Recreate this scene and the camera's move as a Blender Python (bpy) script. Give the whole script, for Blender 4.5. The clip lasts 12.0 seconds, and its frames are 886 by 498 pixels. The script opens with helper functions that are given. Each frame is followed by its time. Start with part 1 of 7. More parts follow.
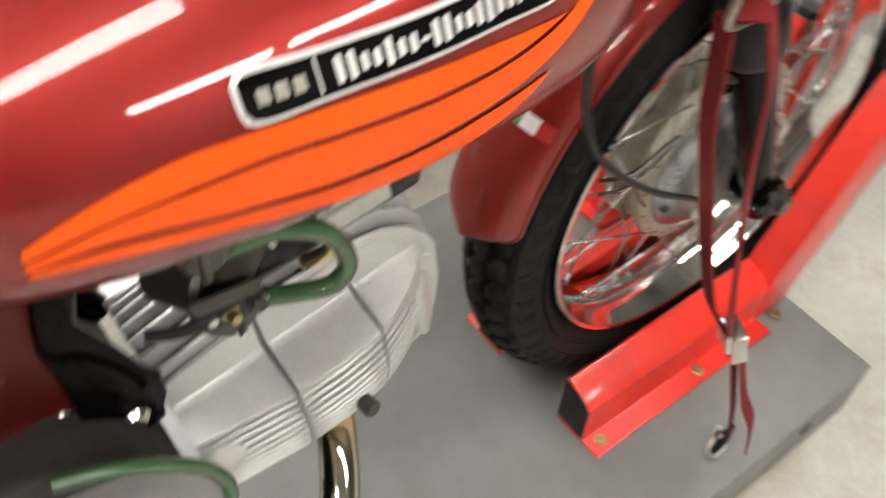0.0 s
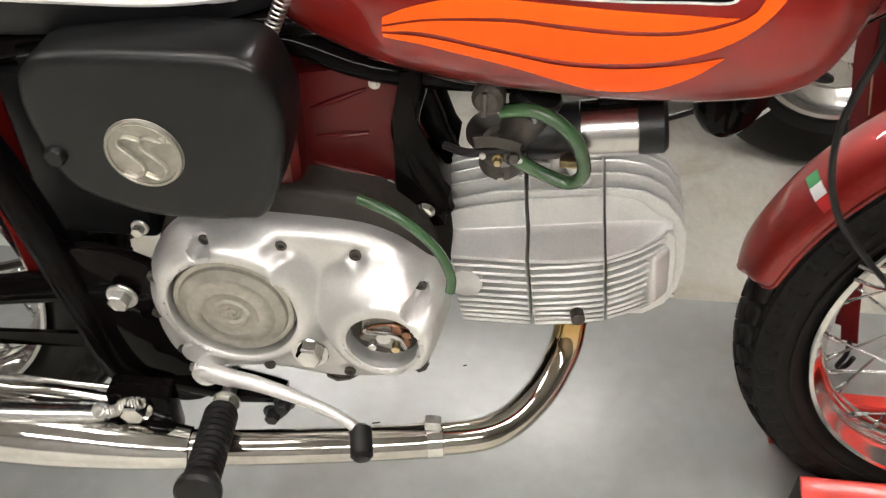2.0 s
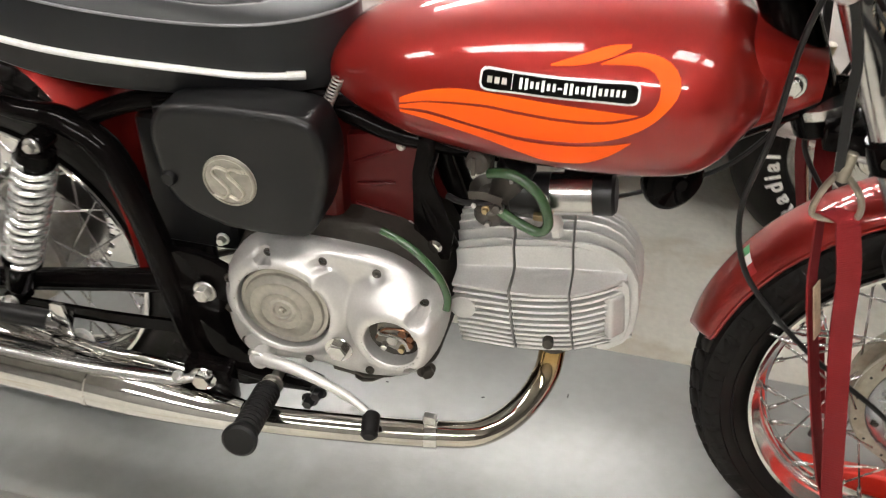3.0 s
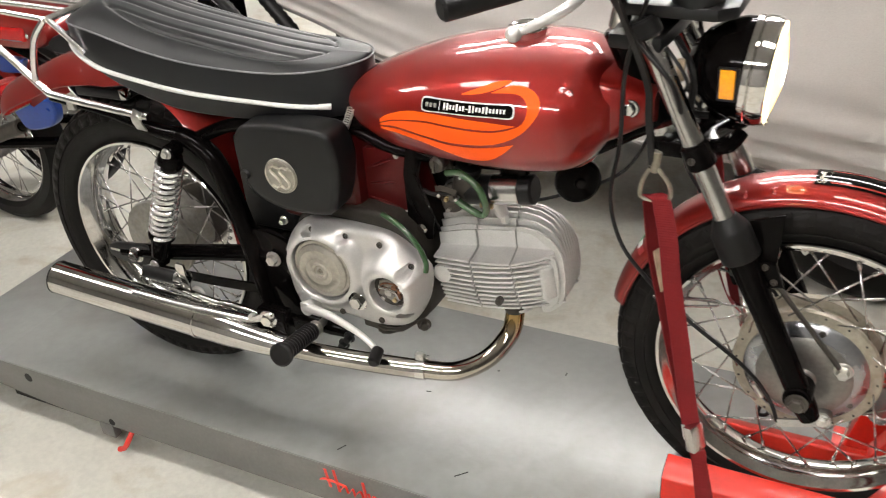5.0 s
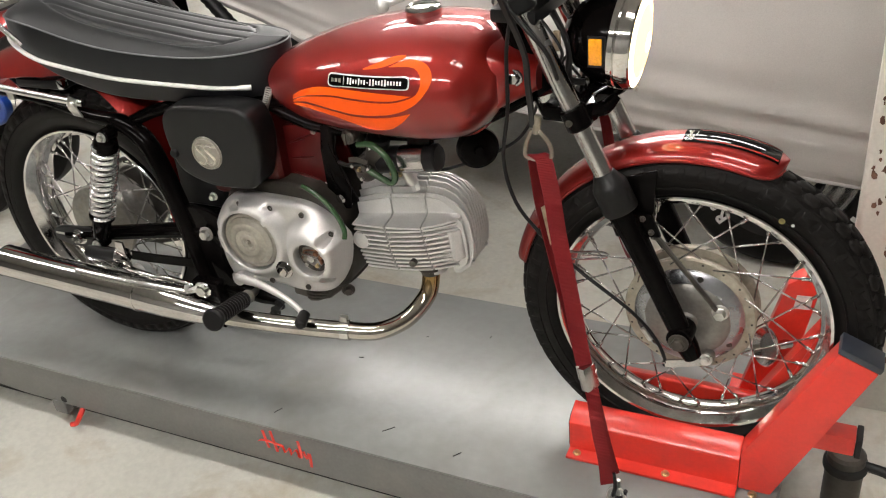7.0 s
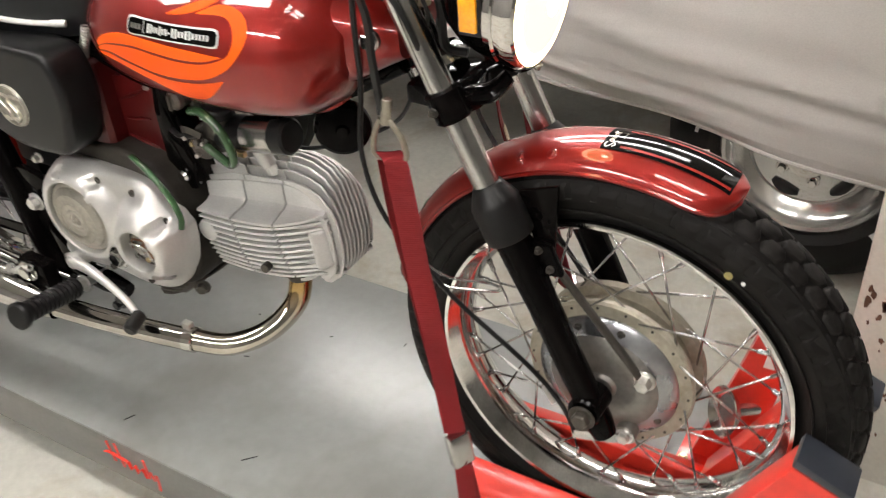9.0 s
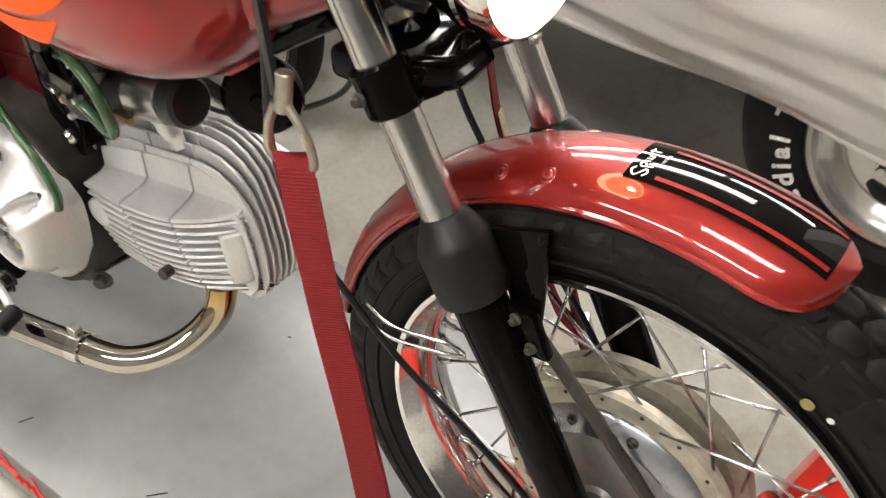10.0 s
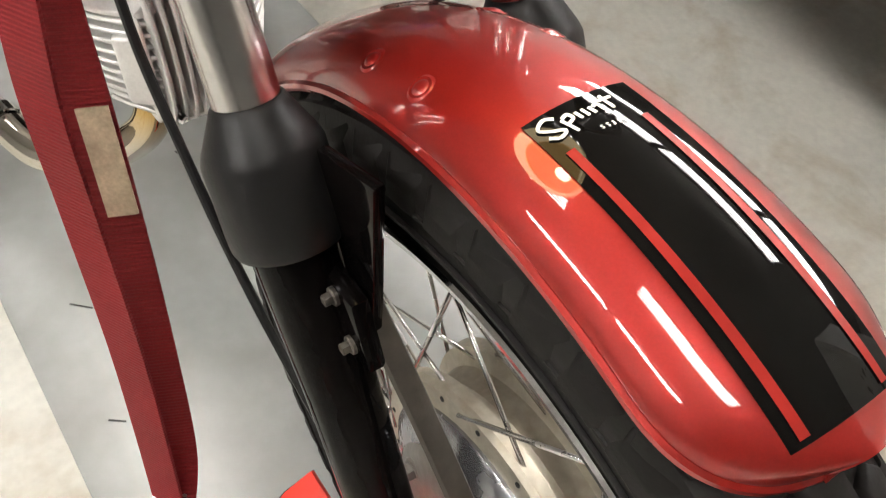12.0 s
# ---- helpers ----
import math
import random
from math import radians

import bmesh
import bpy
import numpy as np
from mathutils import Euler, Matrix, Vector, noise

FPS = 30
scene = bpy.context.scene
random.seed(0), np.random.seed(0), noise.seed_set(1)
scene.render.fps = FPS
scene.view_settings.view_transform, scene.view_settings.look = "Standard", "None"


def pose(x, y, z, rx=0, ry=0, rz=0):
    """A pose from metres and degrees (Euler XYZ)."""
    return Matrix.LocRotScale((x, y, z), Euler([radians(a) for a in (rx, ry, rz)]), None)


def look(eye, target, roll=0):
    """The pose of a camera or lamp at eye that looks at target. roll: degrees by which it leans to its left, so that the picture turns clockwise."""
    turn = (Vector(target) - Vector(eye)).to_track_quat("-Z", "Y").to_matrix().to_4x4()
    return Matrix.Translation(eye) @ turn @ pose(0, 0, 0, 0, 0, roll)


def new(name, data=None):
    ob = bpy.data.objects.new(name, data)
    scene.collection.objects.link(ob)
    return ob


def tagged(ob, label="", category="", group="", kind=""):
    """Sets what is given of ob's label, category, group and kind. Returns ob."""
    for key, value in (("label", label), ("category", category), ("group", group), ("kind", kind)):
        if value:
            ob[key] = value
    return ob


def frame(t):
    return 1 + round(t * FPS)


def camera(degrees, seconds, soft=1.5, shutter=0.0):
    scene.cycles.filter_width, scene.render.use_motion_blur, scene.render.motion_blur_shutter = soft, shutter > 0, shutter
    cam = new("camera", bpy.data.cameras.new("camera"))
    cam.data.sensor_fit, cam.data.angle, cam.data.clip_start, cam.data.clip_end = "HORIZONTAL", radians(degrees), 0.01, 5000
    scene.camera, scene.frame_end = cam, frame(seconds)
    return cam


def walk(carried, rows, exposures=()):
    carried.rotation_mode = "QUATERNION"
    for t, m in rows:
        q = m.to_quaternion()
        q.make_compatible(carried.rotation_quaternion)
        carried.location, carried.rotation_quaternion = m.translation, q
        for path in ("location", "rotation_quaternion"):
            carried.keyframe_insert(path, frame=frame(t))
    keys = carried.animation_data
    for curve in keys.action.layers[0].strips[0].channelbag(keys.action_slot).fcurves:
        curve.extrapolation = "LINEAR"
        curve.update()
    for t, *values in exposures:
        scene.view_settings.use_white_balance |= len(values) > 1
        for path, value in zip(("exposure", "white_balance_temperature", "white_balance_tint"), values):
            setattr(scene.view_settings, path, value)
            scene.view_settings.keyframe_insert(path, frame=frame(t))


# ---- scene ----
cam = camera(51.6, 12.0, soft=1.1, shutter=0.5)
PATH = [
    (0, (0.681, -0.424, 1.059), (1.508, 0.584, -0.458), 3.2),
    (0.5, (0.686, -0.483, 0.997), (1.212, 0.745, -0.491), 6.7),
    (1, (0.709, -0.571, 0.996), (0.93, 0.831, -0.412), 4.7),
    (1.5, (0.772, -0.673, 1.052), (0.701, 0.784, -0.316), 0.1),
    (2, (0.816, -0.782, 1.113), (0.656, 0.698, -0.222), 0.2),
    (2.5, (0.881, -0.901, 1.179), (0.624, 0.622, -0.092), 0.7),
    (3, (0.981, -1.017, 1.24), (0.573, 0.541, 0.054), 0.5),
    (3.2, (1.043, -1.052, 1.262), (0.542, 0.5, 0.103), 0.1),
    (4.8, (1.447, -1.337, 1.361), (0.617, 0.157, 0.323), -4.5),
    (5, (1.486, -1.369, 1.371), (0.652, 0.132, 0.346), -5.0),
    (5.5, (1.578, -1.443, 1.374), (0.737, 0.082, 0.389), -5.6),
    (6, (1.641, -1.49, 1.375), (0.818, 0.04, 0.385), -5.8),
    (6.5, (1.667, -1.503, 1.377), (0.87, 0.033, 0.374), -5.6),
    (6.7, (1.669, -1.493, 1.376), (0.877, 0.04, 0.364), -5.8),
    (8.3, (1.627, -1.154, 1.298), (0.831, 0.32, 0.205), -6.4),
    (8.5, (1.661, -1.087, 1.286), (0.84, 0.354, 0.167), -6.3),
    (9, (1.744, -0.914, 1.238), (0.861, 0.456, 0.08), -4.4),
    (9.5, (1.691, -0.695, 1.161), (0.766, 0.61, -0.041), -2.6),
    (10, (1.624, -0.532, 1.089), (0.687, 0.691, -0.187), -2.1),
    (10.5, (1.592, -0.394, 1.022), (0.633, 0.696, -0.354), -2.6),
    (11, (1.591, -0.276, 0.987), (0.576, 0.674, -0.451), 0.1),
    (11.5, (1.594, -0.215, 0.956), (0.569, 0.621, -0.544), 2.5),
    (12, (1.595, -0.192, 0.947), (0.584, 0.569, -0.601), 3.5),
]
walk(cam, [(t, look(eye, target, roll)) for t, eye, target, roll in PATH], exposures=[(0.0, 0.0), (0.6, 0.0), (1.5, 0.19), (2.5, 0.1), (5.0, 0.0), (6.3, -0.2), (8.5, -0.13), (9.5, 0.24), (12.0, 0.32)])

# ---- world, lamps' level, exposure ----
world = bpy.data.worlds.new("world")
scene.world = world
world.use_nodes = True
world.node_tree.nodes["Background"].inputs["Color"].default_value = (1.0, 0.96, 0.9, 1)
world.node_tree.nodes["Background"].inputs["Strength"].default_value = 0.02
FLOOR_Z = -0.178          # workshop floor; the lift's deck is z = 0
TUBE_POWER = 38.0         # emission of the tubes over the lift
STRONG_TUBE_POWER = 64.0     # and the stronger emission of those over the car and along the south side
HEADLAMP_POWER = 9.0


# ---- materials ----
def surface(name, colour, rough=0.5, metal=0.0, coat=0.0, var=0.12, vscale=6.0, fine=0.06, fscale=120.0,
            bump=0.0, bscale=300.0, rvar=0.1, stain=None, stain_scale=3.0, stain_amount=0.5, stain_detail=8, stain_span=(0.5, 0.72), spec=0.5):
    """A principled surface with colour and roughness variation at two scales and fine relief."""
    m = bpy.data.materials.new(name)
    m.use_nodes = True
    nt = m.node_tree
    n, l = nt.nodes, nt.links
    b = n["Principled BSDF"]
    b.inputs["Metallic"].default_value = metal
    b.inputs["Coat Weight"].default_value = coat
    b.inputs["Coat Roughness"].default_value = 0.03
    b.inputs["Specular IOR Level"].default_value = spec
    co = n.new("ShaderNodeTexCoord")
    big = n.new("ShaderNodeTexNoise")
    big.inputs["Scale"].default_value = vscale
    big.inputs["Detail"].default_value = 5
    small = n.new("ShaderNodeTexNoise")
    small.inputs["Scale"].default_value = fscale
    small.inputs["Detail"].default_value = 3
    for t in (big, small):
        l.new(co.outputs["Object"], t.inputs["Vector"])

    def mixed(a_socket, colour_a, colour_b, lo=0.35, hi=0.65):
        ramp = n.new("ShaderNodeMapRange")
        ramp.inputs["From Min"].default_value, ramp.inputs["From Max"].default_value = lo, hi
        l.new(a_socket, ramp.inputs["Value"])
        mix = n.new("ShaderNodeMix")
        mix.data_type = "RGBA"
        l.new(ramp.outputs["Result"], mix.inputs["Factor"])
        for sock, c in ((mix.inputs["A"], colour_a), (mix.inputs["B"], colour_b)):
            if isinstance(c, tuple):
                sock.default_value = (*c, 1)
            else:
                l.new(c, sock)
        return mix.outputs["Result"]

    def scaled(f):
        return tuple(min(1.0, max(0.0, c * f)) for c in colour)

    out = mixed(big.outputs["Fac"], scaled(1 - var), scaled(1 + var))
    dark = n.new("ShaderNodeMix")
    dark.data_type, dark.blend_type = "RGBA", "MULTIPLY"
    dark.inputs["Factor"].default_value = 1.0
    l.new(out, dark.inputs["A"])
    l.new(mixed(small.outputs["Fac"], (1 - fine,) * 3, (1 + fine,) * 3, 0.3, 0.7), dark.inputs["B"])
    out = dark.outputs["Result"]
    if stain:
        st = n.new("ShaderNodeTexNoise")
        st.inputs["Scale"].default_value = stain_scale
        st.inputs["Detail"].default_value = stain_detail
        st.inputs["Roughness"].default_value = 0.65
        st.inputs["Distortion"].default_value = 0.6
        l.new(co.outputs["Object"], st.inputs["Vector"])
        r = n.new("ShaderNodeMapRange")
        r.inputs["From Min"].default_value, r.inputs["From Max"].default_value = stain_span
        r.inputs["To Max"].default_value = stain_amount
        l.new(st.outputs["Fac"], r.inputs["Value"])
        mx = n.new("ShaderNodeMix")
        mx.data_type = "RGBA"
        l.new(r.outputs["Result"], mx.inputs["Factor"])
        l.new(out, mx.inputs["A"])
        mx.inputs["B"].default_value = (*stain, 1)
        out = mx.outputs["Result"]
    l.new(out, b.inputs["Base Color"])
    rr = n.new("ShaderNodeMapRange")
    rr.inputs["From Min"].default_value, rr.inputs["From Max"].default_value = 0.3, 0.7
    rr.inputs["To Min"].default_value = max(0.02, rough * (1 - rvar))
    rr.inputs["To Max"].default_value = min(1.0, rough * (1 + rvar))
    l.new(big.outputs["Fac"], rr.inputs["Value"])
    l.new(rr.outputs["Result"], b.inputs["Roughness"])
    if bump > 0:
        bn = n.new("ShaderNodeTexNoise")
        bn.inputs["Scale"].default_value = bscale
        bn.inputs["Detail"].default_value = 4
        l.new(co.outputs["Object"], bn.inputs["Vector"])
        bp = n.new("ShaderNodeBump")
        bp.inputs["Strength"].default_value = bump
        bp.inputs["Distance"].default_value = 0.002
        l.new(bn.outputs["Fac"], bp.inputs["Height"])
        l.new(bp.outputs["Normal"], b.inputs["Normal"])
    return m


def glowing(name, colour, strength):
    m = bpy.data.materials.new(name)
    m.use_nodes = True
    b = m.node_tree.nodes["Principled BSDF"]
    b.inputs["Base Color"].default_value = (*colour, 1)
    b.inputs["Emission Color"].default_value = (*colour, 1)
    b.inputs["Emission Strength"].default_value = strength
    return m


RED = surface("candy red paint", (0.235, 0.0100, 0.0072), 0.42, metal=0.50, spec=0.25, coat=1.0, var=0.06, vscale=4, fine=0.05, fscale=900)
# shade beneath tank and seat is worked into this red
RED_SHADED = surface("shaded red enamel", (0.062, 0.003, 0.003), 0.4, coat=0.12, spec=0.25, var=0.12, vscale=9)
ORANGE = surface("orange flame decal", (1.0, 0.105, 0.004), 0.5, spec=0.2, var=0.03, fine=0.02)
DECAL_BLACK = surface("black decal", (0.003, 0.0028, 0.0026), 0.35, coat=0.4, var=0.05, spec=0.0)
PINSTRIPE = surface("dark red pinstripe film", (0.20, 0.012, 0.009), 0.35, var=0.08, spec=0.12)
DECAL_RED = surface("red pinstripe", (0.45, 0.02, 0.02), 0.3, coat=1.0, var=0.05)
DECAL_WHITE = surface("white decal", (0.8, 0.79, 0.76), 0.35, coat=0.5, var=0.03)
CHROME = surface("chrome", (0.70, 0.685, 0.66), 0.05, metal=1.0, var=0.03, rvar=0.3, vscale=15)
# chrome tinted dark to stand for reflections of the shaded deck below
PIPE_CHROME = surface("pipe chrome with dark reflections", (0.54, 0.51, 0.47), 0.06, metal=1.0, var=0.08, rvar=0.3, vscale=15)
STEEL = surface("ground steel", (0.52, 0.51, 0.50), 0.22, metal=1.0, var=0.08, vscale=10, rvar=0.3)
WHEEL_METAL = surface("polished wheel", (0.66, 0.655, 0.64), 0.2, metal=0.9, var=0.05, vscale=8, rvar=0.3)
ZINC = surface("zinc bolts", (0.60, 0.59, 0.56), 0.3, metal=1.0, var=0.15, vscale=60)
HOOK = surface("dull plated wire", (0.38, 0.345, 0.28), 0.35, metal=0.9, var=0.2, vscale=50)
SPRING = surface("plated spring steel", (0.86, 0.85, 0.83), 0.22, metal=0.8, var=0.04)
RIM_CHROME = surface("ageing rim chrome", (0.66, 0.65, 0.63), 0.10, metal=1.0, var=0.12, vscale=40, fine=0.1, fscale=300, rvar=0.4)
RACK = surface("hazy old chrome", (0.88, 0.87, 0.86), 0.20, metal=1.0, var=0.05, rvar=0.3, vscale=25)
TRIM = surface("bright seat trim", (0.84, 0.83, 0.81), 0.3, metal=0.25, var=0.04)
BRASS = surface("yellow zinc", (0.55, 0.44, 0.25), 0.32, metal=1.0, var=0.2, vscale=50)
ALU = surface("sand-cast aluminium", (0.64, 0.63, 0.61), 0.45, metal=0.5, var=0.08, vscale=12, fine=0.05, fscale=350, bump=0.12, bscale=500)
ALU_COVER = surface("satin aluminium cover", (0.68, 0.665, 0.645), 0.41, metal=0.65, var=0.06, vscale=10, fine=0.04, fscale=260, bump=0.06, bscale=400, rvar=0.2)
ALU_DARK = surface("grimy aluminium", (0.065, 0.057, 0.048), 0.48, metal=0.45, var=0.2, vscale=14, fine=0.12, bump=0.15, bscale=300)
ALU_DRUM = surface("weathered drum aluminium", (0.29, 0.278, 0.255), 0.45, metal=0.75, var=0.2, vscale=18, fine=0.12, bump=0.1, bscale=250, stain=(0.30, 0.24, 0.15), stain_scale=20, stain_amount=0.5)
CAP_METAL = surface("dull clutch cap metal", (0.46, 0.435, 0.385), 0.36, metal=0.85, var=0.14, vscale=14, fine=0.10, bump=0.08, bscale=250, rvar=0.25)
HUB_ALU = surface("weathered hub casting", (0.34, 0.308, 0.248), 0.48, metal=0.45, var=0.14, vscale=22, fine=0.12, bump=0.10, bscale=250, stain=(0.24, 0.19, 0.12), stain_scale=26, stain_amount=0.5)
PLATE_ALU = surface("dark brake plate casting", (0.235, 0.222, 0.205), 0.40, metal=0.6, var=0.12, vscale=20, fine=0.10, bump=0.10, bscale=300, stain=(0.15, 0.135, 0.115), stain_scale=18, stain_amount=0.4)
STEEL_DULL = surface("turned dull steel", (0.34, 0.345, 0.36), 0.26, metal=0.9, var=0.10, vscale=16, rvar=0.3)
BLACK = surface("gloss black paint", (0.0028, 0.0023, 0.0022), 0.07, coat=0.0, spec=0.06, var=0.15, vscale=8)
BLACK_SATIN = surface("satin black plastic", (0.0065, 0.0064, 0.0067), 0.36, spec=0.30, var=0.12, vscale=10, bump=0.05, bscale=600)
CREAM = surface("cream plastic", (0.62, 0.58, 0.46), 0.4, var=0.1, vscale=20)
# lighter than the vinyl: the glint along the piping is put in as grey
PIPING = surface("vinyl piping with painted highlight", (0.16, 0.16, 0.165), 0.4, var=0.1, vscale=40)
VINYL = surface("black vinyl", (0.0032, 0.0035, 0.0044), 0.47, spec=0.42, var=0.10, vscale=10, fine=0.06, fscale=600, bump=0.05, bscale=900, rvar=0.18)
VINYL.node_tree.nodes["Principled BSDF"].inputs["Sheen Weight"].default_value = 0.30
VINYL.node_tree.nodes["Principled BSDF"].inputs["Sheen Roughness"].default_value = 0.24
RUBBER = surface("tyre rubber", (0.0070, 0.0062, 0.0056), 0.55, spec=0.16, var=0.18, vscale=14, fine=0.12, bump=0.12, bscale=300)
TREAD = surface("worn tread rubber", (0.0078, 0.0066, 0.0058), 0.6, var=0.25, vscale=25, fine=0.15, spec=0.15, bump=0.12, bscale=300)
RUBBER_SOFT = surface("black rubber", (0.0075, 0.007, 0.007), 0.42, spec=0.24, var=0.1, vscale=20, bump=0.06, bscale=400)
GREEN_HOSE = surface("green fuel hose", (0.038, 0.088, 0.036), 0.22, coat=0.4, var=0.12, vscale=30)
LIFT_GREY = surface("grey lift paint", (0.225, 0.23, 0.222), 0.30, spec=0.65, var=0.05, vscale=2.2, fine=0.05, fscale=40, stain=(0.115, 0.104, 0.088), stain_scale=2.6, stain_amount=0.7, stain_detail=3, stain_span=(0.46, 0.85), bump=0.05, bscale=120, rvar=0.07)
_t = LIFT_GREY.node_tree                        # slow waves in the sheet break up its reflections
_wav = _t.nodes.new("ShaderNodeTexNoise")
_wav.inputs["Scale"].default_value, _wav.inputs["Detail"].default_value = 9.0, 3.0
_t.links.new(_t.nodes["Texture Coordinate"].outputs["Object"], _wav.inputs["Vector"])
_sheet = _t.nodes.new("ShaderNodeBump")
_sheet.inputs["Strength"].default_value, _sheet.inputs["Distance"].default_value = 0.5, 0.004
_t.links.new(_wav.outputs["Fac"], _sheet.inputs["Height"])
_t.links.new(_t.nodes["Bump"].outputs["Normal"], _sheet.inputs["Normal"])
_t.links.new(_sheet.outputs["Normal"], _t.nodes["Principled BSDF"].inputs["Normal"])
# darker than the deck: shade on the upright sides is in the colour
LIFT_SIDE_SHADED = surface("shaded grey lift skirt", (0.155, 0.151, 0.144), 0.42, var=0.06, vscale=4, stain=(0.25, 0.23, 0.2), stain_scale=5, stain_amount=0.3)
LIFT_RED = surface("red powder coat", (0.72, 0.035, 0.020), 0.34, coat=0.35, var=0.06, vscale=7, fine=0.04, stain=(0.40, 0.04, 0.03), stain_scale=14, stain_amount=0.3, bump=0.04, bscale=300)
CONCRETE = surface("stained concrete", (0.66, 0.645, 0.58), 0.42, var=0.06, vscale=2.5, fine=0.06, fscale=70, stain=(0.41, 0.325, 0.21), stain_scale=4.5, stain_amount=0.65, bump=0.05, bscale=90, rvar=0.25)
WEBBING = surface("red polyester webbing", (0.165, 0.008, 0.010), 0.75, spec=0.25, var=0.1, vscale=12, fine=0.1, fscale=700, bump=0.2, bscale=800)
_t = WEBBING.node_tree
_weave = _t.nodes.new("ShaderNodeTexWave")      # woven ribs across the strap
_weave.bands_direction = "Z"
_weave.inputs["Scale"].default_value = 120.0
_weave.inputs["Distortion"].default_value = 0.6
_t.links.new(_t.nodes["Texture Coordinate"].outputs["Object"], _weave.inputs["Vector"])
_rib = _t.nodes.new("ShaderNodeBump")
_rib.inputs["Strength"].default_value = 0.5
_rib.inputs["Distance"].default_value = 0.0008
_t.links.new(_weave.outputs["Fac"], _rib.inputs["Height"])
_t.links.new(_rib.outputs["Normal"], _t.nodes["Principled BSDF"].inputs["Normal"])
CLOTH = surface("grey car cover cloth", (0.50, 0.475, 0.45), 0.85, var=0.06, vscale=3, fine=0.05, fscale=300, bump=0.08, bscale=250)
WALL = surface("painted block wall", (0.22, 0.213, 0.20), 0.8, var=0.05, vscale=2)
CEILING = surface("dusty ceiling", (0.32, 0.313, 0.30), 0.85, var=0.04, vscale=2)
POST = surface("chipped white paint", (0.66, 0.63, 0.57), 0.55, var=0.06, vscale=4, fine=0.05)
RUST = surface("rust chips", (0.125, 0.058, 0.036), 0.8, var=0.3, vscale=40)
BLUE = surface("blue plastic", (0.004, 0.035, 0.23), 0.3, coat=0.4, var=0.08)
AMBER = surface("amber reflector", (1.0, 0.37, 0.004), 0.22, coat=1.0, var=0.06, vscale=120, fine=0.10, fscale=300)
LAMP_RED = surface("red lamp lens", (0.40, 0.01, 0.01), 0.15, coat=1.0)
FOAM = surface("blue-black foam pad", (0.03, 0.034, 0.045), 0.35, var=0.15)
YELLOW = surface("yellow chalk dot", (0.24, 0.20, 0.07), 0.7, var=0.2, vscale=200)
TAN = surface("tan sewn label", (0.50, 0.40, 0.27), 0.8, var=0.2, vscale=60, fine=0.12, fscale=400)
GREEN_FLAG = surface("green sticker", (0.05, 0.25, 0.09), 0.4)
CABLE = surface("black cable sheath", (0.009, 0.0085, 0.0085), 0.38, spec=0.3, var=0.1)
# oily metal, its colour lowered further for the shade the tank throws
OILY_SHADED = surface("oily shaded crankcase casting", (0.026, 0.022, 0.018), 0.55, spec=0.25, var=0.3, vscale=12, fine=0.15, bump=0.15, bscale=250)
FIXTURE = surface("white fixture enamel", (0.75, 0.74, 0.72), 0.5, var=0.03)
DARK = surface("dark underbody", (0.012, 0.011, 0.010), 0.8)
COPPER = surface("copper windings", (0.22, 0.105, 0.06), 0.4, metal=0.8, var=0.3, vscale=150)
PEWTER = surface("etched badge", (0.60, 0.57, 0.50), 0.3, metal=0.9, var=0.12, vscale=40, fine=0.12, fscale=300)
PEWTER_DARK = surface("badge ground", (0.36, 0.34, 0.30), 0.45, metal=0.8, var=0.1, vscale=60)
TUBE_LIGHT = glowing("fluorescent tube", (1.0, 0.965, 0.93), TUBE_POWER)
# these rows are set stronger only to brighten the floor and deck
STRONG_TUBE_LIGHT = glowing("stronger fluorescent tube", (1.0, 0.97, 0.94), STRONG_TUBE_POWER)
HEADLIGHT = glowing("lit headlamp lens", (1.0, 0.78, 0.44), HEADLAMP_POWER)
LENS_EDGE = glowing("lens edge", (1.0, 0.60, 0.20), HEADLAMP_POWER * 0.45)
BULB = glowing("lamp bulb", (1.0, 0.90, 0.68), HEADLAMP_POWER * 3.0)


# the header pipe: chrome that has turned straw and brown where it leaves the port
HEADER = surface("heat-tinted header", (0.52, 0.48, 0.42), 0.06, metal=1.0, var=0.05, vscale=15, rvar=0.3)
_n, _l = HEADER.node_tree.nodes, HEADER.node_tree.links
_pos = _n.new("ShaderNodeTexCoord")
_sep = _n.new("ShaderNodeSeparateXYZ")
_l.new(_pos.outputs["Object"], _sep.inputs["Vector"])
_ramp = _n.new("ShaderNodeValToRGB")
# the plain chrome end is darkened too, for its dark reflections
_ramp.color_ramp.elements[0].position, _ramp.color_ramp.elements[0].color = 0.285, (0.54, 0.50, 0.44, 1)
_ramp.color_ramp.elements[1].position, _ramp.color_ramp.elements[1].color = 0.368, (0.24, 0.13, 0.055, 1)
_mid = _ramp.color_ramp.elements.new(0.328)
_mid.color = (0.50, 0.34, 0.14, 1)
_l.new(_sep.outputs["Z"], _ramp.inputs["Fac"])
_l.new(_ramp.outputs["Color"], _n["Principled BSDF"].inputs["Base Color"])


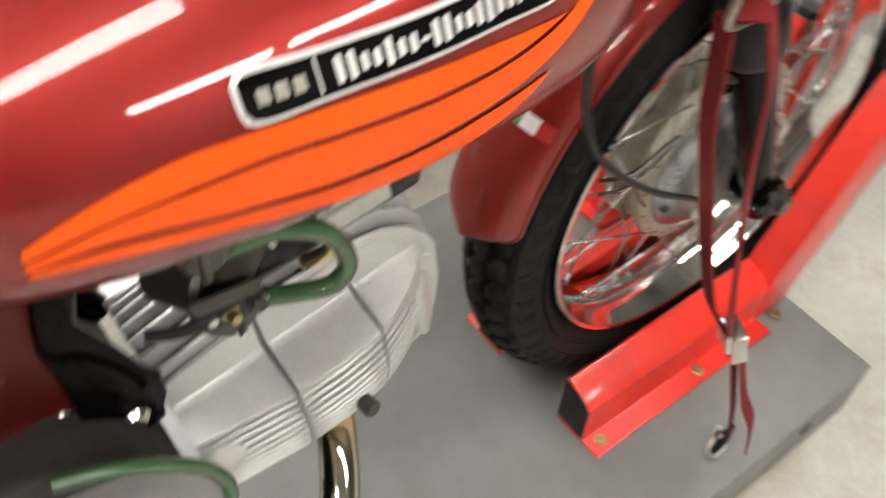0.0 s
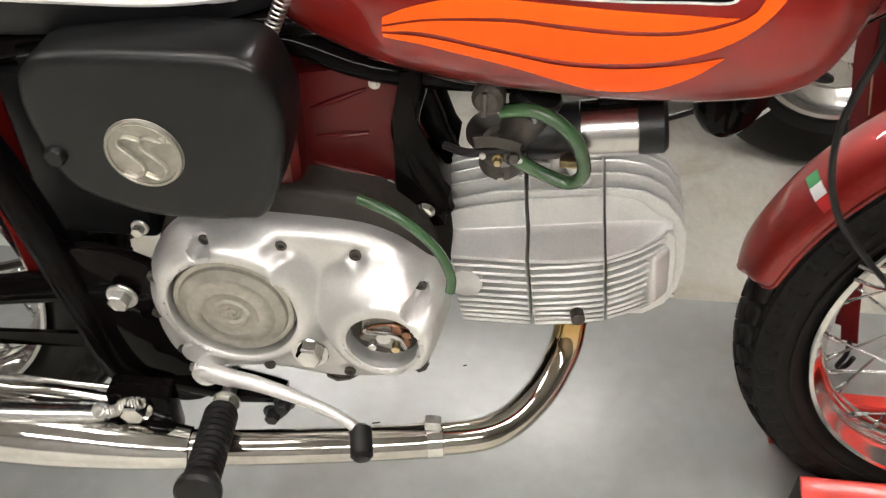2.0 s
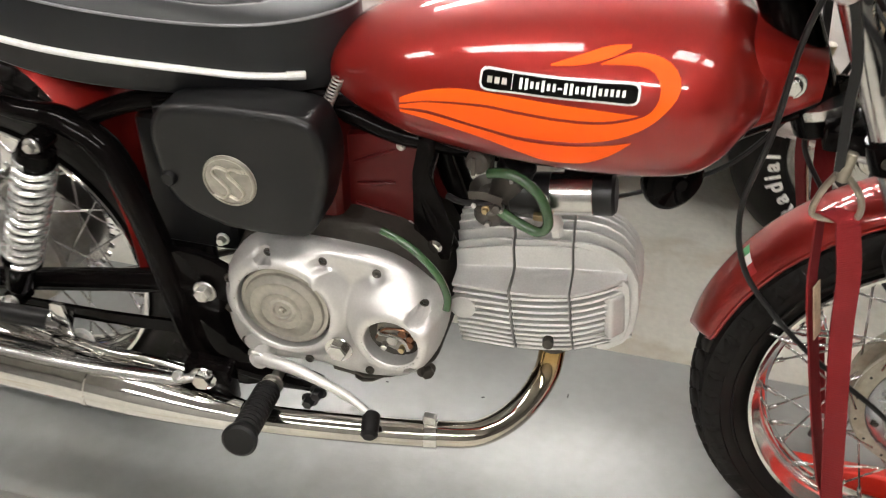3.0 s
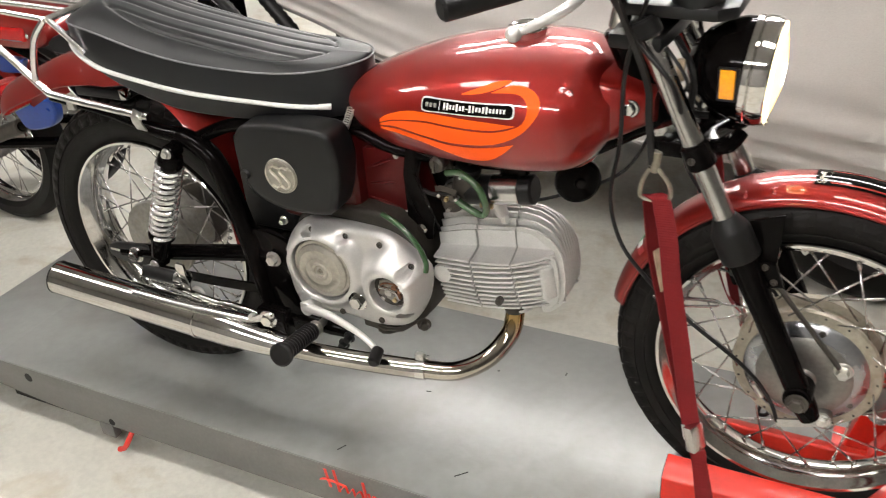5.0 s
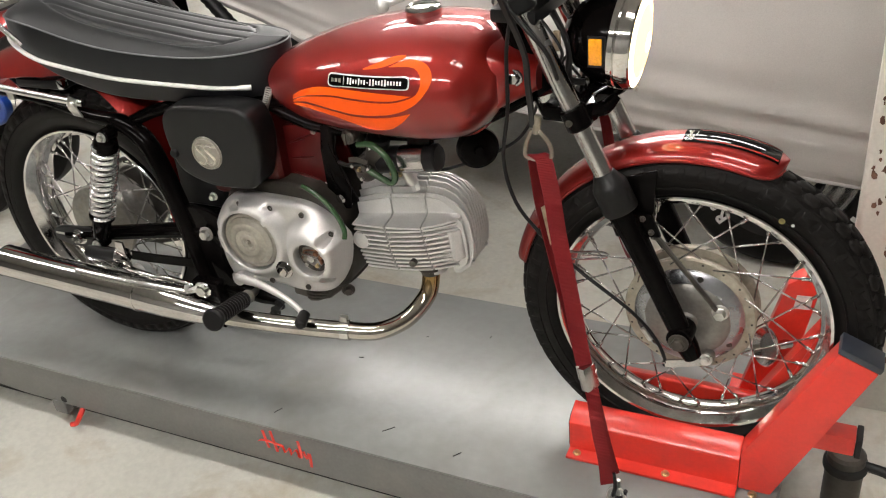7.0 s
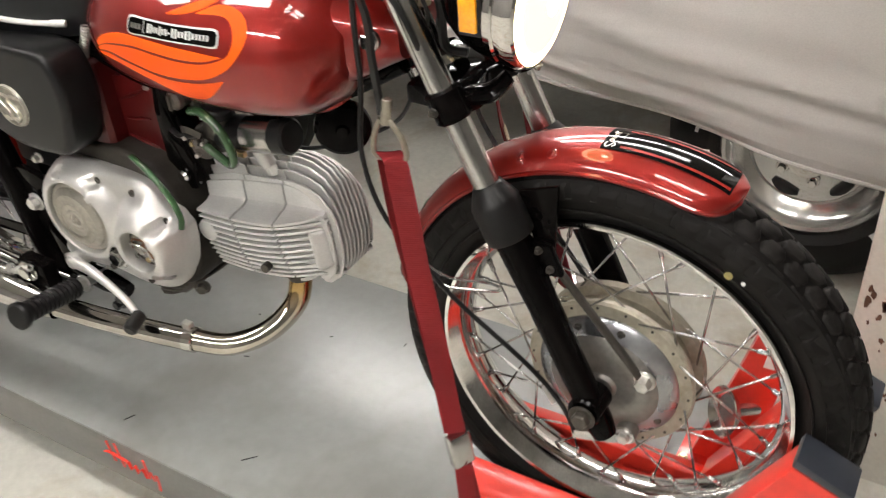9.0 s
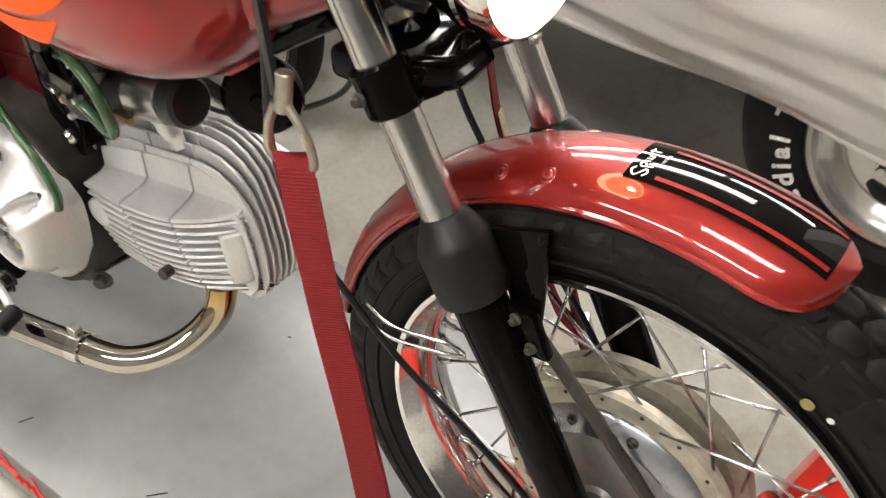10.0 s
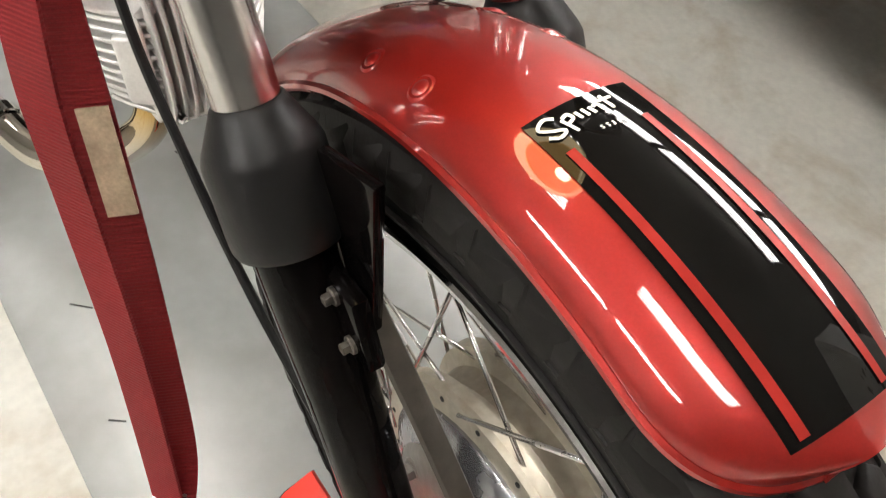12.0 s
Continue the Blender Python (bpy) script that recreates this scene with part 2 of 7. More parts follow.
# ---- shapes ----
def catmull(points, steps=6, closed=False):
    p = [Vector(q) for q in points]
    n = len(p)
    out = []
    for i in range(n if closed else n - 1):
        a, b, c, d = ((p[(i + k) % n] for k in (-1, 0, 1, 2)) if closed else
                      (p[max(i - 1, 0)], p[i], p[i + 1], p[min(i + 2, n - 1)]))
        for s in range(steps):
            t = s / steps
            out.append(0.5 * (2 * b + (c - a) * t + (2 * a - 5 * b + 4 * c - d) * t * t + (3 * b - a - 3 * c + d) * t ** 3))
    if not closed:
        out.append(p[-1])
    return out


def tube(points, r, n=10, steps=6, closed=False, bm=None, caps=True, flat=1.0):
    """A round tube along points; r is one radius or one for each point. flat squeezes it across."""
    bm = bm or bmesh.new()
    path = catmull(points, steps, closed) if steps > 1 else [Vector(q) for q in points]
    count = len(path)
    radii = [r] * count if isinstance(r, (int, float)) else [
        float(np.interp(i / (count - 1), np.linspace(0, 1, len(r)), r)) for i in range(count)]
    rings, side = [], None
    for i, c in enumerate(path):
        a = path[(i - 1) % count] if closed else path[max(i - 1, 0)]
        b = path[(i + 1) % count] if closed else path[min(i + 1, count - 1)]
        d = (b - a).normalized()
        if side is None:
            side = d.cross(Vector((0, 0, 1)) if abs(d.z) < 0.9 else Vector((0, 1, 0))).normalized()
        side = (side - d * side.dot(d)).normalized()
        up = d.cross(side)
        rings.append([bm.verts.new(c + radii[i] * (math.cos(2 * math.pi * k / n) * side + flat * math.sin(2 * math.pi * k / n) * up)) for k in range(n)])
    for i in range(count if closed else count - 1):
        a, b = rings[i], rings[(i + 1) % count]
        for k in range(n):
            bm.faces.new((a[k], a[(k + 1) % n], b[(k + 1) % n], b[k]))
    if caps and not closed:
        bm.faces.new(rings[0][::-1])
        bm.faces.new(rings[-1])
    return bm


def basis(direction):
    """A turn that lays the z axis along the direction."""
    return Vector(direction).to_track_quat("Z", "Y").to_matrix().to_4x4()


def lathe(profile, centre, direction, n=40, bm=None, arc=1.0):
    """Turns (radius, height) pairs about the direction through the centre."""
    bm = bm or bmesh.new()
    m = Matrix.Translation(centre) @ basis(direction)
    rings = []
    for r, h in profile:
        if r < 1e-6:
            rings.append([bm.verts.new(m @ Vector((0, 0, h)))])
        else:
            rings.append([bm.verts.new(m @ Vector((r * math.cos(2 * math.pi * k / n), r * math.sin(2 * math.pi * k / n), h))) for k in range(n)])
    for a, b in zip(rings, rings[1:]):
        for k in range(n):
            j = (k + 1) % n
            if len(a) == 1 and len(b) == 1:
                continue
            if len(a) == 1:
                bm.faces.new((a[0], b[j], b[k]))
            elif len(b) == 1:
                bm.faces.new((a[k], a[j], b[0]))
            else:
                bm.faces.new((a[k], a[j], b[j], b[k]))
    return bm


def rod(p0, p1, r, n=12, bevel=0.0, bm=None):
    """A solid cylinder from p0 to p1 with eased rims."""
    p0, p1 = Vector(p0), Vector(p1)
    h = (p1 - p0).length
    e = min(bevel or r * 0.12, h * 0.3)
    return lathe([(0, 0), (r - e, 0), (r, e), (r, h - e), (r - e, h), (0, h)], p0, p1 - p0, n, bm)


def hexbolt(p, direction, r=0.007, h=0.006, washer=True, bm=None):
    d = Vector(direction).normalized()
    p = Vector(p)
    bm = bm or bmesh.new()
    if washer:
        rod(p - d * 0.002, p + d * 0.0015, r * 1.45, 16, bm=bm)
    lathe([(0, 0), (r, 0), (r, h * 0.8), (r * 0.86, h), (0, h)], p + d * 0.001, d, 6, bm)
    return bm


def soften(bm, width, segments=2, angle=28):
    """Rounds the sharp edges."""
    bmesh.ops.recalc_face_normals(bm, faces=bm.faces)
    edges = [e for e in bm.edges if len(e.link_faces) == 2 and e.calc_face_angle(0) > radians(angle)]
    if edges and width > 0:
        bmesh.ops.bevel(bm, geom=edges, offset=width, offset_type="OFFSET", segments=segments, profile=0.6, affect="EDGES", clamp_overlap=True)
    return bm


def box(lo, hi, bevel=0.004, segments=2, bm=None):
    own = bmesh.new()
    bmesh.ops.create_cube(own, size=1)
    for v in own.verts:
        v.co = Vector([lo[k] + (v.co[k] + 0.5) * (hi[k] - lo[k]) for k in range(3)])
    soften(own, bevel, segments)
    return joined(bm, own)


def joined(bm, other):
    """Adds other to bm."""
    if bm is None:
        return other
    me = bpy.data.meshes.new("join")
    other.to_mesh(me)
    bm.from_mesh(me)
    bpy.data.meshes.remove(me)
    other.free()
    return bm


def prism(outline, lo, hi, bevel=0.004, segments=2, axis="y", bm=None):
    """An outline in x, z (axis y), x, y (axis z) or y, z (axis x) drawn out from lo to hi, with rounded rims."""
    own = bmesh.new()

    def place(p, h):
        return {"y": (p[0], h, p[1]), "z": (p[0], p[1], h), "x": (h, p[0], p[1])}[axis]
    a = [own.verts.new(place(p, lo)) for p in outline]
    b = [own.verts.new(place(p, hi)) for p in outline]
    n = len(outline)
    own.faces.new(a)
    own.faces.new(b[::-1])
    for k in range(n):
        own.faces.new((a[k], b[k], b[(k + 1) % n], a[(k + 1) % n]))
    soften(own, bevel, segments, 40)
    return joined(bm, own)


def smooth_outline(points, steps=5):
    return [(q.x, q.y) for q in catmull([(p[0], p[1], 0) for p in points], steps, True)]


def loft(sections, caps=True, closed=True, bm=None):
    """Skins rings of equal length."""
    bm = bm or bmesh.new()
    rings = [[bm.verts.new(p) for p in s] for s in sections]
    n = len(rings[0])
    for a, b in zip(rings, rings[1:]):
        for k in range(n if closed else n - 1):
            bm.faces.new((a[k], a[(k + 1) % n], b[(k + 1) % n], b[k]))
    if caps and closed:
        bm.faces.new(rings[0][::-1])
        bm.faces.new(rings[-1])
    return bm


def swept_rect(points, width, thick, across=(0, 1, 0), steps=6, bm=None):
    """A flat band along points, its width lying along the across direction."""
    path = catmull(points, steps) if steps > 1 else [Vector(p) for p in points]
    secs = []
    for i, c in enumerate(path):
        d = (path[min(i + 1, len(path) - 1)] - path[max(i - 1, 0)]).normalized()
        w = Vector(across)
        w = (w - d * w.dot(d)).normalized()
        nrm = d.cross(w)
        secs.append([c + w * width / 2 + nrm * thick / 2, c - w * width / 2 + nrm * thick / 2,
                     c - w * width / 2 - nrm * thick / 2, c + w * width / 2 - nrm * thick / 2])
    return loft(secs, bm=bm)


def coil(p0, p1, r, wire, turns, n=8, per=18, bm=None):
    """A wound spring from p0 to p1."""
    p0, p1 = Vector(p0), Vector(p1)
    m = basis(p1 - p0)
    h = (p1 - p0).length
    pts = [p0 + m @ Vector((r * math.cos(2 * math.pi * i / per), r * math.sin(2 * math.pi * i / per), h * i / (turns * per))) for i in range(int(turns * per) + 1)]
    return tube(pts, wire, n, 1, bm=bm)


BASE = {}


def thing(name, label, category, base=(0, 0, 0), group="", kind=""):
    """An empty at the thing's base, which carries its parts."""
    ob = new(name)
    ob.location = base
    BASE[ob] = Vector(base)
    return tagged(ob, label, category, group, kind)


def part(name, bm, material, parent=None, label="", angle=32, doubles=False):
    """Links a bmesh as one mesh object, under a thing or under a part."""
    if doubles:
        bmesh.ops.remove_doubles(bm, verts=bm.verts, dist=1e-5)
    bmesh.ops.recalc_face_normals(bm, faces=bm.faces)
    me = bpy.data.meshes.new(name)
    bm.to_mesh(me)
    bm.free()
    me.polygons.foreach_set("use_smooth", [True] * len(me.polygons))
    me.set_sharp_from_angle(angle=radians(angle))
    me.materials.append(material)
    return place_mesh(name, me, parent, label)


def place_mesh(name, me, parent=None, label="", m=None):
    ob = new(name, me)
    if m is not None:
        ob.matrix_basis = m
    BASE[ob] = BASE.get(parent, Vector())
    if parent is not None:
        ob.parent = parent
        # meshes are written in world coordinates, whatever they hang under
        ob.matrix_parent_inverse = Matrix.Translation(-BASE[parent]) if parent.parent is None and parent.data is None else Matrix()
    return tagged(ob, label)


# ---- the room ----
ROOM = (-4.5, 5.5, -4.2, 5.2, 2.62)
x0, x1, y0, y1, ztop = ROOM
tagged(part("floor", box((x0, y0, FLOOR_Z - 0.1), (x1, y1, FLOOR_Z), 0), CONCRETE), "stained beige concrete workshop floor", "floor", kind="structure")
tagged(part("ceiling", box((x0, y0, ztop), (x1, y1, ztop + 0.1), 0), CEILING), "plain grey workshop ceiling", "ceiling", kind="structure")
for nm, lo, hi in (("wall_north", (x0 - 0.15, y1, FLOOR_Z - 0.1), (x1 + 0.15, y1 + 0.15, ztop + 0.1)),
                   ("wall_south", (x0 - 0.15, y0 - 0.15, FLOOR_Z - 0.1), (x1 + 0.15, y0, ztop + 0.1)),
                   ("wall_west", (x0 - 0.15, y0, FLOOR_Z - 0.1), (x0, y1, ztop + 0.1)),
                   ("wall_east", (x1, y0, FLOOR_Z - 0.1), (x1 + 0.15, y1, ztop + 0.1))):
    tagged(part(nm, box(lo, hi, 0), WALL), "plain grey painted workshop wall", "wall", kind="structure")


def ceiling_light(x, y, length=2.4):
    t = thing("ceiling_light", "white four-tube fluorescent fixture fixed to the ceiling", "ceiling light", (x, y, ztop), "ceiling lights")
    part("housing", prism([(y - 0.21, ztop), (y - 0.17, ztop - 0.05), (y + 0.17, ztop - 0.05), (y + 0.21, ztop)], x - length / 2, x + length / 2, 0.004, axis="x"), FIXTURE, t)
    for k in (-1.5, -0.5, 0.5, 1.5):
        part("tube", rod((x - length / 2 + 0.03, y + 0.085 * k, ztop - 0.080), (x + length / 2 - 0.03, y + 0.085 * k, ztop - 0.080), 0.013, 12), TUBE_LIGHT if -2.0 < y < 1.5 else STRONG_TUBE_LIGHT, t, "lit fluorescent tube")
    for s in (-1, 1):
        part("end_cap", box((x + s * (length / 2 - 0.02) - 0.012, y - 0.17, ztop - 0.10), (x + s * (length / 2 - 0.02) + 0.012, y + 0.17, ztop - 0.045), 0.004), FIXTURE, t)
    return t


for lx, ly, ll in ((-1.7, -0.5, 1.2), (0.0, -0.5, 1.2), (1.9, -0.5, 1.2), (-0.5, 2.3, 1.36), (0.9, 2.3, 1.36), (-1.15, 3.6, 1.36), (0.25, 3.6, 1.36), (1.65, 3.6, 1.36),
                   (0.25, -2.7, 1.36), (1.7, -2.7, 1.36)):
    ceiling_light(lx, ly, ll)

# chipped post that stands behind the bike's front wheel
post = tagged(part("steel_post", prism([(1.685, 0.46), (1.695, 0.45), (1.93, 0.45), (1.94, 0.46), (1.94, 0.68), (1.685, 0.68)], FLOOR_Z, 1.12, 0.006, axis="z"), POST),
              "short white-painted steel post with rust showing through chips", "post", kind="structure")
rng = random.Random(5)
for k in range(80):
    cx, cz = 1.700 + 0.20 * rng.random() ** 2.2, rng.uniform(-0.1, 0.95)
    r = rng.uniform(0.002, 0.0075)
    pts = []
    for a in range(9):
        q = r * rng.uniform(0.4, 1.2)
        pts.append((max(1.696, cx + q * math.cos(a * 0.698)), cz + 1.9 * q * math.sin(a * 0.698)))
    part("paint_chip", prism(pts, 0.4485, 0.4505, 0), RUST, post)

# ---- the lift table ----
TX0, TX1, TY0, TY1 = -0.76, 1.62, -0.240, 0.372
lift = thing("lift_table", "low grey steel motorcycle lift with scuffed deck", "lift table", (0.5, 0.07, FLOOR_Z))
BEND = -0.50
deck = bmesh.new()
loft([[Vector((x, y, z + dz)) for y, dz in ((TY0, 0), (TY1, 0), (TY1, -0.005), (TY0, -0.005))]
      for x, z in ((TX0 - 0.02, -0.034), (BEND, -0.001), (BEND + 0.004, 0.0), (TX1, 0.0))], bm=deck)
part("deck", soften(deck, 0.0015, 2), LIFT_GREY, lift, "scuffed satin grey steel deck")
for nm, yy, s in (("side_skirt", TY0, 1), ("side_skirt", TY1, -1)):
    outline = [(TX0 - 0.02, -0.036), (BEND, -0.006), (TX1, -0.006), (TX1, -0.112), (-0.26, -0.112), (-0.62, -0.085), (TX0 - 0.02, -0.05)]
    part(nm, prism(outline, yy, yy + s * 0.004, 0.001), LIFT_SIDE_SHADED, lift, "grey side skirt, shaded darker than the deck")
for hx, hz, hr in ((-0.385, -0.035, 0.013), (-0.118, -0.098, 0.010), (1.50, -0.05, 0.012)):
    part("hole", rod((hx, TY0 - 0.0008, hz), (hx, TY0 + 0.002, hz), hr, 20), DARK, lift)
part("front_skirt", box((TX1 - 0.004, TY0 + 0.004, -0.112), (TX1, TY1 - 0.004, -0.006), 0.001), LIFT_SIDE_SHADED, lift)
part("base_frame", box((-0.55, TY0 + 0.05, FLOOR_Z), (1.6, TY0 + 0.09, -0.115), 0.003), DARK, lift)
part("base_frame", box((-0.55, TY1 - 0.09, FLOOR_Z), (1.6, TY1 - 0.05, -0.115), 0.003), DARK, lift)
part("scissor_arm", box((-0.4, TY0 + 0.1, FLOOR_Z + 0.01), (1.4, TY1 - 0.1, -0.03), 0.004), DARK, lift)
part("lock_bracket", box((-0.165, TY0 - 0.002, -0.150), (-0.12, TY0 + 0.02, -0.108), 0.003), LIFT_SIDE_SHADED, lift)
part("release_lever", tube([(-0.065, TY0 + 0.01, -0.115), (-0.062, TY0 - 0.012, -0.128), (-0.075, TY0 - 0.02, -0.150), (-0.092, TY0 - 0.022, -0.158)], 0.007, 10), LIFT_RED, lift, "red release lever")


def ink(strokes, place, half, material, parent, name):
    """Painted strokes: polylines in a plane, laid by place(u, v) as flat bands."""
    for st in strokes:
        path = [place(u, v) for u, v in st]
        part(name, tube(path, half, 6, 4, flat=0.35), material, parent)


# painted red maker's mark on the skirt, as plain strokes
def on_skirt(u, v):
    return Vector((0.520 + u, TY0 - 0.0012, -0.032 + v))


ink([[(-0.012, -0.018), (0.006, -0.012), (0.050, -0.016)], [(0.004, 0.016), (0.008, -0.012), (0.012, -0.034)], [(0.026, 0.020), (0.030, -0.010), (0.034, -0.040)],
     [(0.040, -0.030), (0.052, -0.016), (0.058, -0.034), (0.070, -0.018), (0.074, -0.036)], [(0.078, -0.030), (0.090, -0.018), (0.096, -0.038)],
     [(0.098, 0.010), (0.100, -0.034), (0.090, -0.036)], [(0.108, -0.018), (0.114, -0.036), (0.124, -0.020), (0.122, -0.060)]],
    on_skirt, 0.0042, LIFT_RED, lift, "maker_mark")

# small black specks and scratches on the deck
for sx, sy, ln, ang in ((0.745, 0.178, 0.006, 0.4), (0.56, 0.17, 0.005, 0.2), (0.53, -0.195, 0.022, 1.1), (0.80, -0.17, 0.030, 0.8), (0.98, -0.19, 0.02, 0.9), (0.62, 0.05, 0.012, 0.3), (0.9, 0.22, 0.01, 1.5)):
    part("scuff", rod((sx, sy, 0.0006), (sx + ln * math.cos(ang), sy + ln * math.sin(ang), 0.0006), 0.0011, 6), DARK, lift)

# tie-down eye bolt at the deck's edge
eye = thing("eye_bolt", "zinc eye bolt screwed into the lift deck", "eye bolt", (1.33, -0.185, 0))
part("ring", tube([(1.335 + 0.016 * math.cos(a), -0.200 + 0.006 * math.sin(a), 0.016 + 0.016 * math.sin(a)) for a in np.linspace(0, 6.28, 17)[:-1]], 0.0035, 8, 1, closed=True), ZINC, eye)
part("shank", rod((1.337, -0.192, 0.0), (1.337, -0.192, 0.052), 0.0045, 10), ZINC, eye)

# ---- the wheel vice ----
chock = thing("wheel_chock", "bright red steel wheel vice bolted to the lift deck", "wheel chock", (1.42, 0.0, 0))
WY = 0.010                                     # the fork's middle plane
RAIL_Y = 0.018                                 # the vice's middle plane
for s, nm in ((-1, "right"), (1, "left")):
    yo, yi = RAIL_Y + s * 0.107, RAIL_Y + s * 0.060    # outer and inner faces
    xe = 1.485
    part("rail", prism([(yi, 0.012), (yi, 0.096), (yi + s * 0.004, 0.1), (yo - s * 0.012, 0.086), (yo, 0.074), (yo, 0.008), (yo + s * 0.030, 0.008), (yo + s * 0.030, 0.0015), (yi, 0.0015)][::s], 1.205, xe + 0.06, 0.0025, axis="x"), LIFT_RED, chock, "red folded side rail")
    for bx in (1.225, 1.408, 1.575):
        part("bolt", hexbolt((bx, yo + s * 0.014, 0.009), (0, 0, 1), 0.006, 0.005), BRASS, chock)
    part("end_cap", prism([(yi, 0.014), (yi, 0.095), (yo - s * 0.012, 0.084), (yo - s * 0.002, 0.072), (yo - s * 0.002, 0.012)], 1.2035, 1.2065, 0.0008, axis="x"), DARK, chock)
    arm = [(1.546, 0.098), (1.546, 0.004), (1.606, 0.004), (1.752, 0.336), (1.686, 0.364)]
    part("arm", prism(arm, yi, yo - 0.002, 0.004), LIFT_RED, chock, "red leaning wheel arm")
    part("arm_pad", prism([(1.683, 0.3655), (1.754, 0.3355), (1.759, 0.347), (1.688, 0.377)], yi - s * 0.004, yo + s * 0.002, 0.003), FOAM, chock, "dark rubber pad")
part("front_beam", box((1.60, 0.022, 0.045), (1.742, 0.066, 0.088), 0.004), LIFT_RED, chock)
part("beam_cap", box((1.7422, 0.020, 0.043), (1.754, 0.068, 0.090), 0.003), DARK, chock)
part("cross_plate", box((1.40, RAIL_Y - 0.058, 0.002), (1.62, RAIL_Y + 0.058, 0.012), 0.002), LIFT_RED, chock)
# the movable jaw behind the wheel with its clamp handle
jaw = part("jaw", prism([(1.500, 0.009), (1.590, 0.009), (1.638, 0.292), (1.608, 0.328), (1.576, 0.302)], 0.200, 0.245, 0.006), LIFT_RED, chock, "red clamping jaw")
part("rating_label", prism([(1.592, 0.248), (1.624, 0.250), (1.627, 0.282), (1.596, 0.280)], 0.1975, 0.1998, 0), DECAL_WHITE, jaw, "small white rating label")
part("rating_mark", prism([(1.606, 0.262), (1.614, 0.262), (1.614, 0.267), (1.606, 0.267)], 0.1966, 0.1974, 0), DARK, jaw)
part("jaw_face", prism([(1.555, 0.010), (1.615, 0.010), (1.720, 0.290), (1.660, 0.315)], 0.074, 0.090, 0.004), LIFT_RED, chock)
part("jaw_foot", box((1.48, 0.17, 0.0015), (1.64, 0.26, 0.008), 0.002), LIFT_RED, chock)
for bx in (1.492, 1.628):
    part("bolt", hexbolt((bx, 0.185, 0.009), (0, 0, 1), 0.006, 0.005), BRASS, chock)
part("clamp_cup", lathe([(0, 0.004), (0.030, 0.0), (0.042, 0.014), (0.040, 0.016), (0.028, 0.006), (0, 0.008)], (1.560, 0.168, 0.165), (-0.72, -0.60, 0.25), 28), STEEL, chock, "bare steel clamp cup")
part("clamp_screw", rod((1.56, 0.168, 0.165), (1.595, 0.205, 0.155), 0.010, 14), STEEL, chock)

# lift ram in front of the table, with its hose
ram = thing("air_ram", "grimy grey air ram with black hose beneath the lift's front end", "air ram", (1.735, 0.12, FLOOR_Z))
part("body", rod((1.735, 0.12, FLOOR_Z), (1.735, 0.12, -0.03), 0.038, 28, 0.006), ALU_DARK, ram)
part("collar", lathe([(0.038, 0), (0.044, 0.004), (0.044, 0.018), (0.038, 0.022)], (1.735, 0.12, -0.075), (0, 0, 1), 28), DARK, ram)
part("hose", tube([(1.77, 0.12, -0.06), (1.83, 0.11, -0.07), (1.87, 0.07, -0.13), (1.90, 0.03, FLOOR_Z + 0.012), (2.2, 0.12, FLOOR_Z + 0.012), (2.9, 0.5, FLOOR_Z + 0.012)], 0.011, 10), CABLE, ram)

# ---- tie-down straps ----


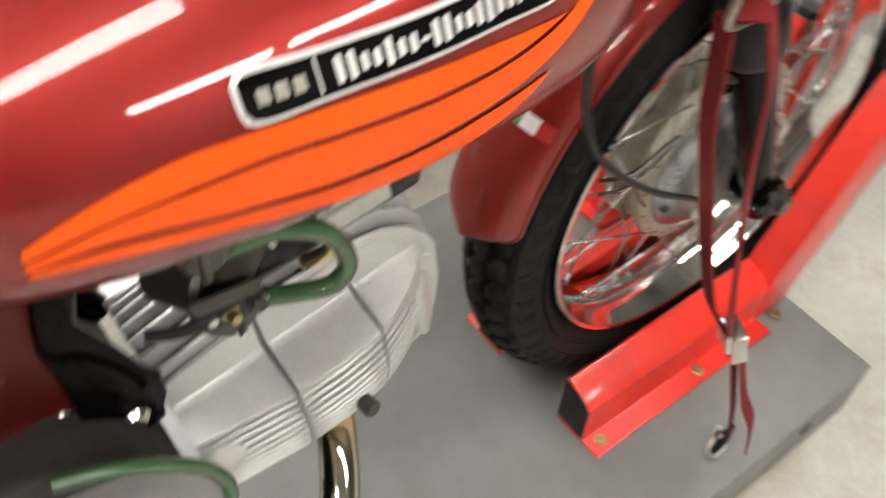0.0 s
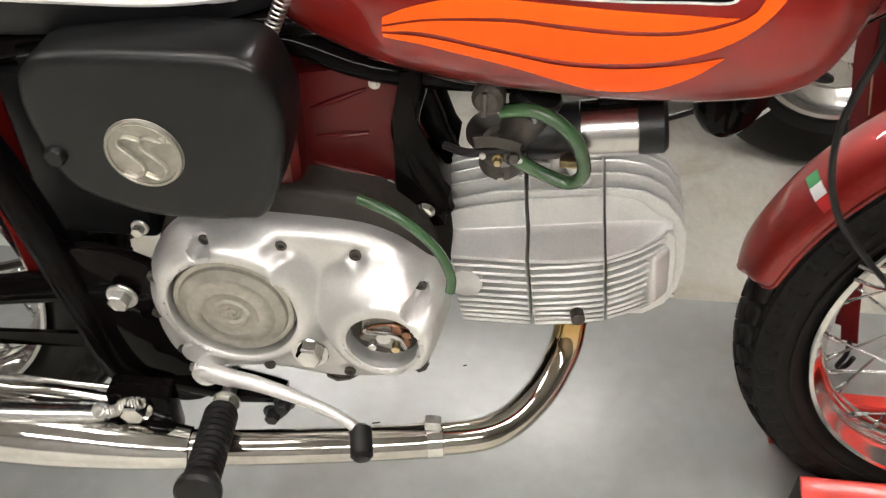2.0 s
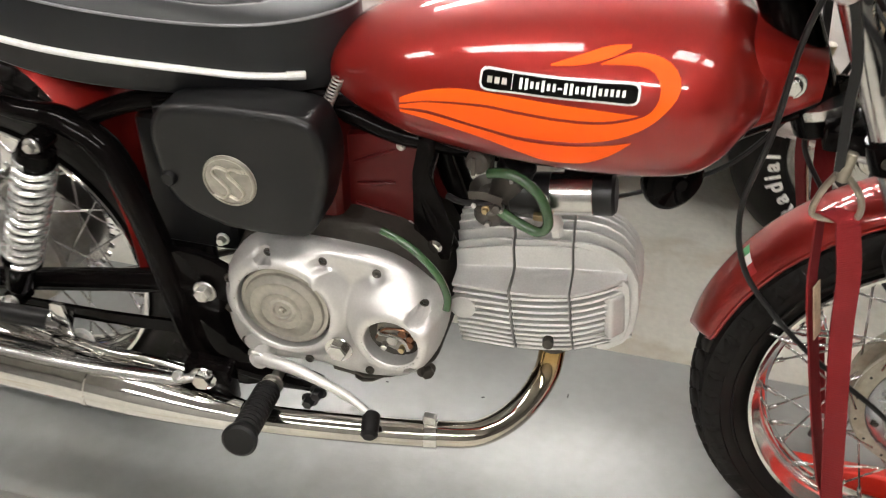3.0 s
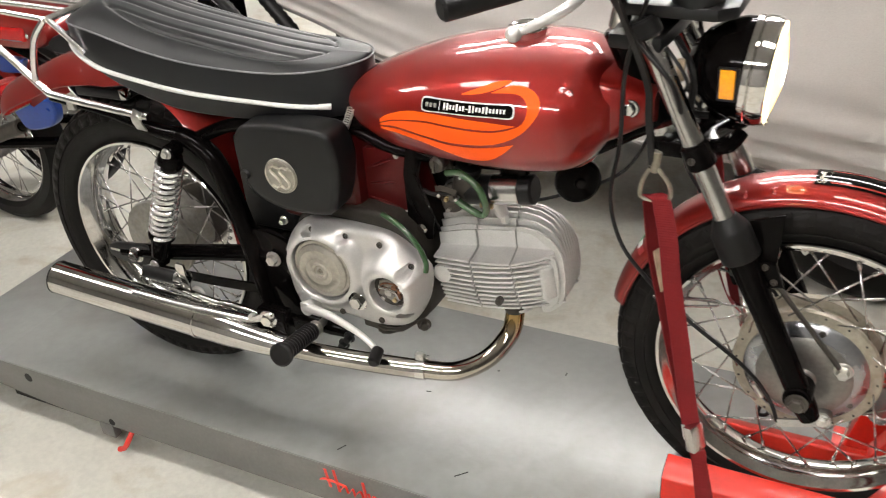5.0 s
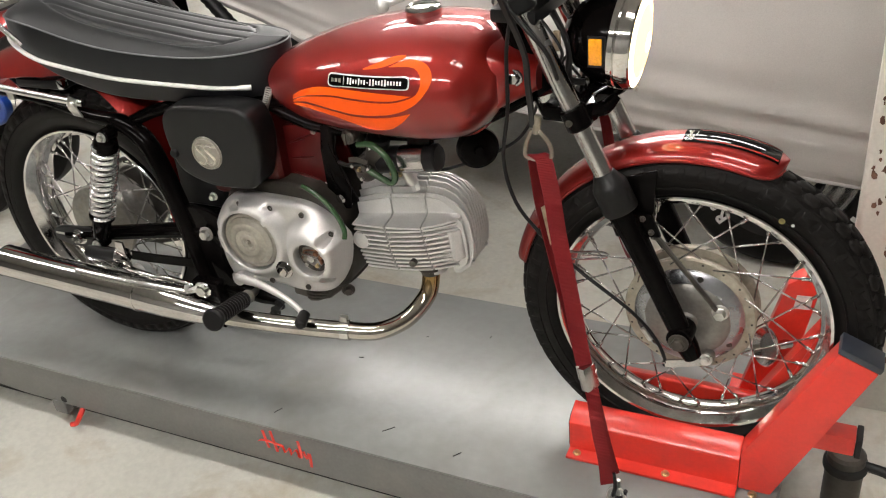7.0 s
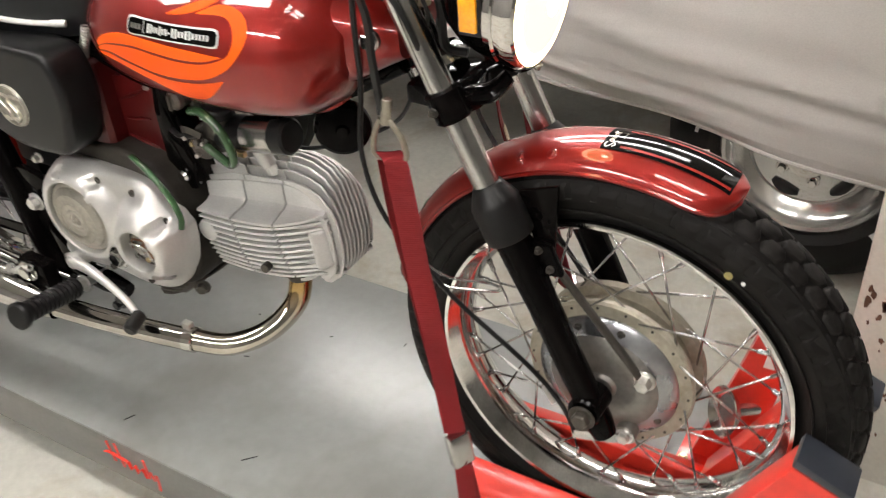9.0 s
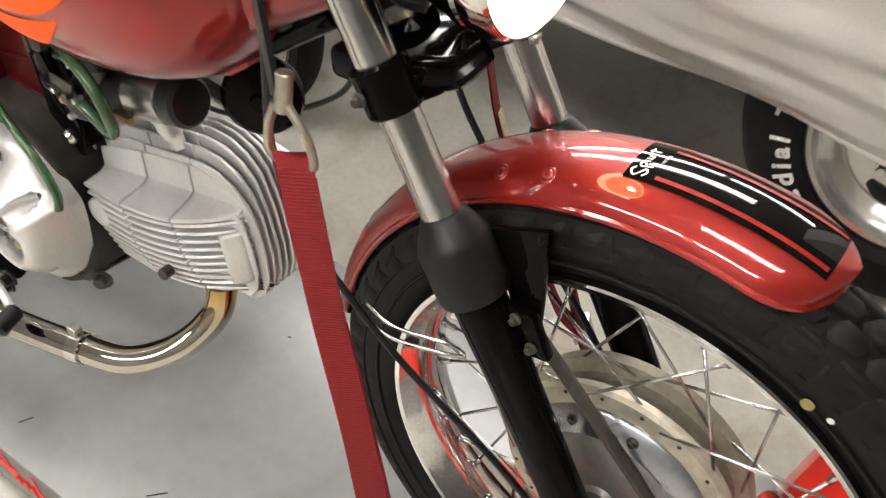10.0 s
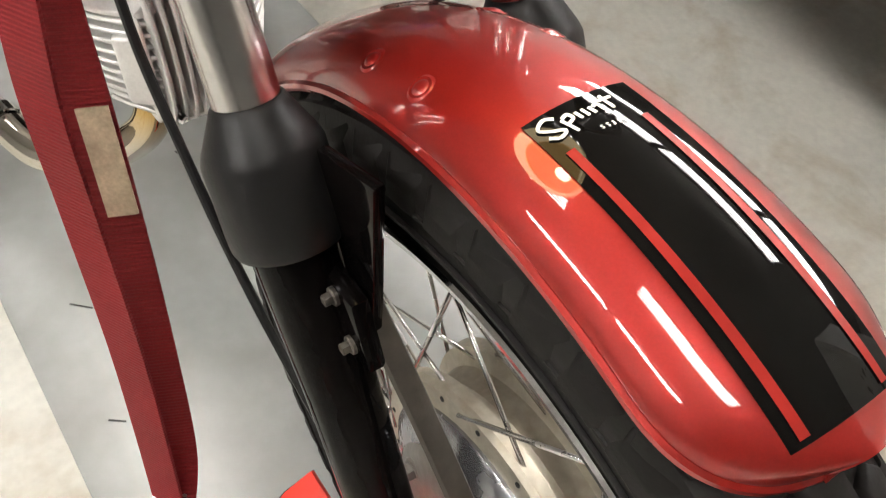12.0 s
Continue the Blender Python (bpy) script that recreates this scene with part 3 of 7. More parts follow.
def strap(side, label):
    """A ratchet-free cam-buckle strap from the handlebar down to the deck; side -1 is the bike's right."""
    t = thing("tie_down_strap", label, "strap", (1.33, side * 0.2, 0), "tie-down straps")
    y = (lambda v: v if side < 0 else 0.02 - v)
    top, low = Vector((1.1775, y(-0.135), 0.690)), Vector((1.276, y(-0.184), 0.285))
    d = (low - top).normalized()
    flat_way = Vector((0.88, -0.47 * side, 0)).normalized()
    front = [(1.192, y(-0.145), 0.690), (1.206, y(-0.154), 0.635), (1.217, y(-0.158), 0.560), (1.239, y(-0.165), 0.447), (1.264, y(-0.178), 0.320), low]
    back = [(1.166, y(-0.126), 0.689), (1.172, y(-0.128), 0.640), (1.179, y(-0.130), 0.593), (1.198, y(-0.1365), 0.518), (1.221, y(-0.146), 0.430), (1.249, y(-0.160), 0.335), low + Vector((-0.004, -0.004 * side, 0.01))]
    part("webbing", swept_rect(front, 0.0290, 0.0022, across=flat_way, steps=8), WEBBING, t)
    turned = Vector((0.42, -0.90 * side, 0)).normalized()
    part("webbing", swept_rect(back, 0.0280, 0.0022, across=turned, steps=8), WEBBING, t)
    part("loop", swept_rect([front[0], (1.187, y(-0.141), 0.6985), (1.171, y(-0.130), 0.698), back[0]], 0.0275, 0.0022, across=flat_way, steps=5), WEBBING, t)
    lean = turned * 0.003 + Vector((0.0021, 0.0012 * side, 0.0005))
    part("sewn_label", swept_rect([Vector((1.1795, y(-0.1295), 0.600)) + lean, Vector((1.196, y(-0.1345), 0.530)) + lean], 0.018, 0.0016, across=turned, steps=1), TAN, t)
    bm = box((-0.016, -0.009, -0.024), (0.016, 0.009, 0.024), 0.003)
    bm.transform(Matrix.Translation(low) @ basis(-d))
    part("cam_buckle", bm, STEEL, t, "pressed steel cam buckle")
    lever = box((-0.013, -0.014, -0.004), (0.013, -0.008, 0.026), 0.002)
    lever.transform(Matrix.Translation(low) @ basis(-d))
    part("buckle_lever", lever, ZINC, t)
    foot = Vector((1.334, y(-0.206), 0.028))
    part("lower_webbing", swept_rect([low, low.lerp(foot, 0.5) + Vector((0.004, 0.006 * side, 0)), foot + Vector((-0.004, 0, 0.05))], 0.025, 0.0022, across=flat_way, steps=8), WEBBING, t)
    part("tail", swept_rect([low + Vector((0.01, 0.01 * side, -0.02)), low + Vector((0.026, 0.028 * side, -0.10)), low + Vector((0.042, 0.044 * side, -0.15)), low + Vector((0.050, 0.052 * side, -0.205))], 0.024, 0.002, across=flat_way, steps=6), WEBBING, t)
    part("lower_hook", tube([foot + Vector((-0.004, 0, 0.055)), foot + Vector((0.0, 0, 0.02)), foot + Vector((-0.004, 0.004, -0.012)), foot + Vector((0.012, 0.01, -0.016)), foot + Vector((0.018, 0.01, 0.004))], 0.0042, 9), BLACK_SATIN, t, "black dipped hook")
    # upper hook: a bent wire triangle with a swaged sleeve, hung from a black soft loop
    apex = top + Vector((-0.004, -0.002 * side, 0.054))
    part("upper_hook", tube([apex + Vector((0.006, 0, 0)), top + Vector((0.020, 0, 0.032)), top + Vector((0.022, 0, 0.008)), top + Vector((0.002, 0, 0.002)), top + Vector((-0.022, 0, 0.006)), top + Vector((-0.020, 0, 0.032)), apex + Vector((-0.006, 0, 0))], 0.0038, 9), HOOK, t, "bent wire hook")
    part("sleeve", rod(apex + Vector((0.0, 0, -0.006)), apex + Vector((0.004, -0.004 * side, 0.026)), 0.0068, 12), HOOK, t)
    part("soft_loop", swept_rect([apex + Vector((-0.004, 0, 0.005)), apex + Vector((-0.012, 0.004, 0.075)), apex + Vector((-0.020, 0.006, 0.14)), (1.105, y(-0.150), 1.02), (1.09, y(-0.17), 1.075)], 0.010, 0.005, across=(0.9, 0.3 * side, 0), steps=6), CABLE, t, "black padded soft loop")
    return t


strap(-1, "dark red tie-down strap with a steel cam buckle")
strap(1, "dark red tie-down strap on the far side of the bike")

# ---- the covered car behind ----
car = thing("covered_car", "parked car beneath a loose grey fabric cover", "car", (1.0, 1.9, FLOOR_Z))
HEM = [(-1.3, 0.86), (-0.8, 0.74), (-0.4, 0.60), (0.0, 0.43), (0.4, 0.345), (0.8, 0.285), (1.1, 0.232), (1.45, 0.18), (1.75, 0.14), (2.4, 0.12), (3.9, 0.14)]


def cover_point(x, t):
    """A point of the cover: t runs from the near hem (0) over the car's top to the far hem."""
    hem = float(np.interp(x, [h[0] for h in HEM], [h[1] for h in HEM]))
    prof = [(0.985, hem), (0.965, hem + 0.03), (0.955, max(hem + 0.10, 0.36)), (0.965, max(hem + 0.2, 0.58)), (1.02, 0.79), (1.13, 0.90), (1.32, 0.955), (1.7, 0.985), (2.2, 0.97), (2.55, 0.86), (2.66, 0.62), (2.70, 0.25)]
    f = t * (len(prof) - 1)
    i = min(int(f), len(prof) - 2)
    u = f - i
    y = prof[i][0] * (1 - u) + prof[i + 1][0] * u
    z = prof[i][1] * (1 - u) + prof[i + 1][1] * u
    drop = max(0.0, 1 - t * 3.2)
    fold = math.sin(x * 3.1 + 6.5 * z) * 0.016 + math.sin(x * 7.3 - 9 * z + 1.0) * 0.008 + noise.noise(Vector((x * 2.2, z * 5.0, t * 3))) * 0.03
    y += fold * (0.35 + drop)
    z += 0.012 * math.sin(x * 1.7 + 2) * (1 - drop) + noise.noise(Vector((x * 1.3, y * 2, 4.0))) * 0.02 * (1 - drop)
    # long drag folds that run down to the wheel
    for slope, level, width, depth in ((0.30, 0.46, 0.020, 0.014), (0.34, 0.60, 0.034, 0.010), (0.42, 0.80, 0.040, 0.008), (0.26, 0.36, 0.014, 0.012)):
        q = (z + slope * (x - 0.2) - level + 0.02 * math.sin(x * 2.3)) / width
        y -= depth * math.exp(-q * q) * min(1.0, max(0.0, 1.4 - 2.2 * t)) * (0.4 + 0.6 * min(1.0, max(0.0, x)))
    # narrow gathers that follow the hem
    for rise, width, depth, phase in ((0.035, 0.010, 0.010, 0.0), (0.075, 0.013, 0.017, 1.9), (0.125, 0.017, 0.020, 3.3), (0.185, 0.020, 0.022, 4.4), (0.26, 0.026, 0.024, 0.9)):
        q = (z - hem - rise - 0.020 * math.sin(x * 1.3 + phase) - 0.05 * (x - 1.2) * math.sin(phase)) / width
        y -= depth * math.exp(-q * q) * (0.55 + 0.45 * math.sin(x * 2.1 + phase)) * min(1.0, max(0.0, 1.6 - 3.0 * t))
    return Vector((x, y, z))


nx, nt_ = 210, 110
cov = loft([[cover_point(-0.52 + 4.42 * i / nx, (j / nt_) ** 1.25) for j in range(nt_ + 1)] for i in range(nx + 1)], caps=False, closed=False)
part("cover", cov, CLOTH, car, "loose grey cloth cover with drag folds", 60)
hemline = [cover_point(-0.52 + 4.42 * i / nx, 0.0) for i in range(nx + 1)]
part("cover_hem", tube(hemline, 0.006, 8, 1), CLOTH, car)
part("body", box((-0.46, 1.42, 0.22), (3.6, 2.55, 0.70), 0.05, 3), DARK, car)
CW = Vector((1.490, 1.030, FLOOR_Z + 0.335))
wheel = part("wheel", lathe([(0.0, -0.006), (0.070, -0.008), (0.100, -0.020), (0.130, -0.026), (0.139, -0.036), (0.144, -0.038), (0.150, -0.034), (0.168, -0.022), (0.180, -0.008), (0.186, 0.004), (0.194, 0.008), (0.199, 0.006), (0.200, -0.004), (0.190, -0.03), (0.19, -0.2), (0, -0.2)], CW, (0, -1, 0), 80), WHEEL_METAL, car, "bright slotted steel wheel")
for k in range(5):
    a = 2 * math.pi * k / 5 + 0.55
    arc = [CW + Vector((0.112 * math.cos(a + q), 0.021, 0.112 * math.sin(a + q))) for q in np.linspace(-0.30, 0.30, 7)]
    part("slot", tube(arc, [0.006, 0.013, 0.015, 0.013, 0.006], 12, 3, flat=0.9), DARK, wheel)
for k in range(5):
    a = 2 * math.pi * k / 5
    part("lug_nut", hexbolt(CW + Vector((0.064 * math.cos(a), 0.002, 0.064 * math.sin(a))), (0, -1, 0), 0.010, 0.016), CHROME, wheel)
part("hub_cap", lathe([(0.050, -0.012), (0.049, 0.012), (0.044, 0.020), (0.036, 0.022), (0.034, 0.030), (0.026, 0.034), (0, 0.036)], CW, (0, -1, 0), 32), CHROME, wheel)
tyre = part("tyre", lathe([(0.198, -0.01), (0.203, 0.010), (0.222, 0.026), (0.262, 0.030), (0.298, 0.020), (0.322, -0.006), (0.334, -0.035), (0.335, -0.19), (0.30, -0.22), (0.2, -0.2)], CW, (0, -1, 0), 96), RUBBER, car, "raised-white-letter car tyre")


def round_text(body, size, radius, angle, y, material, parent, name):
    """Raised letters along a circle of the car's tyre, tops outward."""
    wide = {"i": 0.5, "l": 0.5, " ": 0.75, "R": 1.1, "T": 1.05, "A": 1.1, "/": 0.6}
    run = 0.0
    for i, ch in enumerate(body):
        here = run + 0.5 * wide.get(ch, 0.95)
        run += wide.get(ch, 0.95)
        if ch == " ":
            continue
        cu = bpy.data.curves.new("letter", "FONT")
        cu.body, cu.size, cu.extrude, cu.align_x, cu.offset = ch, size, 0.001, "CENTER", 0.0016
        tmp = bpy.data.objects.new("letter", cu)
        me = bpy.data.meshes.new_from_object(tmp)
        bpy.data.objects.remove(tmp)
        bpy.data.curves.remove(cu)
        a = angle - here * 0.76 * size / (radius + 0.35 * size)
        m = Matrix.Translation(CW + Vector((radius * math.cos(a), y, radius * math.sin(a)))) @ Matrix.Rotation(-(a - math.pi / 2), 4, "Y") @ Matrix.Rotation(math.pi / 2, 4, "X")
        me.transform(m)
        me.materials.append(material)
        place_mesh(name, me, parent)


round_text("Radial T/A", 0.053, 0.2175, radians(231.5), -0.0305, DECAL_WHITE, tyre, "letter")
for k in range(4):
    a = radians(-16 - 8.5 * k)
    h = (0.034, 0.026, 0.026, 0.034, 0.026, 0.026, 0.034, 0.026, 0.034)[k]
    bm = box((-0.007, -0.001, 0), (0.007, 0.001, h), 0.0005)
    bm.transform(Matrix.Translation(CW + Vector((0.222 * math.cos(a), -0.0298, 0.222 * math.sin(a)))) @ Matrix.Rotation(-(a - math.pi / 2), 4, "Y"))
    part("maker_mark", bm, DECAL_WHITE, tyre)


# ---- the motorcycle on the lift ----
bike = thing("motorcycle", "vintage dark red motorcycle with orange tank flames, strapped upright", "motorcycle", (0.7, 0.0, 0.0))
RAKE = 0.473                                    # fork: run in x for each metre of height
FRONT = Vector((1.42, 0.014, 0.337))
REAR = Vector((0.0, 0.0, 0.344))


def fork_x(z):
    return 1.42 + RAKE * (0.335 - z)


def spoked_wheel(name, c, r, half, rim_r, hub_profile, flange, hub_material, label, tread_rows, blocks, spokes=36):
    """hub > tyre with raised tread blocks, rim, spokes with nipples."""
    hub = part(name, lathe(hub_profile, c, (0, -1, 0), 56), hub_material, bike, label)
    tyre_ob = part("tyre", lathe([(rim_r - 0.006, half * 0.50), (rim_r + 0.004, half * 0.70), (rim_r + 0.020, half * 0.93), (rim_r + 0.040, half), (r - 0.030, half * 0.985), (r - 0.018, half * 0.86),
                (r - 0.0095, half * 0.45), (r - 0.0075, 0), (r - 0.0095, -half * 0.45), (r - 0.018, -half * 0.86), (r - 0.030, -half * 0.985), (rim_r + 0.040, -half), (rim_r + 0.020, -half * 0.93),
                (rim_r + 0.004, -half * 0.70), (rim_r - 0.006, -half * 0.50)], c, (0, -1, 0), 120), RUBBER, bike, "black block-tread tyre", 30)

    def crown(u):
        """Radius and side offset of the tread at u from -1 to 1 across."""
        a = u * 1.18
        return r - 0.0315 * (1 - math.cos(a)) / (1 - math.cos(1.18)) * 0.95, half * 1.0 * math.sin(a) / math.sin(1.18)
    step = 2 * math.pi / blocks
    for row in range(tread_rows):
        u0, u1 = -1 + 2 * row / tread_rows + 0.045, -1 + 2 * (row + 1) / tread_rows - 0.045
        if row == 0:
            u0 = -1.06
        if row == tread_rows - 1:
            u1 = 1.06
        um = 0.5 * (u0 + u1)
        bm = bmesh.new()
        ring = []
        for lift_, wide in ((-0.009, 1.15), (-0.0012, 1.0), (0.0, 0.90)):
            for uu, da in ((u0, -0.30), (um, -0.44), (u1, -0.28), (u1, 0.28), (um, 0.44), (u0, 0.30)):
                uu = um + (uu - um) * wide
                rr, yy = crown(uu)
                aa = da * step * wide + 0.18 * step * abs(uu)
                ring.append(bm.verts.new(Vector(((rr + lift_) * math.cos(aa), yy, (rr + lift_) * math.sin(aa)))))
        for q in range(2):
            lo, hi = ring[6 * q:6 * q + 6], ring[6 * q + 6:6 * q + 12]
            for i in range(6):
                bm.faces.new((lo[i], lo[(i + 1) % 6], hi[(i + 1) % 6], hi[i]))
        bm.faces.new(ring[12:])
        bmesh.ops.recalc_face_normals(bm, faces=bm.faces)
        me = bpy.data.meshes.new("tread_block")
        bm.to_mesh(me)
        bm.free()
        me.polygons.foreach_set("use_smooth", [True] * len(me.polygons))
        me.set_sharp_from_angle(angle=radians(58))
        me.materials.append(TREAD)
        for k in range(blocks):
            place_mesh("tread_block", me, tyre_ob, m=Matrix.Translation(c) @ Matrix.Rotation(-step * (k + 0.5 * (row % 2)), 4, "Y"))
    for s in (-1, 1):
        for rr, hh in ((r - 0.043, 1.0), (r - 0.060, 0.97)):
            part("sidewall_rib", lathe([(rr - 0.0022, hh * half - 0.003), (rr - 0.001, hh * half + 0.0012), (rr + 0.001, hh * half + 0.0012), (rr + 0.0022, hh * half - 0.003)], c, (0, s, 0), 90), RUBBER, tyre_ob)
    fr = half * 0.80
    part("rim", lathe([(rim_r + 0.001, fr + 0.002), (rim_r - 0.001, fr + 0.004), (rim_r - 0.006, fr + 0.003), (rim_r - 0.010, fr - 0.003), (rim_r - 0.016, fr * 0.72), (rim_r - 0.024, fr * 0.42), (rim_r - 0.027, 0),
                       (rim_r - 0.024, -fr * 0.42), (rim_r - 0.016, -fr * 0.72), (rim_r - 0.010, -fr + 0.003), (rim_r - 0.006, -fr - 0.003), (rim_r - 0.001, -fr - 0.004), (rim_r + 0.001, -fr - 0.002), (rim_r - 0.008, 0), (rim_r + 0.001, fr + 0.002)],
                      c, (0, -1, 0), 120), RIM_CHROME, hub, "chromed steel rim")
    flange_r, flange_y = flange
    end = Vector((rim_r - 0.026, 0.0, 0.0))
    kinds = []
    for side in (-1, 1):
        for lean in (-1, 1):
            off = lean * 1.05
            a0 = Vector((flange_r * math.cos(off * 0.72), side * (flange_y + 0.003 * lean), flange_r * math.sin(off * 0.72)))
            e = end + Vector((0, side * 0.006, 0))
            bm = tube([a0, a0.lerp(e, 0.93)], 0.0017, 6, 1)
            rod(a0.lerp(e, 0.90), a0.lerp(e, 1.0), 0.0034, 8, bm=bm)
            lathe([(0, 0), (0.0045, 0), (0.0045, 0.003), (0, 0.003)], e, -(e - a0), 8, bm)
            me = bpy.data.meshes.new("spoke")
            bmesh.ops.recalc_face_normals(bm, faces=bm.faces)
            bm.to_mesh(me)
            bm.free()
            me.polygons.foreach_set("use_smooth", [True] * len(me.polygons))
            me.materials.append(STEEL)
            kinds.append(me)
    for k in range(spokes):
        place_mesh("spoke", kinds[k % 4], hub, m=Matrix.Translation(c) @ Matrix.Rotation(2 * math.pi * k / spokes + 0.05, 4, "Y"))
    return hub


front_hub = spoked_wheel("front_wheel", FRONT, 0.337, 0.047, 0.2560,
                         [(0, 0.038), (0.075, 0.038), (0.100, 0.026), (0.106, 0.025), (0.120, 0.024), (0.123, 0.020), (0.121, 0.011), (0.108, 0.007), (0.105, 0.0), (0.108, -0.016), (0.121, -0.020), (0.123, -0.030), (0.114, -0.036), (0.060, -0.045), (0, -0.048)],
                         (0.113, 0.022), HUB_ALU, "weathered full-width drum hub", 5, 56)
fw = FRONT
part("brake_plate", lathe([(0, 0.054), (0.018, 0.054), (0.022, 0.049), (0.040, 0.048), (0.043, 0.0495), (0.060, 0.0480), (0.074, 0.0440), (0.079, 0.0400), (0.079, 0.034), (0, 0.034)], fw, (0, -1, 0), 64), PLATE_ALU, front_hub, "dark grey aluminium brake plate")
part("brake_ring", lathe([(0.079, 0.0405), (0.083, 0.0400), (0.094, 0.0335), (0.101, 0.0300), (0.1025, 0.0280), (0.1025, 0.022), (0.079, 0.03)], fw, (0, -1, 0), 64), STEEL_DULL, front_hub, "bright turned ring round the brake plate")
for k, (r, deg) in enumerate(((0.062, 152), (0.090, 118), (0.090, 78), (0.062, 20), (0.090, 200), (0.090, 330))):
    q = fw + Vector((r * math.cos(radians(deg)), -(0.047 if r < 0.08 else 0.035), r * math.sin(radians(deg))))
    part("plate_bolt", hexbolt(q, (0, -1, 0), 0.0062 if r < 0.08 else 0.0042, 0.006 if r < 0.08 else 0.003), ALU_DARK if r > 0.08 else PLATE_ALU, front_hub)
for k in range(18):
    a = 2 * math.pi * k / 18
    part("flange_hole", rod(fw + Vector((0.1145 * math.cos(a), -0.0235, 0.1145 * math.sin(a))), fw + Vector((0.1145 * math.cos(a), -0.0252, 0.1145 * math.sin(a))), 0.0021, 8), DARK, front_hub)
rear_hub = spoked_wheel("rear_wheel", REAR, 0.342, 0.055, 0.2450,
                        [(0, 0.062), (0.030, 0.062), (0.034, 0.056), (0.070, 0.050), (0.094, 0.046), (0.097, 0.038), (0.094, 0.030), (0.080, 0.028), (0.078, -0.02), (0.085, -0.035), (0.088, -0.045), (0.05, -0.06), (0, -0.06)],
                        (0.090, 0.036), ALU_DRUM, "weathered drum rear hub", 5, 54)
part("sprocket", lathe([(0.050, 0.0), (0.108, 0.0), (0.108, -0.005), (0.050, -0.005)], REAR + Vector((0, 0.07, 0)), (0, -1, 0), 48), STEEL, rear_hub)
for k in range(32):
    a = 2 * math.pi * k / 32
    part("sprocket_tooth", rod(REAR + Vector((0.107 * math.cos(a), 0.0725, 0.107 * math.sin(a))), REAR + Vector((0.117 * math.cos(a), 0.0725, 0.117 * math.sin(a))), 0.0042, 6), STEEL, rear_hub)
part("chain", tube([REAR + Vector((0.0, 0.073, 0.117)), Vector((0.25, 0.073, 0.475)), Vector((0.44, 0.073, 0.465)), Vector((0.47, 0.073, 0.43)), Vector((0.44, 0.073, 0.39)), Vector((0.25, 0.073, 0.30)), REAR + Vector((0, 0.073, -0.117)), REAR + Vector((-0.117, 0.073, 0))], 0.006, 6, 4, closed=True), ALU_DARK, bike, "drive chain")

# axle nuts and brake gear of the front wheel
part("axle", rod((1.42, -0.112, 0.337), (1.42, 0.13, 0.337), 0.010, 14), STEEL, bike)
part("axle_nut", hexbolt((1.42, -0.104, 0.337), (0, -1, 0), 0.013, 0.010), ALU_DARK, bike)
part("brake_stay", tube([(1.345, -0.050, 0.545), (1.40, -0.042, 0.47), (1.478, -0.036, 0.370)], [0.0085, 0.0085, 0.009], 10, 6, flat=0.45), ALU_DARK, bike, "flat steel brake torque arm")
part("stay_bolt", hexbolt((1.480, -0.034, 0.370), (0, -1, 0), 0.011, 0.014), ZINC, bike)
part("brake_arm", swept_rect([(1.475, -0.044, 0.270), (1.44, -0.050, 0.258), (1.388, -0.056, 0.248)], 0.016, 0.005, across=(0.2, 0, 1), steps=3), STEEL, bike)
part("brake_arm_bolt", hexbolt((1.461, -0.046, 0.266), (0, -1, 0), 0.009, 0.008), ZINC, bike)
part("cam_boss", rod((1.461, -0.026, 0.266), (1.461, -0.046, 0.266), 0.016, 18), ALU_DRUM, bike)
part("cable_stop", rod((1.345, -0.055, 0.322), (1.362, -0.058, 0.300), 0.007, 10), ZINC, bike)

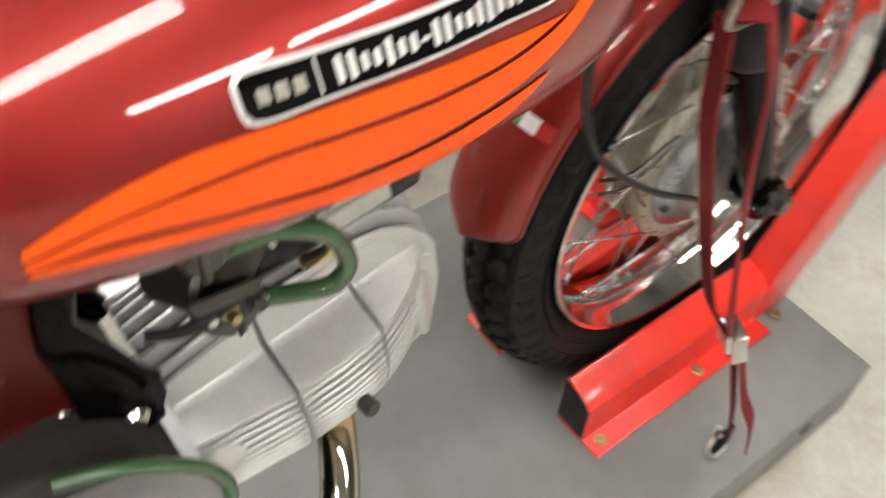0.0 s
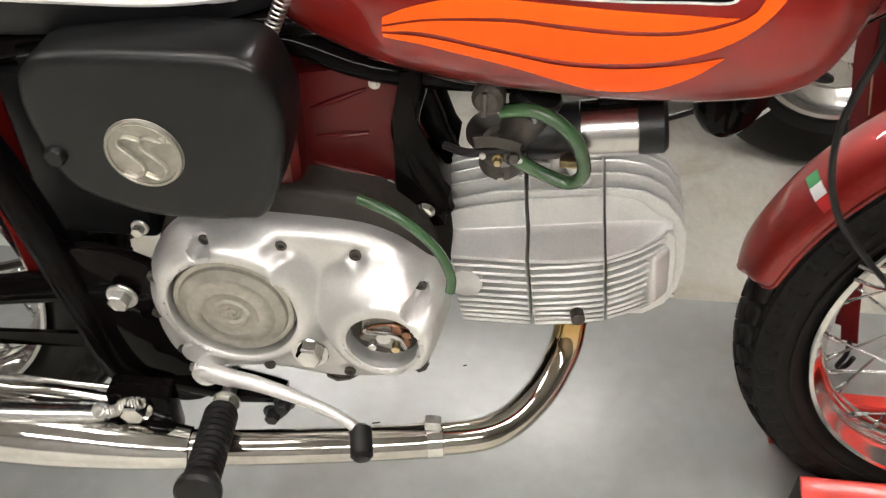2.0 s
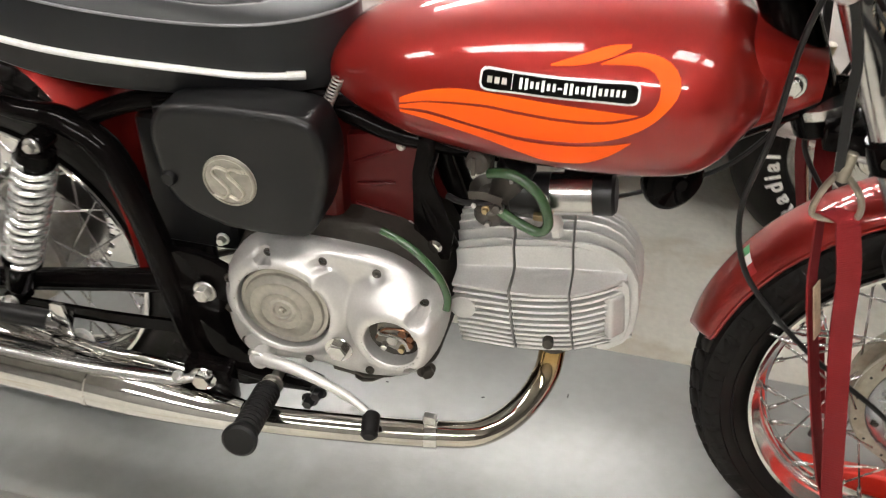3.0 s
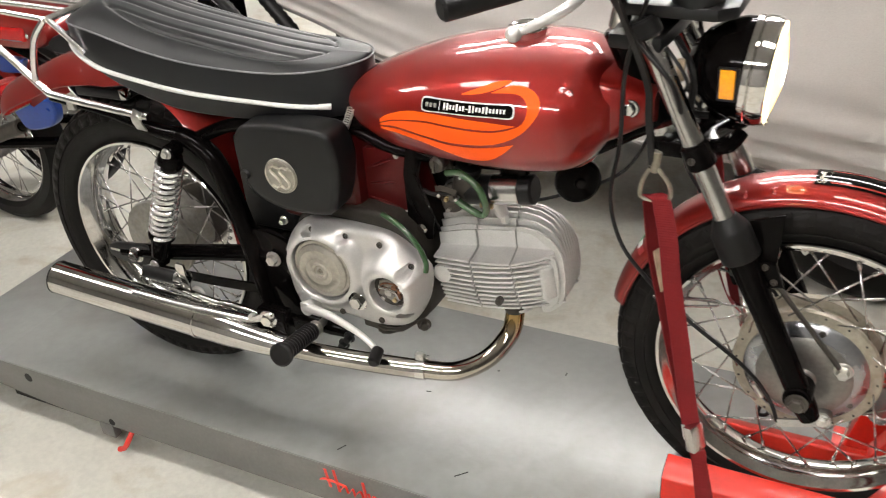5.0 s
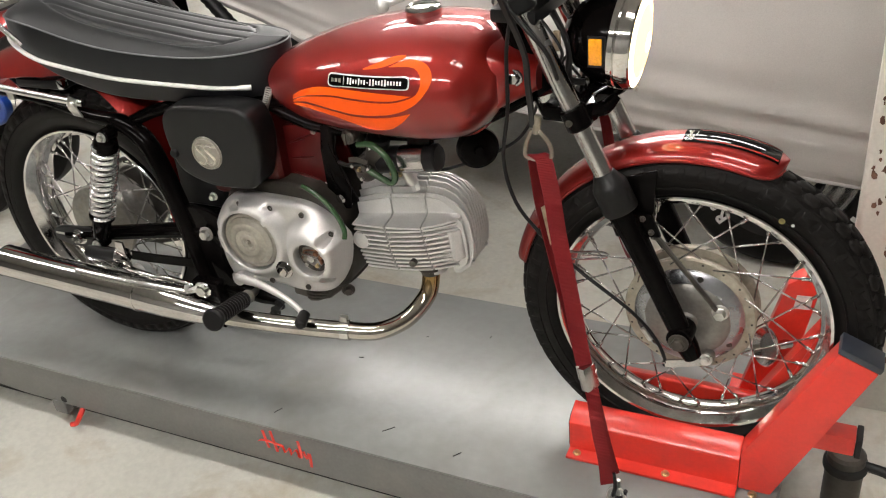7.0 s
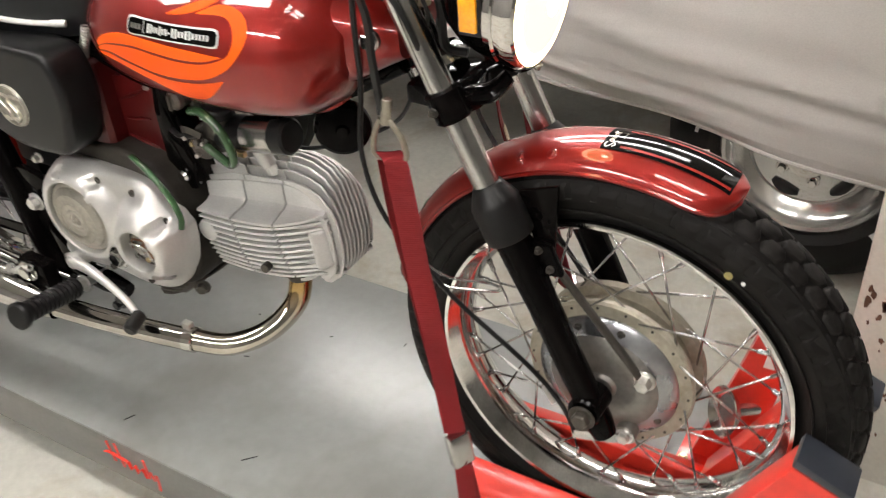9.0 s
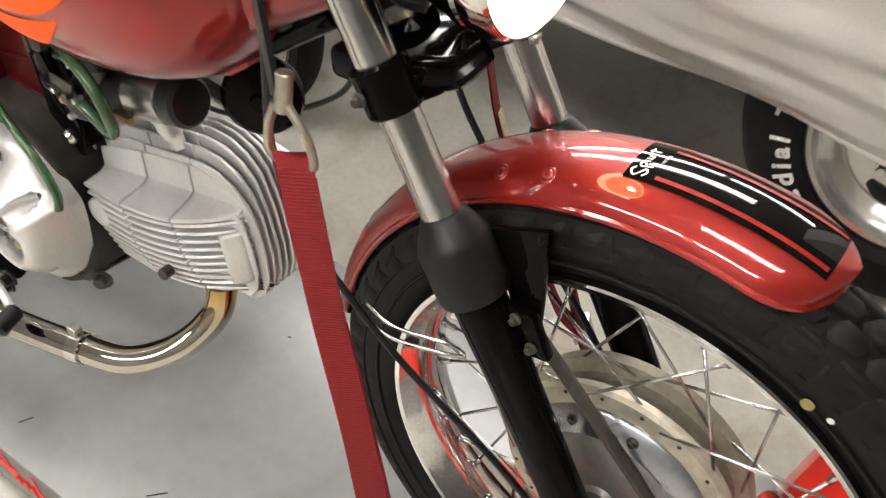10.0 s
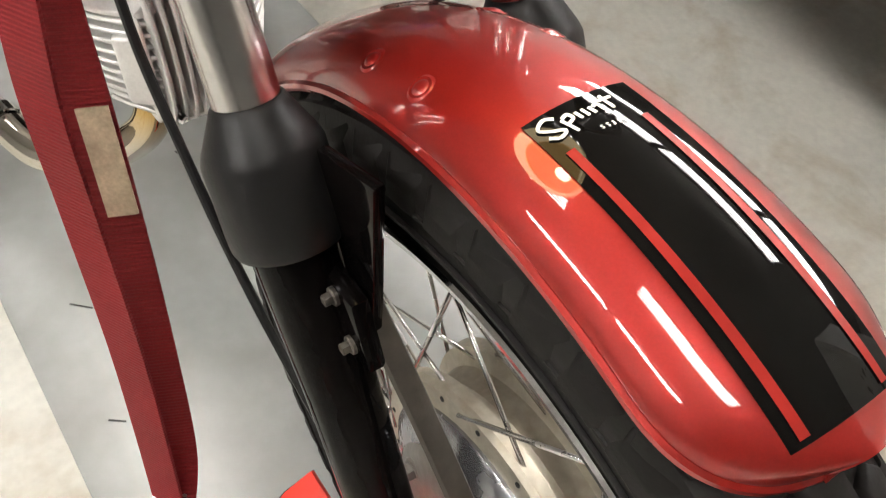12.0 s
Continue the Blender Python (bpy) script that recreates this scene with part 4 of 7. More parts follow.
# fork
for s in (-1, 1):
    y = WY + s * 0.0825
    ax = lambda z, y=y: Vector((fork_x(z), y, z))
    part("fork_tube", rod(ax(0.60), ax(0.945), 0.0172, 24), STEEL, bike, "polished steel fork tube")
    d = (ax(1.0) - ax(0.5)).normalized()
    part("dust_boot", lathe([(0.0175, 0.004), (0.0190, 0.003), (0.0205, 0.0), (0.0295, -0.017), (0.0318, -0.023), (0.0322, -0.060), (0.0318, -0.070), (0.0305, -0.073), (0.02, -0.073)], ax(0.6445), d, 36), RUBBER_SOFT, bike, "moulded rubber dust boot")
    leg = lathe([(0, -0.325), (0.017, -0.322), (0.0205, -0.300), (0.0205, -0.25), (0.0215, -0.10), (0.0235, -0.03), (0.0240, 0.012), (0.02, 0.012)], ax(0.58), d, 28)
    rod((fork_x(0.337), y - 0.024, 0.337), (fork_x(0.337), y + 0.024, 0.337), 0.0235, 24, bm=leg)
    part("fork_leg", leg, BLACK, bike, "gloss black fork leg")
    part("lower_clamp_ring", rod(ax(0.728), ax(0.765), 0.0235, 28, 0.003), BLACK, bike, "black lower fork clamp")
    part("clamp_bolt", hexbolt(ax(0.746) + Vector((-0.005, s * 0.028, 0)), (0, s, 0), 0.0042, 0.005), ALU_DARK, bike)
    part("fork_cap", rod(ax(0.925), ax(0.952), 0.024, 24, 0.004), BLACK_SATIN, bike)
    # fender bracket on the leg
    br = prism([(fork_x(0.60) + 0.012, 0.635), (fork_x(0.60) + 0.066, 0.655), (fork_x(0.56) + 0.044, 0.575), (fork_x(0.54) + 0.032, 0.535), (fork_x(0.53) + 0.012, 0.527)], y - s * 0.024, y - s * 0.017, 0.002)
    part("fender_bracket", br, BLACK, bike, "black fender bracket")
    lug = prism([(fork_x(0.57) - 0.036, 0.575), (fork_x(0.57) + 0.048, 0.572), (fork_x(0.53) + 0.046, 0.530), (fork_x(0.53) - 0.034, 0.520)], y - s * 0.016, y - s * 0.004, 0.004)
    part("leg_lug", lug, BLACK, bike)
    for bx, bz in ((0.030, 0.565), (0.034, 0.540), (-0.028, 0.545), (-0.026, 0.568)):
        part("lug_bolt", hexbolt((fork_x(bz) + bx, y - (s * 0.003 if s < 0 else s * 0.016), bz), (0, -1, 0), 0.0038, 0.005), ALU_DARK, bike)
part("lower_yoke", prism([(1.16, -0.075 + WY), (1.245, -0.08 + WY), (1.255, -0.05 + WY), (1.235, WY), (1.255, 0.05 + WY), (1.245, 0.08 + WY), (1.16, 0.075 + WY)], 0.732, 0.758, 0.006, axis="z"), BLACK, bike, "gloss black lower yoke")
part("upper_yoke", prism([(1.08, -0.09 + WY), (1.165, -0.10 + WY), (1.175, 0.10 + WY), (1.08, 0.09 + WY)], 0.905, 0.930, 0.008, axis="z"), BLACK_SATIN, bike)
part("steering_head", rod((1.165, WY * 0.5, 0.725), (1.075, WY * 0.5, 0.915), 0.030, 24, 0.004), BLACK, bike)
part("head_race", lathe([(0.030, 0), (0.042, 0.004), (0.042, 0.016), (0.034, 0.022), (0.030, 0.024)], (1.168, WY, 0.752), (-0.42, 0, 0.9), 32), STEEL, bike, "bare steel bearing cup")

# headlamp
LAMP = Vector((1.271, WY - 0.005, 0.862))
LD = Vector((1, 0, -0.08)).normalized()
shell = part("headlamp", lathe([(0, -0.088), (0.02775, -0.082), (0.05365, -0.062), (0.07122, -0.035), (0.0777, -0.010), (0.07863, 0.006), (0.074, 0.006)], LAMP, LD, 56), BLACK, bike, "gloss black headlamp shell")
part("lamp_rim", lathe([(0.07955, 0.004), (0.08232, 0.006), (0.08279, 0.014), (0.08048, 0.0165), (0.08279, 0.019), (0.08325, 0.030), (0.08048, 0.040), (0.07678, 0.043), (0.07678, 0.036)], LAMP, LD, 64), CHROME, shell, "chromed lamp rim")
part("lamp_lens", lathe([(0.06105, 0.0462), (0.05365, 0.0487), (0.02775, 0.054), (0.01665, 0.0552), (0.01665, 0.034), (0.06105, 0.034)], LAMP, LD, 56), LENS_EDGE, shell, "lit warm white lamp lens")
part("lens_edge", lathe([(0.06123, 0.046), (0.06845, 0.0425), (0.07678, 0.038), (0.07678, 0.034), (0.06123, 0.034)], LAMP, LD, 56), HEADLIGHT, shell)
part("bulb_glow", lathe([(0.01647, 0.0553), (0.008325, 0.0558), (0, 0.056), (0, 0.036), (0.01647, 0.036)], LAMP, LD, 32), BULB, shell, "bright centre of the lens")
for s in (-1, 1):
    part("side_reflector", box((LAMP.x - 0.023, LAMP.y + s * 0.078 - 0.005, LAMP.z - 0.020), (LAMP.x - 0.001, LAMP.y + s * 0.078 + 0.005, LAMP.z + 0.024), 0.002), AMBER, shell, "amber side reflector")
    part("reflector_frame", box((LAMP.x - 0.026, LAMP.y + s * 0.077 - 0.003, LAMP.z - 0.025), (LAMP.x + 0.004, LAMP.y + s * 0.077 + 0.003, LAMP.z + 0.027), 0.002), BLACK_SATIN, shell)
part("rim_screw", hexbolt(LAMP + Vector((0.034, 0, -0.085)), (0, 0, -1), 0.004, 0.005), ZINC, shell)
for s in (-1, 1):
    part("lamp_bracket", tube([(1.235, WY + s * 0.055, 0.748), (1.262, WY + s * 0.045, 0.752), (1.280, WY + s * 0.03, 0.770)], [0.018, 0.020, 0.014], 12, 6, flat=0.6), BLACK, bike, "black lamp bracket")

# front fender, its sides rolled down, its front lip rounded
F_A0, F_A1, F_R = radians(65.8), radians(171.0), 0.3545
FENDER_Y = WY + 0.0155


def fender_half(a):
    u = (a - F_A0) / (F_A1 - F_A0)
    front = min(1.0, max(0.0, u / 0.100))
    rear = min(1.0, max(0.0, (1 - u) / 0.05))
    w = 0.0585 - 0.0075 * min(1.0, u / 0.5)
    return w * max(0.03, 1 - (1 - front) ** 2.4) ** (1 / 2.4) * math.sqrt(max(0.05, 1 - (1 - rear) ** 2))


def fender_point(a, v, off=0.0):
    """v from -1 (right edge) to 1 (left edge)."""
    h = fender_half(a)
    av = abs(v)
    drop = 0.0275 * av ** 2.2 * (0.55 + 0.45 * h / 0.06)
    rr = F_R - drop + off
    return Vector((FRONT.x + rr * math.cos(a), FENDER_Y + h * math.sin(v * 1.35) / math.sin(1.35) + off * v, FRONT.z + rr * math.sin(a)))


def shell_sheet(fn, a_list, v_list, thick):
    """A sheet with thickness from fn(a, v, offset)."""
    secs = []
    for a in a_list:
        secs.append([fn(a, v, 0.0) for v in v_list] + [fn(a, v, -thick) for v in reversed(v_list)])
    return loft(secs)


fend_a = [F_A0 + (F_A1 - F_A0) * (i / 110) ** 1.7 for i in range(111)]
fender = part("front_fender", shell_sheet(fender_point, fend_a, [j / 12 - 1 for j in range(25)], 0.0022), RED, bike, "glossy red front fender with black decal", 50)
part("fender_lip", tube([fender_point(a, -1.0, -0.001) for a in fend_a] + [fender_point(a, 1.0, -0.001) for a in reversed(fend_a)], 0.0034, 8, 1, closed=True), RED, fender)
for s in (-0.58, 0.58):
    for a in (104.6, 112.2):
        up = fender_point(radians(a), s, 1.0) - fender_point(radians(a), s, 0.0)
        part("rivet_bump", lathe([(0.0078, -0.0006), (0.0062, 0.0004), (0.0046, 0.0003), (0.0036, 0.0010), (0.0018, 0.0014), (0, 0.0013)], fender_point(radians(a), s, 0.0), up, 16), RED, fender)


def on_fender(a0, a1, v0, v1, off, material, name, label="", n=18, taper=0.0):
    rows = []
    for i in range(n + 1):
        a = a0 + (a1 - a0) * i / n
        k = 1 - taper * i / n
        wide = (0.0585 - 0.0075 * min(1.0, (a - F_A0) / (F_A1 - F_A0) / 0.5)) / fender_half(a)
        rows.append([fender_point(a, max(-0.88, min(0.88, (v0 + (v1 - v0) * j / 6) * k * wide)), off) for j in range(7)])
    return part(name, loft(rows, caps=False, closed=False), material, fender, label, 60)


on_fender(radians(68.3), radians(94.9), -0.37, 0.40, 0.0007, DECAL_BLACK, "decal_panel", "black decal with red pinstripes")
on_fender(radians(68.7), radians(91.1), -0.300, -0.240, 0.0012, PINSTRIPE, "pinstripe")
on_fender(radians(68.7), radians(91.2), 0.235, 0.29, 0.0012, PINSTRIPE, "pinstripe")


def on_decal(u, v):
    """u across the fender, v along it."""
    return fender_point(radians(93.2 + 0.50 * v - 0.6 * u), -0.06 + 0.56 * u, 0.0014)


ink([[(-0.36, -0.6), (-0.46, 0.6), (-0.34, 1.8), (-0.24, 1.2)], [(-0.36, -0.6), (-0.24, -1.4), (-0.34, -2.2), (-0.44, -1.4)], [(-0.20, 0.4), (-0.14, -2.4)], [(-0.18, 0.6), (-0.10, 1.0), (-0.08, 0.0), (-0.16, -0.6)],
     [(-0.02, 0.8), (0.0, -0.6)], [(0.06, 0.9), (0.08, -0.6)], [(0.14, 0.8), (0.16, -0.6)], [(0.18, 0.6), (0.24, 0.9), (0.26, -0.6)], [(0.34, 2.2), (0.36, -0.8)], [(0.28, 1.3), (0.44, 1.5)]],
    on_decal, 0.0009, DECAL_WHITE, fender, "script_stroke")
for k, ch in enumerate("SS350"):
    cu = bpy.data.curves.new("letter", "FONT")
    cu.body, cu.size, cu.align_x, cu.offset = ch, 1.0, "CENTER", 0.015
    tmp = bpy.data.objects.new("letter", cu)
    me = bpy.data.meshes.new_from_object(tmp)
    bpy.data.objects.remove(tmp)
    bpy.data.curves.remove(cu)
    for vert in me.vertices:
        vert.co = on_decal(0.07 + 0.066 * k + 0.078 * vert.co.x, -3.7 + 1.05 * vert.co.y)
    me.materials.append(DECAL_WHITE)
    place_mesh("letter", me, fender)
for s, (m1, m2, m3) in ((-0.62, (GREEN_FLAG, DECAL_WHITE, DECAL_RED)),):
    for k, m in enumerate((m1, m2, m3)):
        on_fender(radians(146.5), radians(149.0), -0.20 - 0.27 * k, 0.07 - 0.27 * k, 0.001, m, "flag_sticker")
part("fender_stay", tube([(1.163, -0.055, 0.478), (1.20, -0.060, 0.470), (1.263, -0.052, 0.474), (1.27, -0.05, 0.462), (1.20, -0.062, 0.455), (1.163, -0.058, 0.462)], 0.0022, 8, 4), STEEL, bike, "bent wire cable guide")

# tank
TX = [0.555, 0.57, 0.60, 0.65, 0.70, 0.75, 0.80, 0.88, 0.96, 1.02, 1.05, 1.075, 1.085]
TT = [0.745, 0.772, 0.800, 0.826, 0.846, 0.862, 0.874, 0.888, 0.893, 0.888, 0.876, 0.85, 0.83]
TB = [0.733, 0.714, 0.702, 0.694, 0.686, 0.681, 0.678, 0.676, 0.678, 0.686, 0.700, 0.727, 0.76]
TW = [0.013, 0.039, 0.069, 0.106, 0.134, 0.148, 0.158, 0.166, 0.166, 0.158, 0.142, 0.110, 0.073]
TM = [0.74, 0.745, 0.752, 0.76, 0.768, 0.775, 0.78, 0.785, 0.787, 0.787, 0.787, 0.79, 0.795]


def smooth_interp(x, ys):
    """Blends three nearby samples, so that the tank's lines have no kinks."""
    return float(sum(np.interp(x + d, TX, ys) for d in (-0.018, -0.006, 0.006, 0.018)) / 4)


def tank_side(x, z):
    """Half the tank's width at x and height z."""
    zm = smooth_interp(x, TM)
    up = z > zm
    u = (z - zm) / ((smooth_interp(x, TT) - zm) if up else (zm - smooth_interp(x, TB)))
    p = 2.2 if up else 2.6
    return smooth_interp(x, TW) * max(0.0, 1 - abs(u) ** p) ** (1 / p)


secs = []
for i in range(61):
    x = 0.553 + 0.534 * (i / 60)
    zm, zt, zb, w = (smooth_interp(x, q) for q in (TM, TT, TB, TW))
    ring = []
    for k in range(48):
        a = 2 * math.pi * k / 48
        cx, sz = math.cos(a), math.sin(a)
        p = 2.2 if sz > 0 else 2.6
        h = (zt - zm) if sz > 0 else (zm - zb)
        ring.append(Vector((x, w * math.copysign(abs(cx) ** (2 / p), cx), zm + h * math.copysign(abs(sz) ** (2 / p), sz))))
    secs.append(ring)
tank = part("fuel_tank", loft(secs), RED, bike, "dark candy red fuel tank with orange flames", 60)
part("tank_flange", tube([(x, s * (tank_side(x, smooth_interp(x, TB) + 0.003) + 0.002), smooth_interp(x, TB) + 0.002) for s, xs in ((-1, np.linspace(0.60, 1.05, 24)), (1, np.linspace(1.05, 0.60, 24))) for x in xs], 0.003, 6, 1, closed=True), RED, tank)
neck = []
for u in np.linspace(0, 1, 9):
    x = 1.03 + 0.118 * u
    w = 0.100 - 0.048 * u ** 1.3
    zb, zt = 0.712 + 0.062 * u, 0.868 - 0.040 * u
    zc, h = (zb + zt) / 2, (zt - zb) / 2
    neck.append([Vector((x, w * math.copysign(abs(math.cos(a)) ** 0.6, math.cos(a)), zc + h * math.copysign(abs(math.sin(a)) ** 0.6, math.sin(a)))) for a in np.linspace(0, 2 * math.pi, 33)[:-1]])
part("tank_neck", loft(neck), RED, tank, "red tank mounting neck", 50)
for s in (-1, 1):
    part("mount_grommet", lathe([(0.0, 0.004), (0.010, 0.006), (0.015, 0.004), (0.016, -0.004), (0.0, -0.006)], (1.113, s * 0.062, 0.806), (0, s, 0), 24), RUBBER_SOFT, tank)
    part("mount_bolt", hexbolt((1.113, s * 0.066, 0.806), (0, s, 0), 0.0105, 0.008), STEEL, tank)
part("filler_cap", lathe([(0.028, -0.006), (0.033, 0.0), (0.034, 0.012), (0.0315, 0.0165), (0.026, 0.0185), (0.023, 0.017), (0.015, 0.0185), (0, 0.019)], (0.920, 0.0, 0.889), (-0.02, 0, 1), 40), CHROME, tank, "chromed filler cap")


def tank_ribbon(upper, lower, side, off, material, name, n=30, across=5, label=""):
    """A decal on the tank between two lines of (x, z)."""
    def resample(pts):
        path = catmull([(p[0], 0, p[1]) for p in pts], 10)
        d = [0.0]
        for a, b in zip(path, path[1:]):
            d.append(d[-1] + (b - a).length)
        t = np.linspace(0, d[-1], n + 1)
        return [(float(np.interp(q, d, [v.x for v in path])), float(np.interp(q, d, [v.z for v in path]))) for q in t]
    rows = []
    for (xa, za), (xb, zb) in zip(resample(upper), resample(lower)):
        row = []
        for j in range(across + 1):
            f = j / across
            x, z = xa + (xb - xa) * f, za + (zb - za) * f
            row.append(Vector((x, side * (tank_side(x, z) + off), z)))
        rows.append(row)
    return part(name, loft(rows, caps=False, closed=False), material, tank, label, 70)


for side in (-1, 1):
    tank_ribbon([(0.697, 0.767), (0.718, 0.780), (0.753, 0.793), (0.793, 0.799), (0.885, 0.800), (0.962, 0.799)],
                [(0.696, 0.760), (0.733, 0.774), (0.794, 0.785), (0.838, 0.785), (0.887, 0.785), (0.927, 0.788), (0.962, 0.7985)], side, 0.0008, ORANGE, "flame", label="orange flame decal")
    tank_ribbon([(0.696, 0.758), (0.733, 0.772), (0.795, 0.782), (0.839, 0.7815), (0.887, 0.7815), (0.928, 0.785), (0.966, 0.798), (0.978, 0.812), (0.979, 0.828), (0.970, 0.840), (0.953, 0.844), (0.917, 0.8415)],
                [(0.696, 0.754), (0.733, 0.762), (0.795, 0.758), (0.840, 0.754), (0.889, 0.757), (0.930, 0.765), (0.968, 0.784), (0.992, 0.810), (0.999, 0.829), (0.990, 0.845), (0.970, 0.853), (0.945, 0.853), (0.916, 0.842)], side, 0.0008, ORANGE, "flame", 48)
    tank_ribbon([(0.696, 0.752), (0.733, 0.758), (0.795, 0.7545), (0.840, 0.7495), (0.889, 0.752), (0.925, 0.758), (0.958, 0.767)],
                [(0.697, 0.749), (0.732, 0.750), (0.795, 0.743), (0.839, 0.731), (0.870, 0.723), (0.908, 0.728), (0.937, 0.746), (0.958, 0.766)], side, 0.0008, ORANGE, "flame")
    tank_ribbon([(0.866, 0.836), (0.895, 0.847), (0.922, 0.856), (0.944, 0.859)], [(0.866, 0.8345), (0.897, 0.839), (0.924, 0.847), (0.944, 0.8565)], side, 0.0008, ORANGE, "flame", 14)
    # badge plate: white edge, black field, plain pale bars in place of the lettering

    def badge_line(u0, u1, dv):
        return [(u, 0.813 + (u - 0.794) * 0.045 + dv) for u in np.linspace(u0, u1, 6)]
    tank_ribbon([(0.7925, 0.815)] + badge_line(0.797, 0.956, 0.0105) + [(0.9605, 0.821)], [(0.7925, 0.813)] + badge_line(0.797, 0.956, -0.0105) + [(0.9605, 0.819)], side, 0.0022, DECAL_WHITE, "badge_edge", 40, label="white-edged black tank badge")
    tank_ribbon([(0.7950, 0.815)] + badge_line(0.799, 0.954, 0.0085) + [(0.958, 0.821)], [(0.7950, 0.813)] + badge_line(0.799, 0.954, -0.0085) + [(0.958, 0.819)], side, 0.0028, DECAL_BLACK, "badge_field", 40)
    marks = [(0.804, 0.0055, 0.0034), (0.812, 0.0055, 0.0034), (0.820, 0.0055, 0.0034), (0.8285, 0.0009, 0.008)]
    marks += [(0.838 + 0.0059 * k, 0.0034 if h > 0.002 else 0.0046, h) for k, h in enumerate((0.0058, 0.0058, 0.0036, 0.0036, 0.0058, 0.0036, 0.0040, 0.0010, 0.0058, 0.0058, 0.0036, 0.0036, 0.0052, 0.0058, 0.0036, 0.0036, 0.0036, 0.0036, 0.0036))]
    for u, w, h in marks:
        tank_ribbon(badge_line(u - w / 2, u + w / 2, h), badge_line(u - w / 2, u + w / 2, -h * 0.8), side, 0.0034, PEWTER if u < 0.825 else DECAL_WHITE, "badge_bar", 2, 1)

# seat with a quilted top panel, thin piping and bright trim
SEAT_TAIL, SEAT_NOSE = -0.072, 0.606
SX = [-0.072, -0.04, 0.0, 0.04, 0.076, 0.146, 0.216, 0.286, 0.36, 0.43, 0.533, 0.585, 0.606]
S_WELT = [0.872, 0.876, 0.877, 0.873, 0.864, 0.846, 0.833, 0.823, 0.817, 0.814, 0.817, 0.822, 0.824]
S_TRIM = [0.834, 0.830, 0.818, 0.799, 0.790, 0.780, 0.771, 0.764, 0.760, 0.757, 0.752, 0.748, 0.746]
S_BOT = [0.824, 0.820, 0.806, 0.786, 0.766, 0.742, 0.727, 0.720, 0.718, 0.720, 0.726, 0.728, 0.728]
S_CROWN = [0.012, 0.018, 0.023, 0.025, 0.026, 0.027, 0.028, 0.028, 0.025, 0.019, 0.009, 0.005, 0.004]


def seat_half(x):
    """Half the seat's width: round at the tail, blunter at the nose."""
    w = 0.127 - 0.040 * max(0.0, (x - 0.22) / 0.39) ** 1.3
    if x < SEAT_TAIL + 0.14:
        w *= max(0.0, 1 - min(1.0, (SEAT_TAIL + 0.14 - x) / 0.14) ** 2.6) ** (1 / 2.6)
    if x > SEAT_NOSE - 0.14:
        w *= max(0.0, 1 - min(1.0, (x - SEAT_NOSE + 0.14) / 0.14) ** 2.1) ** (1 / 2.1)
    return max(0.004, w)


def sv(x, ys):
    return float(sum(np.interp(x + d * 0.03, SX, ys) for d in (-1, -0.75, -0.5, -0.25, 0, 0.25, 0.5, 0.75, 1)) / 9)


def seat_top(x, v):
    """Height over the piping: a soft crown with shallow stitched grooves in the middle panel."""
    y = v * seat_half(x)
    h = sv(x, S_CROWN) * (1 - abs(v) ** 4.0) + 0.004 * (1 - abs(v)) * min(1.0, (1 - abs(v)) * 8)
    u = (x - 0.262) / 0.268
    if abs(u) < 1.0:
        rim = 0.082 * (1 - abs(u) ** (3.2 if u < 0 else 5.0)) ** 0.6
        fade = min(1.0, (1 - abs(u)) / 0.08)
        for g in (-0.052, -0.0175, 0.0175, 0.052):
            if abs(g) < rim + 0.004:
                h -= 0.0024 * fade * math.exp(-((y - g) / 0.0048) ** 2)
        h -= 0.0030 * math.exp(-((abs(y) - rim) / 0.0042) ** 2)
        if abs(y) < rim:
            h += 0.0012 * fade * min(1.0, (rim - abs(y)) / 0.012)
    return h


rows = []
for i in range(141):
    x = (SEAT_TAIL + SEAT_NOSE) / 2 - (SEAT_NOSE - SEAT_TAIL) / 2 * math.cos(math.pi * (0.004 + 0.992 * i / 140))
    hw, zw, zb = seat_half(x), sv(x, S_WELT), sv(x, S_BOT)
    row = [Vector((x, -hw * 0.94, zb)), Vector((x, -hw * 0.985, zb + 0.006)), Vector((x, -hw * 1.0, zb + 0.5 * (zw - zb))), Vector((x, -hw * 0.995, zw - 0.003))]
    row += [Vector((x, v * hw * 0.985, zw + seat_top(x, v))) for v in np.linspace(-1, 1, 121)]
    row += [Vector((x, hw * 0.995, zw - 0.003)), Vector((x, hw, zb + 0.5 * (zw - zb))), Vector((x, hw * 0.985, zb + 0.006)), Vector((x, hw * 0.94, zb))]
    rows.append(row)
seat = part("seat", loft(rows), VINYL, bike, "black vinyl dual seat with stitched ribs", 48)


def round_seat(ys, out, x_front, n=48):
    """A line round the seat's tail from one flank to the other."""
    xs = [SEAT_TAIL + 0.0006 + (x_front - SEAT_TAIL) * (1 - math.cos(math.pi * k / 2 / n)) for k in range(n + 1)]
    near = [(x, -seat_half(x) - out, sv(x, ys)) for x in reversed(xs)]
    return near + [(x, -y, z) for x, y, z in reversed(near)]


